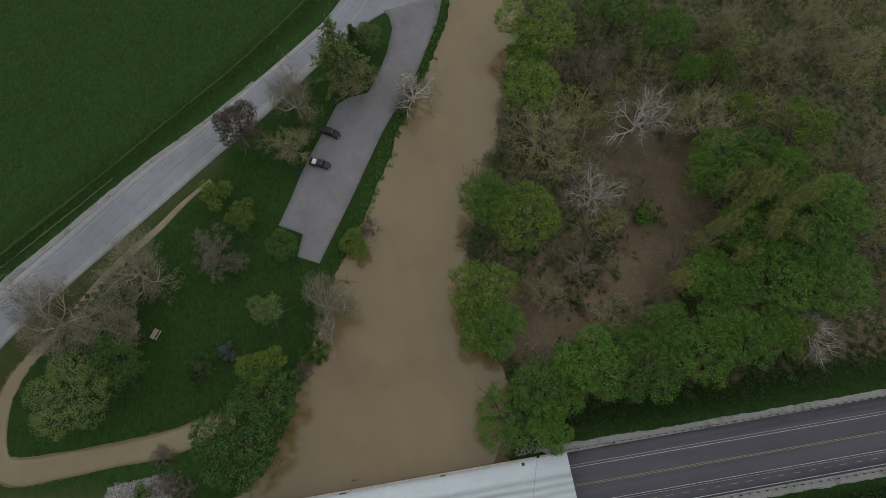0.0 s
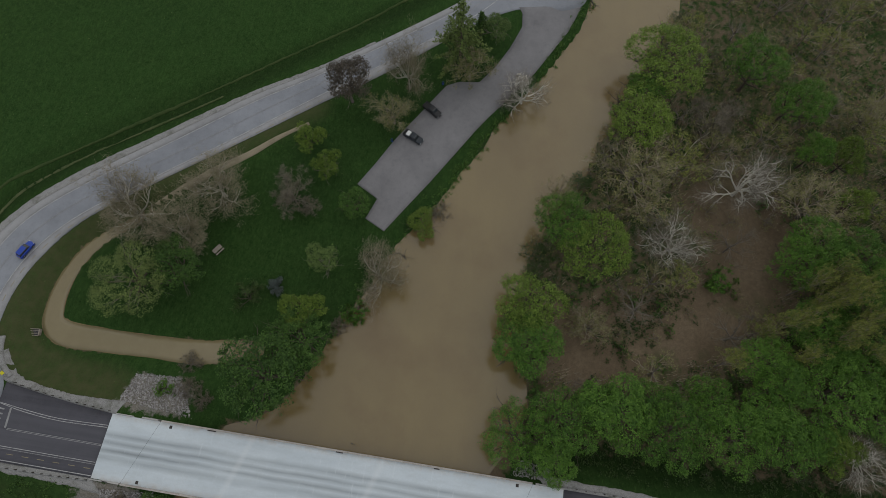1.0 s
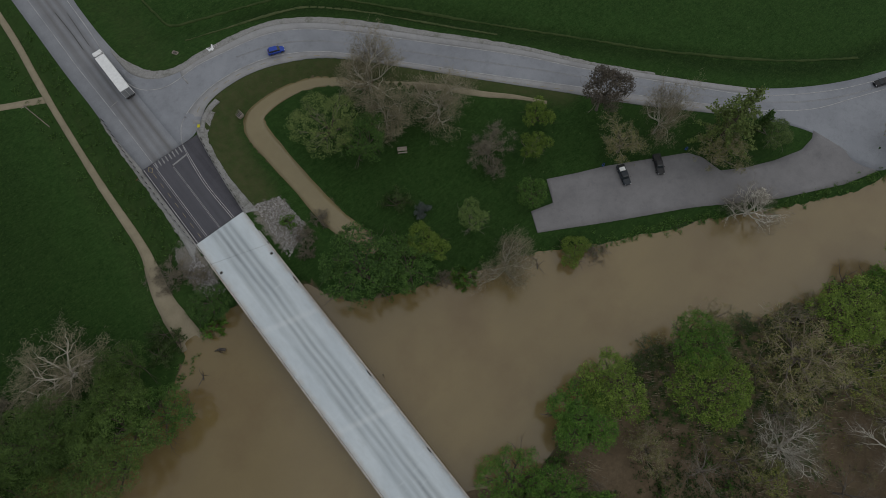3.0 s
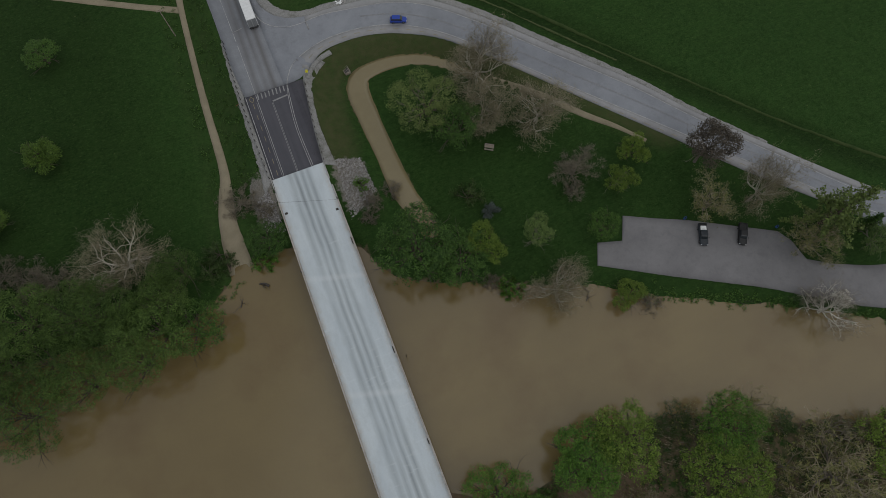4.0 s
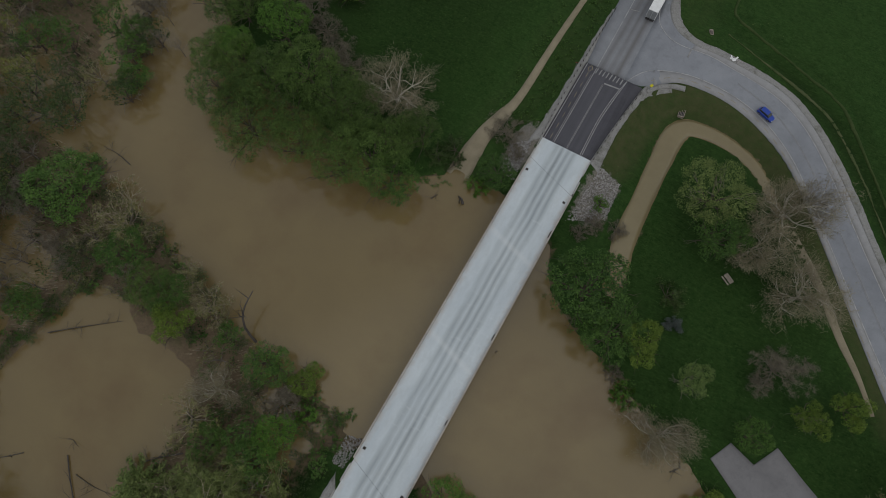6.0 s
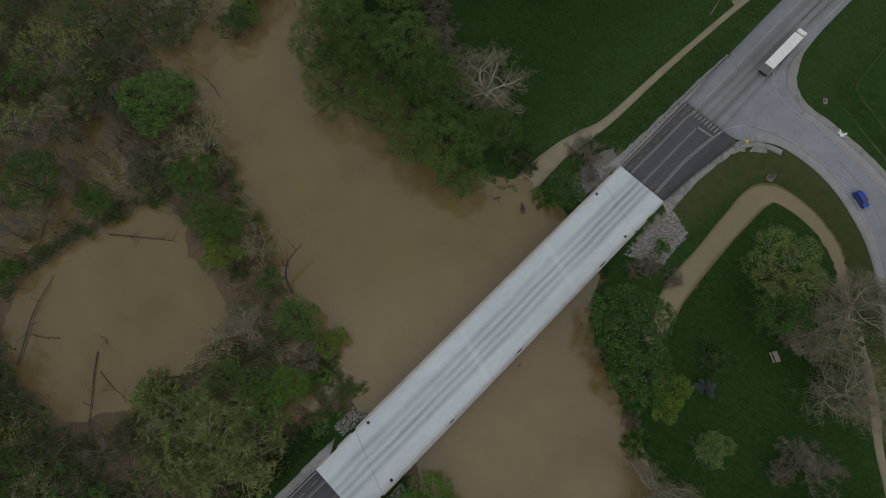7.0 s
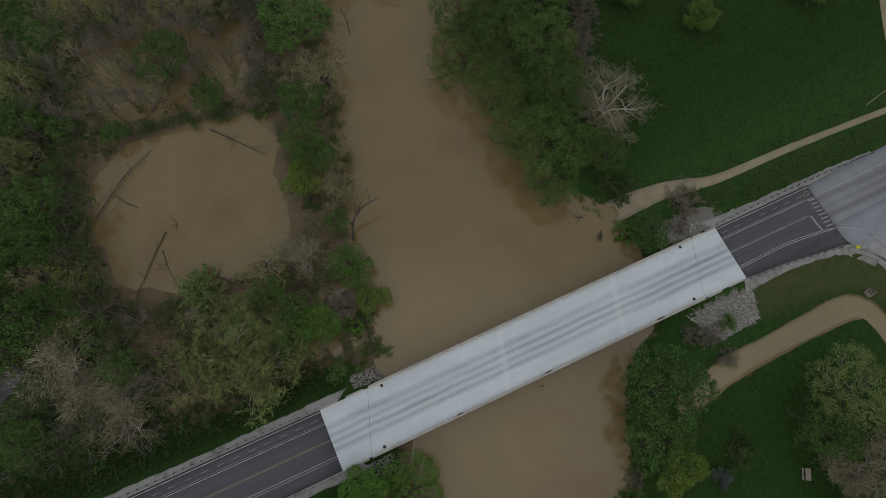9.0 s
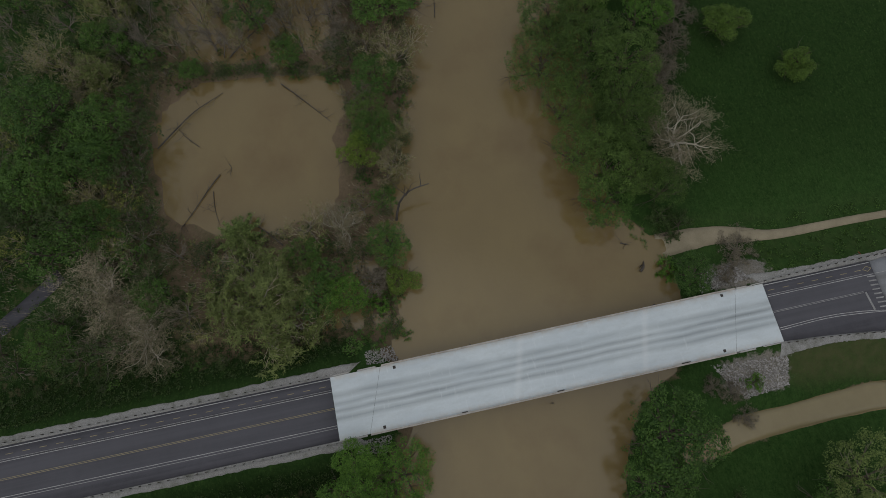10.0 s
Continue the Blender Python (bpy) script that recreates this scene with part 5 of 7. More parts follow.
# lighter builds for the crowd of the woods behind
LIGHT = [(4, 0.60, 44, 3, 4, 0, 0.06), (3, 0.58, 46, 2, 3, 1, 0.04), (0, 0, 0, 1, 3, 1, 0.0)]
for s in range(2):
    tree_kind("far_bud", "tree", "slender tree with sparse tan-green buds in flood water", "tree", 300 + s, 11, 0.3, 5, LIGHT, M_GREY_BARK, M_TWIG, L_BUD, 2, 0.55, 0.18, twiglets=2, tiprose=(6, 0.6, 0.05), crook=0.15)
    tree_kind("far_moss", "tree", "slender tree in thin yellow-green young leaf", "tree", 360 + s, 11, 0.3, 4, LIGHT, M_GREY_BARK, M_TWIG, L_MOSS, 0, 0.48, 0.20, twiglets=1, lobes=6, rose=(105, 12, 0.58, 0.17))
    tree_kind("far_shade", "tree", "dark green tree standing in the wet wood", "tree", 370 + s, 10, 0.2, 4, LIGHT, M_BARK, M_GREY_TWIG, L_SHADE, 0, 0.48, 0.25, lobes=7, rose=(130, 12, 0.56, 0.17))
    tree_kind("far_grey", "tree", "grey-brown leafless tree standing in flood water", "tree", 310 + s, 11, 0.3, 5, LIGHT, M_GREY_BARK, M_GREY_TWIG, L_PURPLE, 0, 0.55, 0.20, twiglets=4, tiprose=(5, 0.6, 0.035), crook=0.16)
    tree_kind("far_green", "tree", "small tree in young green leaf in the wood", "tree", 320 + s, 10, 0.25, 4, LIGHT, M_BARK, M_BARK, L_GREEN, 0, 0.48, 0.25, lobes=8, rose=(135, 12, 0.56, 0.17))
    tree_kind("far_dark", "tree", "small deep green tree in the wet wood", "tree", 330 + s, 9, 0.2, 4, LIGHT, M_BARK, M_BARK, L_DARK, 0, 0.46, 0.25, lobes=8, rose=(130, 12, 0.54, 0.165))
    tree_kind("far_brush", "shrub", "tangle of leafless brown brush in the wood", "shrub", 340 + s, 4, 0.06, 4, LIGHT, M_GREY_BARK, M_GREY_TWIG, L_BUD, 0, 0.3, 0.12, lift=0.35, twiglets=2, tiprose=(3, 0.35, 0.03))
    tree_kind("far_shrub", "shrub", "low green shrub among the trees", "shrub", 350 + s, 5, 0.08, 4, LIGHT, M_BARK, M_BARK, L_DARK, 1, 0.4, 0.15, lift=0.3, tiprose=(6, 0.5, 0.08))

for s in range(3):
    tree_kind("stem", "tree", "thin leafless tree leaning in the flood water", "tree", 380 + s, 13, 0.5, 3, THIN, M_GREY_BARK, M_GREY_TWIG, None, 0, 0.3, 0.1, twiglets=3, lift=1.1, girth=0.6)

# kind: x, y, crown radius, height
PARK = {
        "lime": [(35.5, 11.4, 4.7, 9), (78.2, 21, 4, 8), (60.9, -11.8, 3.8, 5)],
    "shrub": [(37.2, 0.7, 2.9, 4), (13.5, 38.6, 2.0, 2.6)],
    "brush": [(33.4, 3.9, 2.6, 3), (65.4, -14.8, 3, 3), (19.6, 35, 3.0, 3.2), (14.5, 33.5, 2.8, 2.4), (12.2, 30, 2.5, 2.5)],
    "syc": [(45.9, -3.8, 6.7, 13), (51.6, 55.6, 8.5, 18), (61.1, 38.8, 8.3, 15), (99.5, -1.0, 5.6, 21)],
    "graygreen": [(46.3, 9, 4.5, 9), (119.7, -21.6, 4.9, 8)],
    "darkshrub": [(36.2, 25.7, 3.8, 6)], "blueshrub": [(40.1, 20.3, 2.1, 4)],
    "willow": [(35.7, 51.1, 8.5, 14)], "pine": [(108.0, -13.2, 6.6, 25), (-42.4, -65.4, 4.8, 8)],
    "pink": [(48, 44.1, 6.7, 14)], "purple": [(62.4, 21.2, 6.2, 9)], "plum": [(92.8, 13.2, 5.6, 15)],
    "graylime": [(71.4, 15.1, 4, 7)], "darkleafy": [(39.3, 42.3, 6.2, 12), (62.5, 5.7, 3.8, 7), (27.8, 10.2, 6.8, 10), (19.4, 16.6, 8.4, 12)],
    "budding": [(88.5, 1.1, 6.4, 11), (104.8, -16.6, 6.1, 12), (141.6, -42.3, 4.9, 9)], "spruce": [(119, -17.4, 1.7, 9)], "white": [(100.5, -31.2, 6.6, 12)],
}
WOOD_EAST = {
    "leafy": [(16.1, -38, 7.6, 9), (21, -46.9, 8, 11), (23.5, -60.4, 8.2, 12), (21.7, -71.3, 8.2, 12), (21.1, -82.5, 8.0, 12), (21.6, -94.2, 7.8, 12), (26.5, -88, 6, 11), (27, -76.5, 6, 11), (26.5, -66, 5.4, 10), (25, -53.5, 5.4, 10), (24.5, -101, 5.6, 11), (45, -104, 7, 12), (39.5, -110, 7, 12), (53, -112, 7, 12), 
              (33.7, -37.6, 7.7, 11), (62.5, -43.2, 7.2, 13), (104, -61, 5.5, 12),
              (104.7, -97.8, 7.4, 15), (91.9, -103, 4.4, 14), (69, -103.4, 7.8, 12), (65.9, -112.3, 7.4, 12), (61.6, -119.3, 5.6, 12), (48.3, -123, 9, 13), (113.5, -88.8, 8, 14), (34.5, -103.2, 9, 12), (31.6, -114.7, 9, 12), (43, -117.9, 8, 12), (50, -103, 8, 10), (62.3, -98.1, 6.4, 13), (39, -91, 6.5, 12), (33, -93, 6, 12)],
    "freshleafy": [(113, -66.8, 9.6, 14), (95.5, -58.5, 8.4, 13), (58.4, -51.7, 7.6, 13), (45.2, -38.5, 7.4, 12)],
    "lime": [(22.7, -103.4, 5, 11), (92.1, -112, 4.4, 12), (80.5, -112.4, 4.3, 11)], "shrub": [(57.2, -83.1, 3.6, 6)],
    "purple": [(99.7, -80.7, 6.7, 12)], "graylime": [(70.6, -124.8, 6.5, 14)],
    "budding": [(77.9, -102.5, 9.4, 14), (73.1, -43.2, 5, 9), (80.5, -60.9, 11.2, 14), (41.4, -52.6, 4.6, 9), (90.3, -145.5, 7.4, 13), (104.2, -141.8, 6.9, 13), (106.2, -118.5, 6.1, 13), (57.9, -137.8, 6.9, 12), (94.7, -130.1, 6.7, 13)],
    "white": [(81.6, -86.7, 9.0, 17), (62.9, -69.8, 6.8, 15), (21.4, -110.5, 5.5, 12)], "poplar": [(53.8, -105.5, 3.0, 21), (45.5, -89.6, 2.8, 17), (37.4, -81.9, 2.8, 15), (49, -98, 2.8, 20), (57, -99, 2.8, 20), (50.5, -110, 3, 21), (45, -104, 2.8, 21), (58, -110, 2.8, 20), (52, -116, 3, 21), (41, -97, 2.8, 19), (47, -93, 2.6, 19), (53, -101, 2.8, 21), (56.5, -105, 2.6, 20), (47.5, -107, 2.8, 21), (61, -105, 2.6, 18), (43, -110, 2.8, 20)],
}
WOOD_WEST = {
    "leafy": [(-22, -42.5, 4.8, 8), (11.3, -47.8, 4.8, 7), (-78, 40, 7, 12), (-98, 50, 6, 10), (-110, 64, 6, 10), (-87, 31, 5.5, 10)],
    "darkshrub": [(-24, 34.5, 3.4, 4), (-27.5, 31, 3.4, 4), (-22.6, 31, 2.6, 3)],
    "mutedleafy": [(-63, 22, 6.4, 12), (-49, 21, 6.2, 12), (-76, 20, 6, 11), (-37.5, 27, 5.6, 11), (-82, 18, 7.6, 12), (-90, 28, 7, 11), (-98, 40, 7, 12), (-32.1, 32, 5.6, 10), (-70.4, 13.5, 8.4, 12), (-57, 15, 7, 12), (-66, 33, 8, 13), (-50, 27, 7.5, 14), (-39, 20, 8.4, 14), (-73, 27, 8, 13), (-84, 26, 6.5, 12), (-92, 41, 6, 10), (-56, 30, 7, 13), (-45, 15, 7.5, 13), (-66, -30.5, 5, 8)],
    "lime": [(-55.3, -35.4, 4.6, 10), (-25, -30.3, 3.8, 4)], "shrub": [(-14.6, 28.5, 2.6, 3.4), (-21, -36.5, 2.6, 3)],
    "brush": [(-15.6, 45.4, 4.9, 4), (-10.5, 40.5, 3, 3), (-66, 44, 5, 5), (-61, 42, 4.5, 5), (-72, 48.5, 5, 5), (-79, 52, 5, 5), (-86, 56, 5, 5), (-94, 62, 5, 5)],
    "syc": [(-44, 39.4, 9.4, 9.5), (-23.4, -87.2, 8.0, 12), (-39.7, -41.9, 5.2, 9)],
    "olive": [(-24.0, -62, 12.9, 13)], "purple": [(-112, 18, 5, 8), (-118, 30, 5, 8), (-90.1, -34.1, 5, 8), (-105.3, -27, 5.6, 10), (-26, -37.2, 4.0, 6)],
    "pink": [(-33.6, -93, 10.4, 13)],
    "darkleafy": [(-61.9, -107.9, 7.7, 13), (-80.9, -107.6, 8, 13), (-104, 58, 6, 10), (-114, 22, 4.5, 7), (-106, 10, 4.5, 6), (-33, 18, 6.5, 11), (-11.9, 33.5, 4.6, 5), (-76, -27.6, 5.6, 8), (-61, -31, 5, 9), (-33.3, -31.9, 4.9, 6), (-24, -50, 5.2, 8), (-34.5, -52, 4, 7), (-25.9, -106.9, 5, 8),
                  (-97, -21.5, 8.4, 12), (-100.5, -55.5, 7, 10), (-74.5, -93.8, 7.4, 12), (-66, -93.9, 6, 12), (-48.5, -93.5, 5.4, 12), (-88.2, -48.5, 4.2, 6), (-88.1, -72.2, 3, 5), (-99, -90.2, 5.6, 9), (-96.3, -101.7, 4, 8), (-52.3, 105.1, 4.3, 6)],
    "budding": [(-80.7, -22, 8.2, 11), (-51.6, -28.3, 5, 9), (-86.3, -94.8, 6.2, 12), (-56.8, -95.6, 5.8, 12), (-94.5, -103.8, 6.9, 12), (-112.4, -38, 5.2, 11), (-60, -25.5, 4.4, 8)],
    "bush": [(-72.5, 62.4, 5.3, 7), (-58.2, 75.4, 4.9, 6.5)],
}
for table, group in ((PARK, "trees in the park"), (WOOD_EAST, "trees of the flooded eastern wood"), (WOOD_WEST, "trees of the flooded western wood")):
    for key, rows in table.items():
        for x, y, r, h in rows:
            plant(key, x, y, r, h, group=group)


# the thin flooded woods behind: scattered trees, kept off the open water, the clearing and the listed trees
taken = [(x, y, r) for t in (PARK, WOOD_EAST, WOOD_WEST) for rows in t.values() for x, y, r, h in rows]
rng = np.random.default_rng(77)


def wild(x0, x1, y0, y1, count, gap, kinds, group, single):
    """Scatters trees; the nearest few to the river stay single things, the rest are joined into one thicket."""
    made = []
    xs, ys = rng.uniform(x0, x1, count * 30), rng.uniform(y0, y1, count * 30)
    d, w = near(xs, ys, CLEAR)
    free = (pond_reach(xs, ys) > 1.08) & ((np.hypot((xs + 102) / 18, (ys + 58) / 27) > 1) | (rng.uniform(0, 1, len(xs)) < 0.3)) & (np.abs(xs) > 19) & (d > w) & (-shore(xs, ys, SOUTH_BANK) > 2)
    for x, y in zip(xs[free], ys[free]):
        key, r, h = kinds[rng.integers(len(kinds))]
        r, h = r * rng.uniform(0.8, 1.25), h * rng.uniform(0.8, 1.2)
        if any(abs(x - a) < 14 and math.hypot(x - a, y - b) < gap * (r + c) for a, b, c in taken):
            continue
        taken.append((x, y, r))
        made.append((math.hypot(x, y + 25), key, x, y, r, h))
        if len(made) == count:
            break
    made.sort()
    for _, key, x, y, r, h in made[:single]:
        plant(key, x, y, r, h, group=group)
    if len(made) > single:
        thicket(made[single:], "distant " + group)


def thicket(rows, label):
    """Many trees joined into one mesh."""
    mats, vs, fs, slots, n = [], [], [], [], 0
    for i, (_, key, x, y, r, h) in enumerate(rows):
        a, z = i * 2.399, max(height(x, y), -0.9) - 0.05
        turn = np.array([[math.cos(a), -math.sin(a), 0], [math.sin(a), math.cos(a), 0], [0, 0, 1]])
        for v, f, m in JOIN[key][i % len(JOIN[key])]:
            if m not in mats:
                mats.append(m)
            q = (v * np.array([r * 1.15, r * 1.15, h])) @ turn.T + np.array([x, y, z])
            if f.shape[1] == 3:
                f = f[np.arange(len(f)) % 4 != 3]
            else:
                f = np.vstack([f[:, [0, 1, 2]], f[:, [0, 2, 3]]])
            vs.append(q)
            fs.append(f + n)
            slots.append(np.full(len(f), mats.index(m)))
            n += len(q)
    ob = new("thicket", fast_mesh("thicket", np.vstack(vs), np.vstack(fs), mats, np.concatenate(slots)))
    tagged(ob, label, "woodland", kind="stuff")


EAST_MIX = [("far_moss", 4.5, 9), ("far_bud", 5.5, 10), ("far_bud", 5, 11), ("far_grey", 5, 9), ("far_bud", 4.5, 8), ("far_moss", 4.5, 9), ("far_grey", 5, 10), ("far_brush", 3.5, 4)]
WEST_MIX = [("far_bud", 5, 11), ("far_grey", 5, 10), ("far_grey", 4.5, 9), ("far_dark", 4, 8), ("far_bud", 4.5, 9), ("far_brush", 3.5, 4), ("far_shade", 4, 7), ("far_grey", 4, 9)]
SHADE_MIX = [("far_shade", 6, 11), ("far_dark", 5.5, 11), ("far_shade", 5.5, 10), ("far_shade", 5, 9), ("far_moss", 5, 10), ("far_grey", 5, 10)]
wild(26, 175, -165, -52, 150, 0.44, EAST_MIX, "trees of the flooded eastern wood", 12)
taken += [(-28, -126, 5), (-31, -121, 5), (-34.5, -116, 6), (-36, -110, 6), (-40, -106, 6)]
wild(-75, -21, -125, -78, 42, 0.40, SHADE_MIX, "trees beside the lane", 0)
wild(-125, -18, -100, -28, 44, 0.48, WEST_MIX, "trees of the flooded western wood", 24)
wild(-165, -78, -135, -80, 60, 0.42, WEST_MIX, "trees of the far western wood", 0)
wild(-190, -112, -72, -4, 120, 0.36, SHADE_MIX, "trees of the far western wood", 0)
wild(-200, -112, -4, 75, 70, 0.38, SHADE_MIX, "trees of the wooded island", 0)
for k, (x, y, r) in enumerate([(-104, 5.5, 4.5), (-109, 14, 5.5), (-113, 6, 5), (-108, 23, 5), (-120, 20, 5.5), (-117, 2, 4), (-125, 50, 5), (-121, 57, 5), (-117, 45, 4.5), (-121, 38, 5), (-128, 61, 5), (-116, 62, 4.5), (-126, 43, 5)]):
    plant(("far_shade", "far_dark", "far_bud")[k % 3], x, y, r, r * 1.9, group="trees of the wooded island")
for k in range(16):
    u = rng.uniform(0, 1)
    x, y = np.interp(u, [0, 0.3, 0.6, 1], [74, 56, 46, 37]) + rng.normal(0, 4), np.interp(u, [0, 0.3, 0.6, 1], [-86, -88, -72, -54]) + rng.normal(0, 4)
    plant(("far_brush", "stem", "far_brush", "far_shrub")[k % 4], x, y, rng.uniform(1.4, 2.6), rng.uniform(1.8, 4.5), group="brush in the muddy clearing")
bare = []
for k in range(260):
    x, y = rng.uniform(-128, -84), rng.uniform(-96, -26)
    if x < np.interp(y, [-96, -26], [-100, -84]) and len(bare) < 80:
        bare.append((0, ("stem", "stem", "far_grey", "stem", "far_bud")[k % 5], x, y, rng.uniform(1.8, 3.4), rng.uniform(6, 11)))
thicket(bare, "thin bare trees crowding the flooded western wood")
for k in range(26):
    x, y = rng.uniform(-120, -86), rng.uniform(-92, -30)
    if x < np.interp(y, [-92, -30], [-98, -84]):
        ob = plant("stem", x, y, rng.uniform(1.6, 2.8), rng.uniform(8, 13), group="bare trees in the flooded western wood")
        ob.matrix_basis = ob.matrix_basis @ Matrix.Rotation(rng.uniform(-0.25, 0.25), 4, 'X')
for x, y, r, h in ((-140.5, -46.6, 4, 13),):
    plant("white", x, y, r, h, group="trees of the flooded western wood")
for x, y, r, h in ((-89.5, -94, 6, 12), (-60.5, -104, 5, 11), (-110, -90, 6, 12)):
    plant("olive", x, y, r, h, group="trees of the flooded western wood")
for k, (x, y, r) in enumerate([(-104, -27, 5), (-111, -33, 5.5), (-98, -36, 4.5), (-117, -24, 5), (-107, -42, 4.5), (-115, -43, 5), (-95, -28, 4.5)]):
    plant(("far_shade", "far_shade", "far_grey")[k % 3], x, y, r, r * 1.9, group="trees of the flooded western wood")
for x, y, h in ((-106, 22.5, 9), (-101, 23.5, 8), (-110, 30, 9)):
    plant("stem", x, y, 2.6, h, group="bare trees in the flooded western wood")
wild(-125, -18, -115, -26, 50, 0.35, [("far_brush", 3, 3), ("far_shrub", 2.4, 2.6), ("far_shade", 2.8, 3.5), ("far_brush", 2.5, 2.6)], "undergrowth of the western wood", 50)
wild(26, 130, -125, -44, 50, 0.35, [("far_brush", 3, 3), ("far_shrub", 2.2, 2.4), ("far_brush", 2.5, 2.6)], "undergrowth of the eastern wood", 50)
for k, u in enumerate(np.linspace(0, 1, 30)):
    x, y = np.interp(u, [0, 0.3, 0.6, 1], [-80, -84.5, -88, -96]) + rng.uniform(-0.8, 0.8), -34 - 56 * u
    plant(("far_shade", "far_brush", "far_shade", "far_shrub")[k % 4], x, y, rng.uniform(1.3, 2.6), rng.uniform(1.2, 3.0), group="shrubs on the narrow levee")
for k, a in enumerate(np.linspace(0, 6.283, 34, endpoint=False)):
    c, q = math.cos(a), math.sin(a)
    f = rng.uniform(1.06, 1.16) / (abs(c) ** 3.5 + abs(q) ** 3.5) ** (1 / 3.5)
    plant(("far_shrub", "far_brush", "far_shade", "far_brush")[k % 4], POND[0] + POND[2] * f * c, POND[1] + POND[3] * f * q, rng.uniform(1.6, 3.0), rng.uniform(1.6, 3.4), group="shrubs round the pond")
for k, (x, y) in enumerate([(-95, -66), (-104, -64), (-109, -51), (-97, -46), (-110, -67), (-93, -59), (-106, -42), (-92, -50), (-101, -73), (-114, -58)]):
    plant(("far_grey", "far_bud", "stem", "far_grey")[k % 4], x, y, rng.uniform(2.6, 4.2), rng.uniform(7, 11), group="bare trees in the flooded western wood")
for k in range(44):
    y = rng.uniform(-125, -46)
    side = -1 if k % 3 else 1
    x = side * rng.uniform(13.5, 20) - (0.5 if y < -80 else 0)
    plant(("far_shade", "far_shrub", "far_brush", "far_shade")[k % 4], x, y, rng.uniform(0.7, 1.9), rng.uniform(0.7, 2.0), group="low shrubs on the road verge")
for k, (x, y) in enumerate([(-12.5, -39), (-15, -36.5), (-17.5, -39.5), (-14.5, -42.5), (-19, -35.5), (-12, -44.5), (-17, -45), (12.5, -42), (14.5, -44.5), (-21, -40)]):
    plant(("far_shrub", "far_dark", "far_shade", "far_shrub")[k % 4], x, y, rng.uniform(1.7, 2.6), rng.uniform(1.6, 2.8), group="shrubs at the foot of the bridge")
# brush and shrubs overhanging the southern bank
for k, x in enumerate(np.arange(-104, 138, 2.6)):
    if abs(x) > 11:
        line = np.array(SOUTH_BANK, float)
        y = np.interp(x, line[:, 0], line[:, 1]) + rng.uniform(-3.0, 0.8)
        key = ("far_shrub", "far_brush", "far_brush", "far_shade")[rng.integers(4)]
        plant(key, x + rng.uniform(-1, 1), y, rng.uniform(1.6, 3.0), rng.uniform(1.8, 3.6), group="brush along the southern bank")


def undergrowth(name, x0, x1, y0, y1, count, materials, label, seed, keep):
    """Low growth, dead leaves and seedlings too many to count, over a stretch of wood."""
    rng = np.random.default_rng(seed)
    x, y = rng.uniform(x0, x1, count * 3), rng.uniform(y0, y1, count * 3)
    thick = waves(x, y, 0.07, seed, 3)
    g = land(x, y)[0]
    s = -shore(x, y, SOUTH_BANK)
    ok = (s > 1) & (np.abs(x) > 21) & (thick > keep) & (pond_reach(x, y) > 1.04) & (g > -0.12)
    d, w = near(x, y, CLEAR)
    ok &= d > w + 2
    p = np.stack([x, y, np.maximum(g, 0) + 0.35], -1)[ok][:count]
    for k, m in enumerate(materials):
        q = p[k::len(materials)]
        if m in (M_TWIG, M_GREY_TWIG):
            v, f = sprigs(rng, q, 12, 0.7, 1.4, 0.035)
        else:
            v, f = leaves(rng, q, 12, 0.6, 0.24)
        v[:, 2] = np.maximum(v[:, 2], 0.02)
        ob = new(name, fast_mesh(name, v, f, [m]))
        tagged(ob, label, "undergrowth", kind="stuff")


undergrowth("undergrowth", 14, 180, -170, -40, 7200, [L_MOSS, M_TWIG, L_SHADE, M_GREY_TWIG, L_BUD, L_DARK], "brown and green undergrowth of the eastern wood", 401, -0.35)
undergrowth("undergrowth", -190, -12, -140, 70, 9000, [L_SHADE, M_GREY_TWIG, L_DARK, M_TWIG, L_SHADE, L_OLIVE], "green and brown undergrowth of the western wood", 402, -0.6)


# ---------------------------------------------------------------- stones at the abutments
def riprap(area, count, size, label, seed, stone=M_STONE):
    """Loose angular stones heaped over an area; area(rng) gives a place."""
    rng = np.random.default_rng(seed)
    base = bmesh.new()
    bmesh.ops.create_icosphere(base, subdivisions=1, radius=1.0)
    shape = np.array([v.co[:] for v in base.verts])
    tris = np.array([[v.index for v in f.verts] for f in base.faces])
    base.free()
    vs, fs = [], []
    pts = np.array([area(rng) for _ in range(count)])
    zs = land(pts[:, 0], pts[:, 1])[0]
    for k, ((x, y), z) in enumerate(zip(pts, zs)):
        s = size * rng.uniform(0.55, 1.3)
        q = shape * rng.uniform(0.7, 1.2, (len(shape), 1)) * np.array([s, s * rng.uniform(0.6, 1), s * rng.uniform(0.45, 0.8)])
        a = rng.uniform(0, 6.28)
        r = np.array([[math.cos(a), -math.sin(a), 0], [math.sin(a), math.cos(a), 0], [0, 0, 1]])
        vs.append(q @ r.T + np.array([x, y, z + 0.2 * s]))
        fs.append(tris + k * len(shape))
    ob = new("riprap", fast_mesh("riprap", np.vstack(vs), np.vstack(fs), [stone]))
    return tagged(ob, label, "stones", kind="stuff")


def quad_area(a, b, c, d):
    a, b, c, d = (np.array(p, float) for p in (a, b, c, d))

    def pick(rng):
        u, v = rng.uniform(0, 1, 2)
        return (a * (1 - u) + b * u) * (1 - v) + (d * (1 - u) + c * u) * v
    return pick


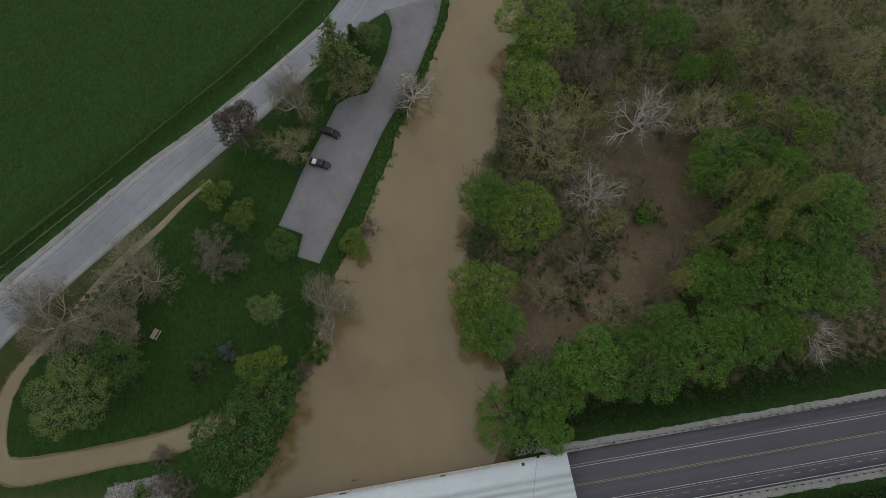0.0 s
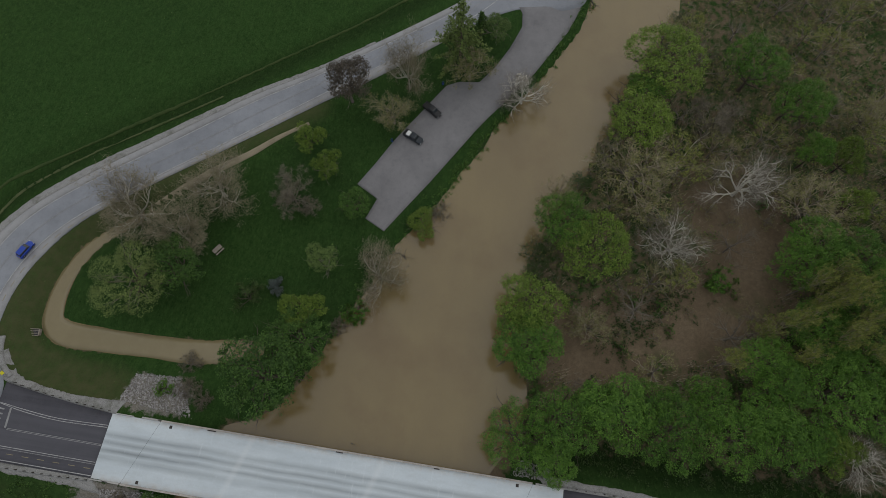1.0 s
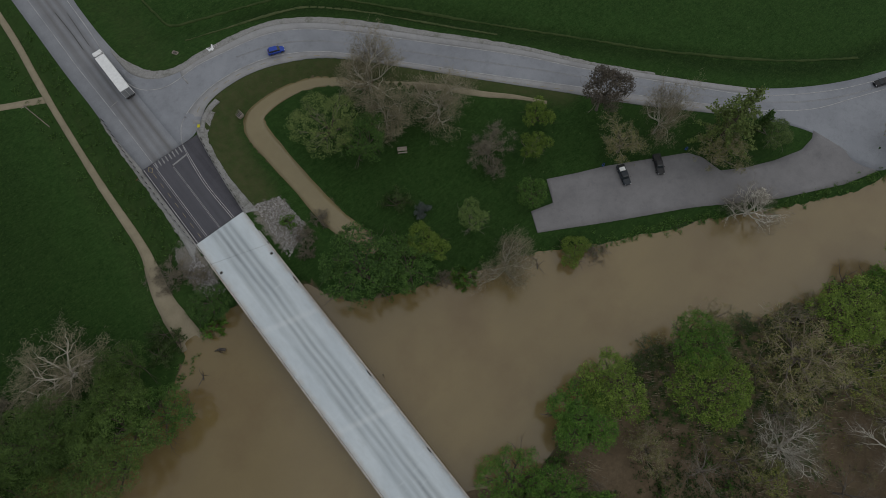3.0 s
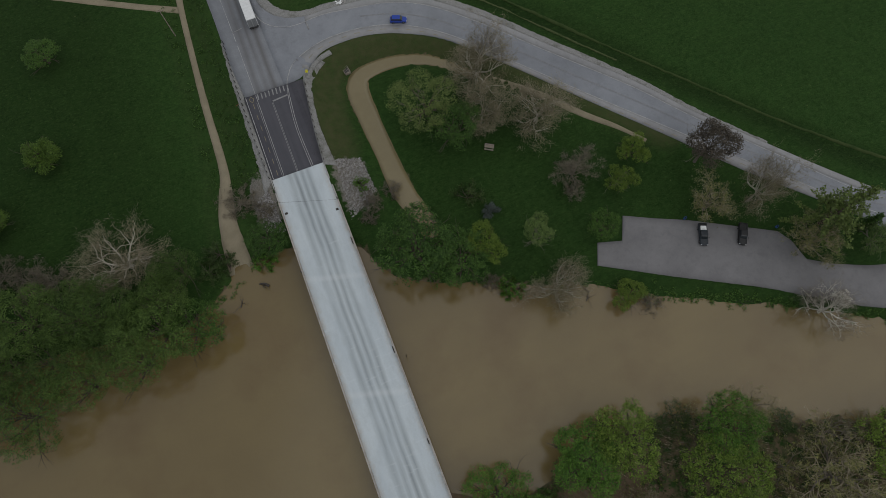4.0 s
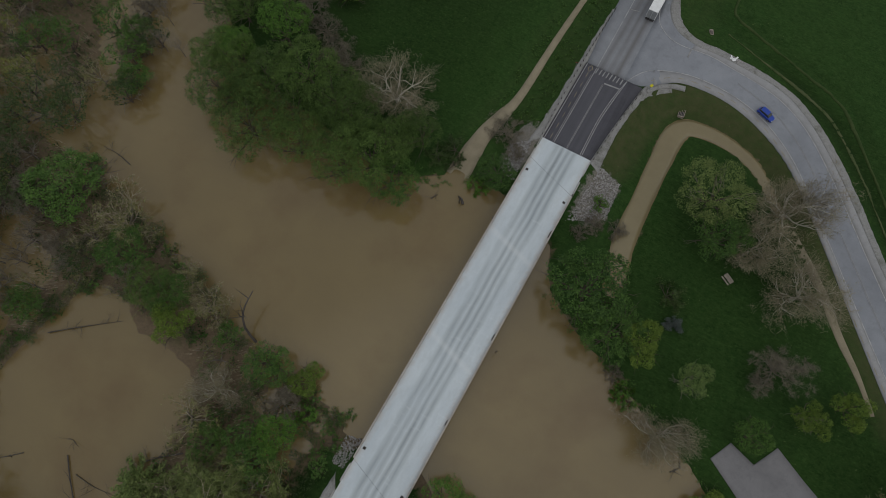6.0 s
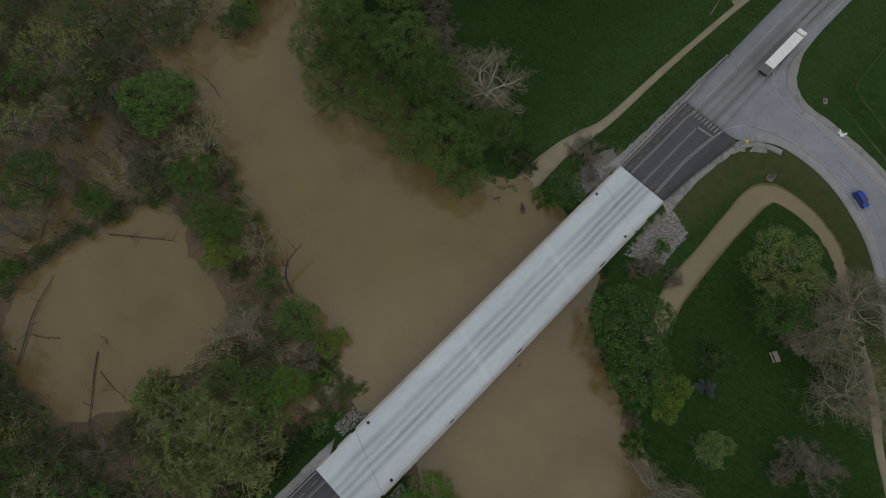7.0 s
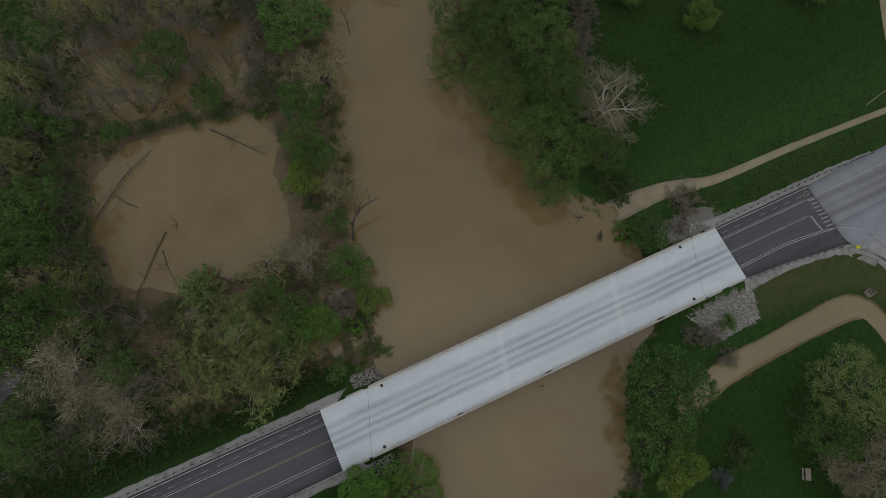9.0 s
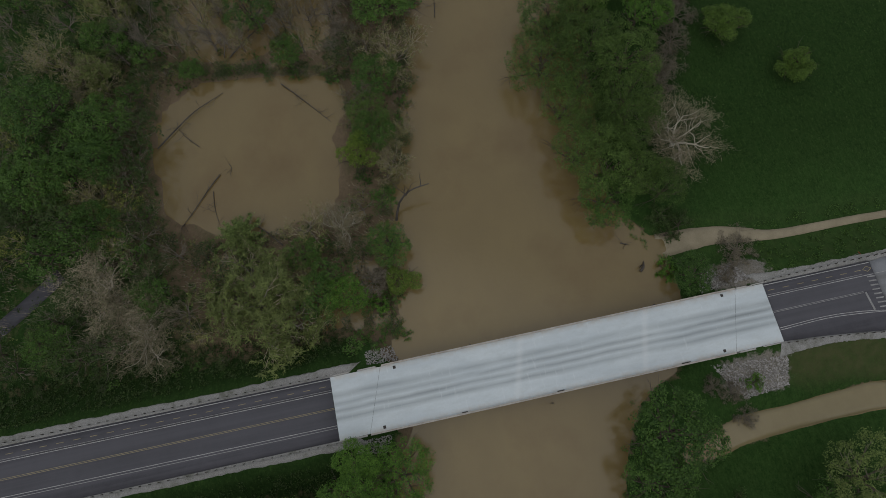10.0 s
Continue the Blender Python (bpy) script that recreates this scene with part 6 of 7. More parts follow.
riprap(quad_area((9.6, 47), (15.6, 46.4), (16.4, 36), (8.0, 31)), 1500, 0.19, "pale broken stones heaped beside the bridge end", 1)
riprap(quad_area((-8.2, 45), (-12.5, 43), (-12.0, 36), (-7.6, 34)), 850, 0.19, "pale broken stones on the bank under shrubs", 2)
riprap(quad_area((-7.6, -42), (-10.5, -42), (-11.0, -36), (-7.4, -35)), 520, 0.16, "pale broken stones at the water's edge", 3)
riprap(quad_area((7.6, -46), (9.8, -47), (11.0, -41), (7.5, -39)), 460, 0.16, "broken stones below the bridge end", 4)
riprap(lambda rng: np.array([106.6, -30.6]) + rng.normal(0, 0.9, 2) * np.array([1.1, 0.9]), 110, 0.42, "heap of white stones under a sycamore", 5, M_PALE_BARK)
riprap(lambda rng: np.array([27.2, 92.9]) + rng.normal(0, 0.6, 2) * np.array([1.7, 0.5]), 16, 0.45, "white broken rubble on the road shoulder", 6)


# ---------------------------------------------------------------- vehicles
M_TYRE = mottled("black_tyre_rubber", (0.018, 0.018, 0.018), (0.035, 0.035, 0.035), 3.0, 20.0, 0.85)
M_RIM = mottled("alloy_rim", (0.30, 0.30, 0.31), (0.45, 0.45, 0.46), 3.0, 20.0, 0.35, 0.5, 0.8, 0.0)
M_GLASS = Nodes("dark_window_glass").done((0.02, 0.025, 0.03), 0.06, 0.6)
M_HEAD = Nodes("clear_headlight").done((0.6, 0.62, 0.65), 0.1, 0.6)
M_TAIL = Nodes("red_tail_light").done((0.30, 0.015, 0.015), 0.2, 0.5)


def paint(name, colour, dirt=0.08):
    n = Nodes(name)
    col = n.mix(n.math('MULTIPLY', n.noise(1.4, 5.0), dirt), colour, (0.12, 0.11, 0.10))
    return n.done(col, 0.35, 0.3)


P_BLUE, P_BLACK, P_TEAL, P_WHITE = paint("bright_blue_car_paint", (0.015, 0.05, 0.32)), paint("black_car_paint", (0.007, 0.008, 0.011)), paint("dark_slate_car_paint", (0.012, 0.018, 0.026)), paint("white_trailer_panel", (0.72, 0.73, 0.74), 0.15)


def hull(stations, z_low):
    """A rounded body lofted over stations of (along, half width, top)."""
    bm = bmesh.new()
    rings = []
    for x, w, top in stations:
        e = min(0.12, 0.3 * (top - z_low))
        ring = [(-w * 0.94, z_low), (-w, z_low + e), (-w, top - e), (-w * 0.86, top), (w * 0.86, top), (w, top - e), (w, z_low + e), (w * 0.94, z_low)]
        rings.append([bm.verts.new((y, x, z)) for y, z in ring])
    for r, q in zip(rings[:-1], rings[1:]):
        for k in range(8):
            bm.faces.new((r[k], r[(k + 1) % 8], q[(k + 1) % 8], q[k]))
    bm.faces.new(rings[0][::-1])
    bm.faces.new(rings[-1])
    bmesh.ops.recalc_face_normals(bm, faces=bm.faces)
    return bm


def wheels(root, axles, track, r, width=0.22):
    for y in axles:
        for side in (-1, 1):
            bm = bmesh.new()
            bmesh.ops.create_cone(bm, cap_ends=True, segments=18, radius1=r, radius2=r, depth=width,
                                  matrix=Matrix.Translation((side * track, y, r)) @ Matrix.Rotation(math.pi / 2, 4, 'Y'))
            bmesh.ops.bevel(bm, geom=[e for e in bm.edges if len(e.link_faces) == 2 and e.calc_face_angle() > 1.0], offset=0.03, segments=2, affect='EDGES')
            tyre = part("wheel", bm, M_TYRE, root, "black tyre")
            bm = bmesh.new()
            bmesh.ops.create_cone(bm, cap_ends=True, segments=14, radius1=r * 0.6, radius2=r * 0.5, depth=width + 0.03,
                                  matrix=Matrix.Translation((side * track, y, r)) @ Matrix.Rotation(side * math.pi / 2, 4, 'Y'))
            part("rim", bm, M_RIM, tyre, "grey alloy rim")


def lights(root, y_front, y_back, w, z):
    for side in (-1, 1):
        part("headlight", box_bm(side * w - 0.17, side * w + 0.17, y_front - 0.10, y_front + 0.015, z - 0.07, z + 0.08, bevel=0.02), M_HEAD, root, "clear headlight")
        part("tail_light", box_bm(side * w - 0.10, side * w + 0.10, y_back - 0.015, y_back + 0.10, z, z + 0.25, bevel=0.02), M_TAIL, root, "red tail light")


def car(m, colour, label, length=4.6, tall=1.62, wagon=True):
    """A passenger car, nose towards +y of its own."""
    root = thing("car", m, label, "car")
    h = length / 2
    part("body", hull([(-h, 0.78, 0.78), (-h + 0.12, 0.86, 0.98), (-h + 0.9, 0.90, 1.02), (0.2, 0.91, 1.0), (h - 1.25, 0.89, 0.98), (h - 0.35, 0.84, 0.84), (h, 0.70, 0.66)], 0.28), colour, root, "painted car body")
    back = -h + (0.25 if wagon else 0.95)
    part("window_band", hull([(back, 0.70, 1.05), (back + 0.35, 0.74, tall - 0.10), (0.15, 0.75, tall - 0.05), (0.65, 0.74, tall - 0.14), (h - 1.15, 0.70, 1.02)], 0.95), M_GLASS, root, "dark tinted windows")
    part("roof", hull([(back + 0.28, 0.66, tall - 0.04), (back + 0.5, 0.70, tall), (0.1, 0.70, tall), (0.45, 0.66, tall - 0.05)], tall - 0.10), colour, root, "painted roof panel")
    for side in (-1, 1):
        part("mirror", box_bm(side * 0.98 - 0.09, side * 0.98 + 0.09, 0.75, 0.90, 0.98, 1.12, bevel=0.03), colour, root)
    wheels(root, (-h + 0.85, h - 0.85), 0.80, 0.33)
    lights(root, h - 0.03, -h + 0.02, 0.58, 0.66)
    return root


def pickup(m, colour, label, loaded):
    root = thing("pickup_truck", m, label, "pickup truck")
    h = 2.75
    part("body", hull([(-h, 0.92, 0.98), (-h + 0.15, 0.97, 1.02), (-0.55, 0.97, 1.04), (h - 1.5, 0.97, 1.10), (h - 0.4, 0.94, 1.02), (h, 0.80, 0.82)], 0.42), colour, root, "painted truck body")
    part("window_band", hull([(-0.75, 0.76, 1.15), (-0.6, 0.78, 1.72), (0.55, 0.78, 1.76), (0.9, 0.76, 1.66), (h - 1.45, 0.74, 1.12)], 1.0), M_GLASS, root, "dark cab windows")
    part("roof", hull([(-0.62, 0.72, 1.74), (-0.4, 0.76, 1.80), (0.5, 0.76, 1.80), (0.75, 0.70, 1.74)], 1.70), colour, root, "cab roof")
    part("bed", box_bm(-0.78, 0.78, -h + 0.12, -0.82, 1.02, 1.06), M_TYRE, root, "black bed liner")
    for side in (-1, 1):
        part("bed_rail", box_bm(side * 0.88 - 0.08, side * 0.88 + 0.08, -h + 0.05, -0.8, 1.02, 1.22, bevel=0.03), colour, root)
    part("tailgate", box_bm(-0.80, 0.80, -h, -h + 0.09, 1.0, 1.22, bevel=0.02), colour, root)
    if loaded:
        part("load", box_bm(-0.70, 0.68, -1.95, -0.90, 1.06, 1.44, bevel=0.08), P_WHITE, root, "pale covered load")
    for side in (-1, 1):
        part("mirror", box_bm(side * 1.08 - 0.11, side * 1.08 + 0.11, 0.95, 1.12, 1.12, 1.32, bevel=0.03), M_TYRE, root)
    wheels(root, (-h + 1.1, h - 0.95), 0.86, 0.40, 0.26)
    lights(root, h - 0.02, -h + 0.01, 0.68, 0.78)
    return root


def on_ground(x, y, towards, lift=0.17):
    """A pose on the paving with +y of the thing turned to a heading (dx, dy)."""
    return Matrix.Translation((x, y, height(x, y) + lift)) @ Matrix.Rotation(math.atan2(-towards[0], towards[1]), 4, 'Z')


pickup(on_ground(84.4, -4.7, (-0.42, -0.91)), P_TEAL, "dark slate pickup truck with a pale load, parked nose out", True)
pickup(on_ground(93.2, -8.2, (-0.55, -0.84)), P_BLACK, "black pickup truck with a covered bed, parked at the grass", False)
car(on_ground(39.3, 81.2, (0.93, -0.36), 0.15), P_BLUE, "bright blue hatchback on the curving road", 4.5)
car(on_ground(155.5, -29.5, (-0.92, 0.38), 0.15), P_BLACK, "dark sedan on the grey road", 4.7, 1.48, False)


# ---------------------------------------------------------------- park furniture and signs
def picnic_table(m):
    root = thing("picnic_table", m, "weathered wooden picnic table on the grass", "table")
    for k in range(5):
        part("tabletop_board", box_bm(-1.2, 1.2, -0.40 + k * 0.162, -0.40 + k * 0.162 + 0.15, 0.72, 0.76, bevel=0.006), M_GREY_WOOD, root)
    for side in (-1, 1):
        for k in range(2):
            y = side * 0.75 - 0.15 + k * 0.155
            part("seat_board", box_bm(-1.2, 1.2, y, y + 0.145, 0.42, 0.46, bevel=0.006), M_GREY_WOOD, root)
    for x in (-0.85, 0.85):
        for side in (-1, 1):
            part("leg", rod(bmesh.new(), (x, side * 0.72, -0.05), (x, side * 0.22, 0.72), 0.05, sides=6), M_GREY_WOOD, root)
        part("crossbar", box_bm(x - 0.02, x + 0.02, -0.9, 0.9, 0.36, 0.42), M_GREY_WOOD, root)
    return root


picnic_table(Matrix.Translation((46.9, 36.6, height(46.9, 36.6))) @ Matrix.Rotation(radians(-32), 4, 'Z'))
M_BLUE_DRUM = mottled("faded_blue_drum", (0.02, 0.06, 0.20), (0.04, 0.11, 0.30), 1.5, 8.0, 0.5)


def litter_drum(x, y):
    root = thing("litter_drum", Matrix.Translation((x, y, height(x, y) - 0.02)), "blue steel litter drum on the grass by the lot", "litter bin", "litter drums of the park")
    bm = bmesh.new()
    prof = ((0.0, 0.30), (0.05, 0.31), (0.30, 0.30), (0.32, 0.315), (0.34, 0.30), (0.60, 0.30), (0.62, 0.315), (0.64, 0.30), (0.88, 0.30), (0.90, 0.315), (0.90, 0.28), (0.35, 0.27))
    rings = [[bm.verts.new((r * math.cos(a), r * math.sin(a), z)) for a in (2 * math.pi * k / 16 for k in range(16))] for z, r in prof]
    for p, q in zip(rings[:-1], rings[1:]):
        for k in range(16):
            bm.faces.new((p[k], p[(k + 1) % 16], q[(k + 1) % 16], q[k]))
    bm.faces.new(rings[0][::-1])
    bm.faces.new(rings[-1])
    part("drum", bm, M_BLUE_DRUM, root, "faded blue drum")
    bm = bmesh.new()
    bmesh.ops.create_icosphere(bm, subdivisions=2, radius=0.26, matrix=Matrix.Translation((0, 0, 0.62)) @ Matrix.Diagonal((1, 1, 0.6, 1)))
    part("bin_bag", bm, M_TYRE, root, "black bin bag")
    return root


litter_drum(82.9, 0.7)
litter_drum(102.4, -9.6)
M_YELLOW = mottled("yellow_sign_sheet", (0.55, 0.50, 0.02), (0.70, 0.64, 0.04), 2.0, 9.0, 0.5)
M_RED = mottled("red_sign_sheet", (0.35, 0.03, 0.02), (0.48, 0.05, 0.03), 2.0, 9.0, 0.5)


def road_sign(x, y, turn, material, side, label, tilt=25):
    root = thing("road_sign", Matrix.Translation((x, y, height(x, y))) @ Matrix.Rotation(radians(turn), 4, 'Z'), label, "sign")
    part("post", box_bm(-0.04, 0.04, -0.03, 0.03, -0.1, 2.3, bevel=0.01), M_STEEL, root, "steel sign post")
    m = Matrix.Translation((0, -0.06, 2.1)) @ Matrix.Rotation(radians(-tilt), 4, 'X') @ Matrix.Rotation(radians(45), 4, 'Y')
    part("sign_plate", box_bm(-side / 2, side / 2, -0.012, 0.012, -side / 2, side / 2, bevel=0.005, m=m), material, root, "bright diamond plate")
    return root


road_sign(10.9, 73.4, 20, M_YELLOW, 0.76, "yellow diamond warning sign at the end of the guard rail")
road_sign(-8.4, 69.6, 200, M_RED, 0.6, "small red marker sign beside the guard rail")
gutter = ribbon("gutter", even(glide([(10.2, 72.6), (12.0, 75.9), (15.2, 77.9), (18.6, 78.9)], 1.0), 24), even(glide([(11.0, 72.3), (12.9, 75.2), (15.8, 76.9), (19.0, 77.6)], 1.0), 24), M_GRAVEL, 0.34, 4, None, 0.5)
tagged(gutter, "pale concrete gutter apron at the road corner", "gutter", kind="structure")


def grate_inlet(x, y, turn, length=3.0, width=1.5, label="concrete drain inlet with black openings between bars"):
    z = max(height(x, y), 0.15)
    root = thing("drain_inlet", Matrix.Translation((x, y, z)) @ Matrix.Rotation(radians(turn), 4, 'Z'), label, "drain")
    for side in (-1, 1):
        part("kerb", box_bm(side * width / 2 - 0.06, side * width / 2 + 0.06, -length / 2, length / 2, -0.6, 0.28, bevel=0.02), M_GREY_WOOD, root, "weathered side frame")
        part("kerb", box_bm(-width / 2 + 0.1, width / 2 - 0.1, side * length / 2 - 0.10, side * length / 2 + 0.1, -0.6, 0.26, bevel=0.02), M_GREY_WOOD, root, "weathered end frame")
    for k in (1, 2, 3):
        u = -width / 2 + width * k / 4
        part("bar", box_bm(u - 0.035, u + 0.035, -length / 2 + 0.1, length / 2 - 0.1, 0.22, 0.30, bevel=0.01), M_GREY_WOOD, root, "pale bar")
    # solid black block stands in for the shade inside the openings
    part("pit", box_bm(-width / 2 + 0.1, width / 2 - 0.1, -length / 2 + 0.1, length / 2 - 0.1, -0.55, 0.05), M_SEAL, root, "black block for the dark of the openings")
    return root


grate_inlet(20.9, 73.0, 8, 2.6, 1.5)
grate_inlet(18.2, 98.6, 28, 1.5, 0.9, "small drain inlet in the grass ditch")


# ---------------------------------------------------------------- poles and wires
def utility_pole(x, y, h):
    z = height(x, y)
    root = thing("utility_pole", Matrix.Translation((x, y, z)), "slim weathered wooden utility pole beside the footpath", "utility pole")
    part("pole", rod(bmesh.new(), (0, 0, -0.5), (0, 0, h), 0.16, 0.11, 10), M_GREY_WOOD, root, "grey wooden pole")
    part("crossarm", box_bm(-0.9, 0.9, -0.05, 0.05, h - 0.7, h - 0.58, bevel=0.01), M_GREY_WOOD, root)
    for x0 in (-0.8, 0.0, 0.8):
        part("insulator", rod(bmesh.new(), (x0, 0, h - 0.58), (x0, 0, h - 0.40), 0.05, 0.04, 8), M_STEEL, root)
    return root


utility_pole(-18.8, 101.0, 10.0)


def semi_truck(m):
    root = thing("semi_truck", m, "white box trailer with its tractor unit on the grey road", "truck")
    trailer = part("trailer", box_bm(-1.29, 1.29, -8.6, 4.6, 1.15, 4.05, bevel=0.06), P_WHITE, root, "white box trailer")
    for y in np.arange(-8.0, 4.3, 1.2):
        part("roof_bow", box_bm(-1.24, 1.24, y, y + 0.05, 4.048, 4.07), P_WHITE, trailer)
    for side in (-1, 1):
        part("rear_door", box_bm(side * 0.63 - 0.58, side * 0.63 + 0.58, -8.65, -8.59, 1.25, 3.9, bevel=0.02), M_STEEL, trailer, "grey rear door")
        part("side_rail", box_bm(side * 1.2 - 0.06, side * 1.2 + 0.06, -8.5, 4.4, 1.0, 1.16), M_STEEL, trailer)
    part("bumper", box_bm(-1.1, 1.1, -8.62, -8.5, 0.5, 0.65, bevel=0.02), M_RUST, trailer)
    part("chassis", box_bm(-0.45, 0.45, -8.2, 8.6, 0.75, 1.0, bevel=0.02), M_RUST, root)
    cab = part("cab", hull([(5.5, 1.18, 3.6), (5.8, 1.22, 3.75), (6.9, 1.22, 3.6), (7.3, 1.2, 2.9), (7.6, 1.18, 1.9), (8.9, 1.05, 1.7), (9.1, 0.95, 1.2)], 0.6), P_WHITE, root, "white tractor cab")
    part("windscreen", box_bm(-1.0, 1.0, 7.14, 7.34, 2.1, 2.85, bevel=0.03), M_GLASS, cab, "dark windscreen")
    for side in (-1, 1):
        part("fuel_tank", rod(bmesh.new(), (side * 0.95, 4.9, 0.75), (side * 0.95, 6.4, 0.75), 0.32, sides=14), M_STEEL, root)
        part("exhaust_stack", rod(bmesh.new(), (side * 1.1, 5.35, 1.0), (side * 1.1, 5.35, 3.9), 0.08, sides=10), M_STEEL, root)
    wheels(root, (-7.6, -6.3, 3.3, 4.5, 8.2), 1.02, 0.5, 0.42)
    return root


semi_truck(on_ground(2.2, 101.5, (0.0, 1.0), 0.15))


def scrap_boards(x, y):
    """White boards thrown down on the shoulder."""
    root = thing("scrap_boards", Matrix.Translation((x, y, height(x, y) + 0.16)), "white painted scrap boards dumped on the gravel", "rubbish")
    for k, (dx, dy, turn, l, w) in enumerate(((0, 0, 15, 1.9, 0.5), (0.6, 0.5, 70, 1.3, 0.4), (-0.7, 0.3, 120, 1.1, 0.35), (0.2, -0.5, 40, 0.9, 0.6))):
        ob = part("board", box_bm(-l / 2, l / 2, -w / 2, w / 2, 0.06 * k, 0.06 * k + 0.05, bevel=0.01), P_WHITE, root)
        ob.rotation_euler[2] = radians(turn)
        ob.location = (dx, dy, 0)
    return root


scrap_boards(26.3, 93.2)

# ---------------------------------------------------------------- driftwood and dead trees
def drift_log(points, r0, branches, label, seed, name="drift_log"):
    """A fallen trunk along the points, with broken side limbs."""
    w = Wood(seed)
    pts = glide([(p[0], p[1], p[2]) for p in points], 1.2)
    w.limb(pts, np.linspace(r0, r0 * 0.35, len(pts)), 7, 0)
    for k in range(branches):
        at = Wood.along(pts, w.rng.uniform(0.25, 0.95))
        d = w.rng.normal(0, 1, 3)
        d[2] = abs(d[2]) * 0.6
        w.grow(at, d, w.rng.uniform(1.2, 3.2), r0 * 0.35, 1, [None, (3, 0.6, 40, 3, 4, 0, 0.0), (0, 0, 0, 2, 3, 0, 0.0)])
    v, f, _ = w.arrays()
    root = tagged(new(name), label, "log")
    ob = new("trunk", fast_mesh("trunk", v, f, [M_TAN_BARK if "grey" in label else M_DEAD]))
    ob.parent = root
    return root


drift_log([(-59.9, -68.9, 0.3), (-56.3, -72.2, 0.3), (-50.5, -77.0, 0.3), (-45.8, -81.6, 0.1)], 0.14, 9, "dark drift log floating in the pond", 1)
drift_log([(-55.8, -71.0, 0.2), (-51, -71.0, 0.15), (-46.9, -70.3, 0.0)], 0.10, 7, "thin dark drift log in the pond", 2)
drift_log([(-69.8, -83.1, 0.4), (-73.6, -78.7, 0.5), (-78.0, -73.4, 0.5), (-82.0, -66.0, 0.2)], 0.16, 13, "broken branching trunk fallen into the pond", 3)
drift_log([(-81.4, -51.2, 0.4), (-76.5, -47.0, 0.3), (-68.5, -40.6, 0.0)], 0.14, 9, "long fallen trunk across the pond corner", 4)
drift_log([(-38.5, -56.2, 1.5), (-42, -59, 0.8), (-45.6, -62.4, 0.0)], 0.17, 9, "dark dead trunk leaning into the pond", 5)
drift_log([(-68.4, -73.2, 0.05), (-71.5, -76, 0.2), (-74.6, -78.0, 0.3)], 0.10, 6, "dark drift branch at the pond edge", 6)
drift_log([(-62.2, -66.5, 0.1), (-61, -66.0, 0.2), (-59.5, -66.6, 0.0)], 0.07, 5, "short drift stick in the pond", 7)
drift_log([(-39.5, -29.5, -0.2), (-42.5, -28, 3.0), (-44.0, -25, 5.5), (-44.5, -20.5, 6.2)], 0.32, 7, "dead dark tree leaning over the river", 8, "dead_tree")
drift_log([(-92.9, -9.0, 0.1), (-97.5, -8.2, 0.3), (-101.8, -8.3, 0.3)], 0.11, 7, "forked drift branch in the river", 9)
drift_log([(143, -44.5, 0.4), (139.5, -46.5, 1.2), (136.5, -48.2, 0.2)], 0.30, 5, "dark fallen tree at the flooded bank", 10)
drift_log([(90, -74, 0.2), (94, -76.5, 2.5), (97.5, -80.5, 4.5), (101.5, -83, 7.0)], 0.17, 14, "grey dead tree leaning among the trees", 11, "dead_tree")
drift_log([(-92, -63, 0.3), (-96.5, -58, 0.6), (-101, -52, 0.4)], 0.18, 9, "fallen trunk in the flooded wood", 12)
drift_log([(-104, -76, 0.3), (-101, -70, 0.6), (-99, -64, 0.3)], 0.16, 9, "fallen trunk in the flooded wood", 13)
drift_log([(8.4, -4.4, -1.0), (8.5, -4.5, 1.5), (8.7, -4.8, 3.2)], 0.09, 1, "thin dead stick standing in the river by the bridge", 14, "dead_stick")
drift_log([(-15.5, 23.0, 0.1), (-16.4, 24.0, 0.35), (-17.6, 24.4, 0.1)], 0.35, 2, "dark drift pile against the bank", 15)
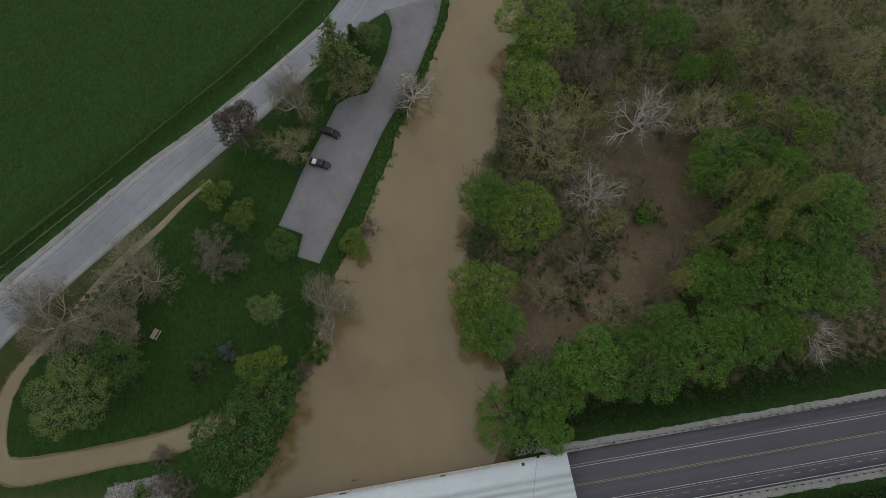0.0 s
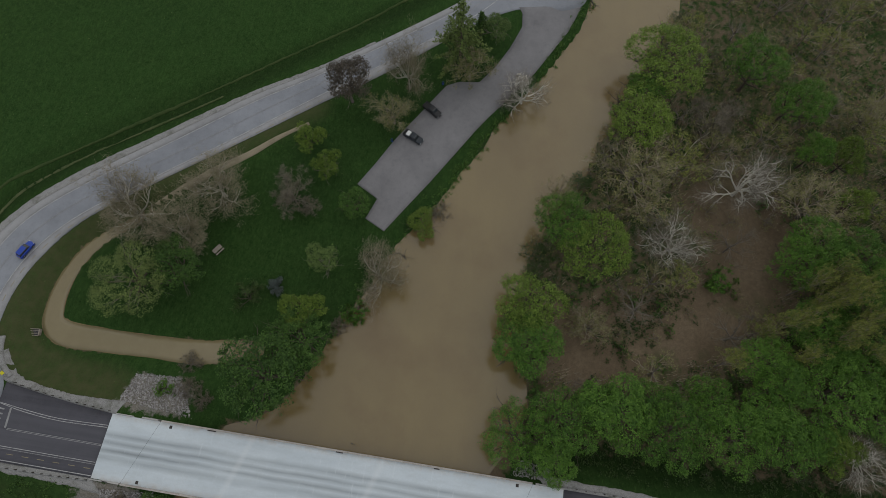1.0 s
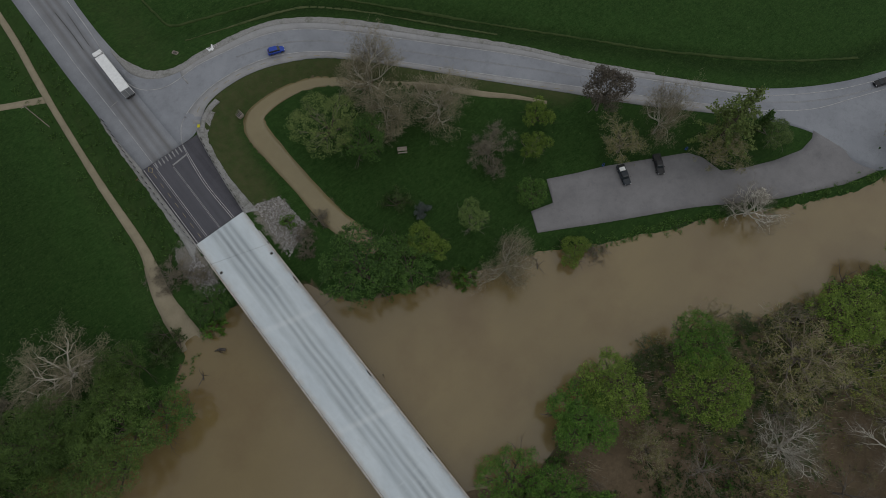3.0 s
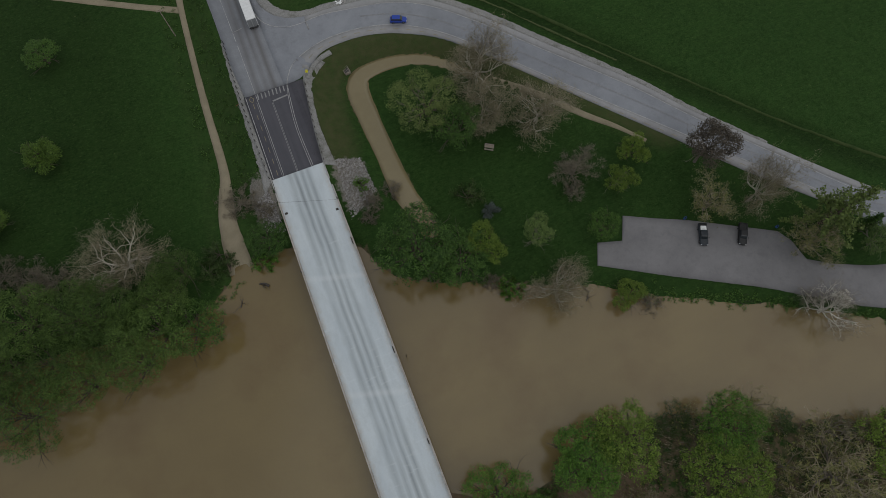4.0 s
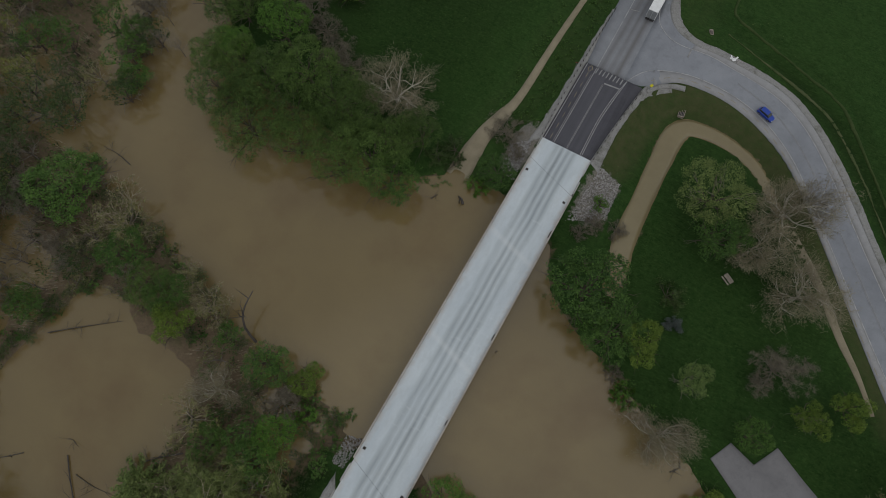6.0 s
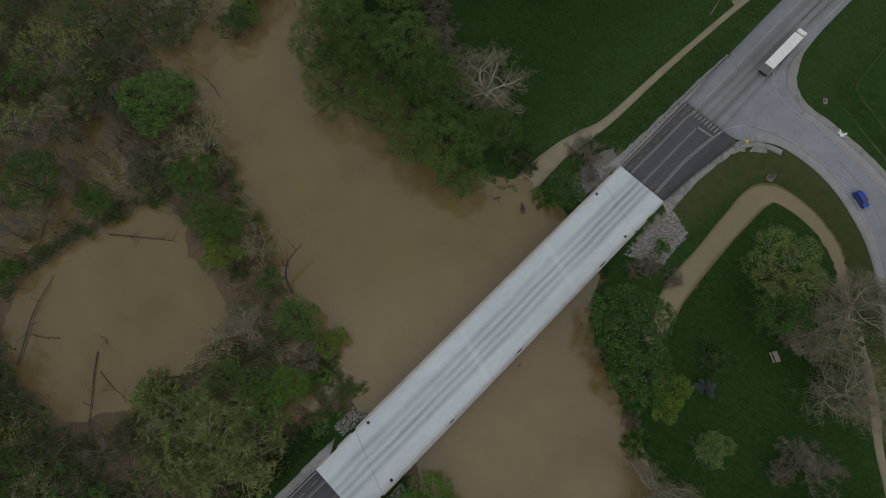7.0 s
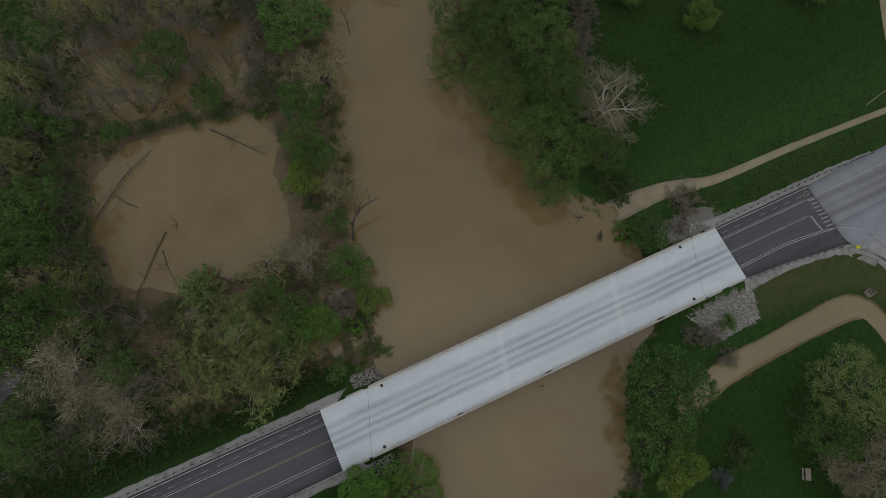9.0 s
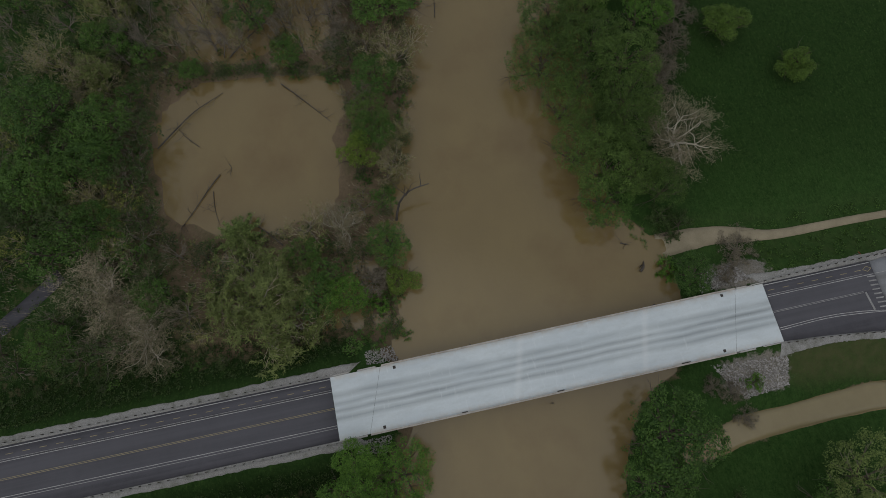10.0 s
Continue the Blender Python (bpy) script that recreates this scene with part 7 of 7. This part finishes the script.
for k, (x, y, a) in enumerate(((84.1, -21.9, 0.3), (89.3, -24.4, 1.2), (94.2, -26.6, 0.5), (52, -8.5, 0.9), (53.5, -6.8, 2.0), (-29.5, 18.0, 0.4), (-23, 20.5, 1.1))):
    drift_log([(x, y, 0.05), (x + math.cos(a), y + math.sin(a), 0.12), (x + 2 * math.cos(a), y + 2 * math.sin(a), 0.05)], 0.14, 3, "dark drift branch at the water's edge", 30 + k)


# ---------------------------------------------------------------- low weeds in the flooded clearing and along the bank
def weeds(places, label, seed, leaf):
    rng = np.random.default_rng(seed)
    p = np.array(places)
    z = np.maximum(land(p[:, 0], p[:, 1])[0], 0.0) + 0.12
    v, f = leaves(rng, np.concatenate([p, z[:, None]], 1), 20, 0.32, 0.19, 0.8)
    v[:, 2] = np.maximum(v[:, 2], 0.01)
    return tagged(new("weeds", fast_mesh("weeds", v, f, [leaf])), label, "weeds", kind="stuff")


rng = np.random.default_rng(5)
spots = []
for (x, y), n, sx, sy in (((45, -62), 170, 4.5, 4.5), ((52, -72), 90, 3.0, 3.5), ((39, -59), 30, 2.5, 3), ((60, -74), 20, 3, 3)):
    spots += [(x + rng.normal(0, sx), y + rng.normal(0, sy)) for _ in range(n)]
weeds(spots, "dark green weeds standing in flood water", 51, L_SHADE)
spots = []
for (x0, y0), (x1, y1), n in (((61, -9.5), (104, -31.5), 150), ((104, -33.4), (140, -48.2), 70), ((12.5, 14), (60, -8), 70), ((-29, 24), (-14, 30.5), 20)):
    for t in rng.uniform(0, 1, n):
        spots.append((x0 + (x1 - x0) * t + rng.normal(0, 0.9), y0 + (y1 - y0) * t + rng.normal(0, 0.9)))
weeds(spots, "ragged weeds along the flooded bank", 52, L_DARK)
spots = []
for side, n in ((-1, 900), (1, 500)):
    for t in rng.uniform(0, 1, n):
        spots.append((side * (10.2 + 9.0 * rng.uniform(0, 1) ** 0.8), -47 - 85 * t))
weeds(spots, "rough dark grass and weeds on the road verge", 53, L_SHADE)
spots = [(rng.uniform(-21, -8.6), rng.uniform(50, 130)) for _ in range(420)]
spots = [p for p in spots if abs(p[0] + np.interp(p[1], [50, 57, 77, 101, 130], [18.4, 17.2, 16.8, 15.7, 13.6])) > 1.6]
weeds(spots, "tufts of green grass between footpath and road", 54, L_DARK)
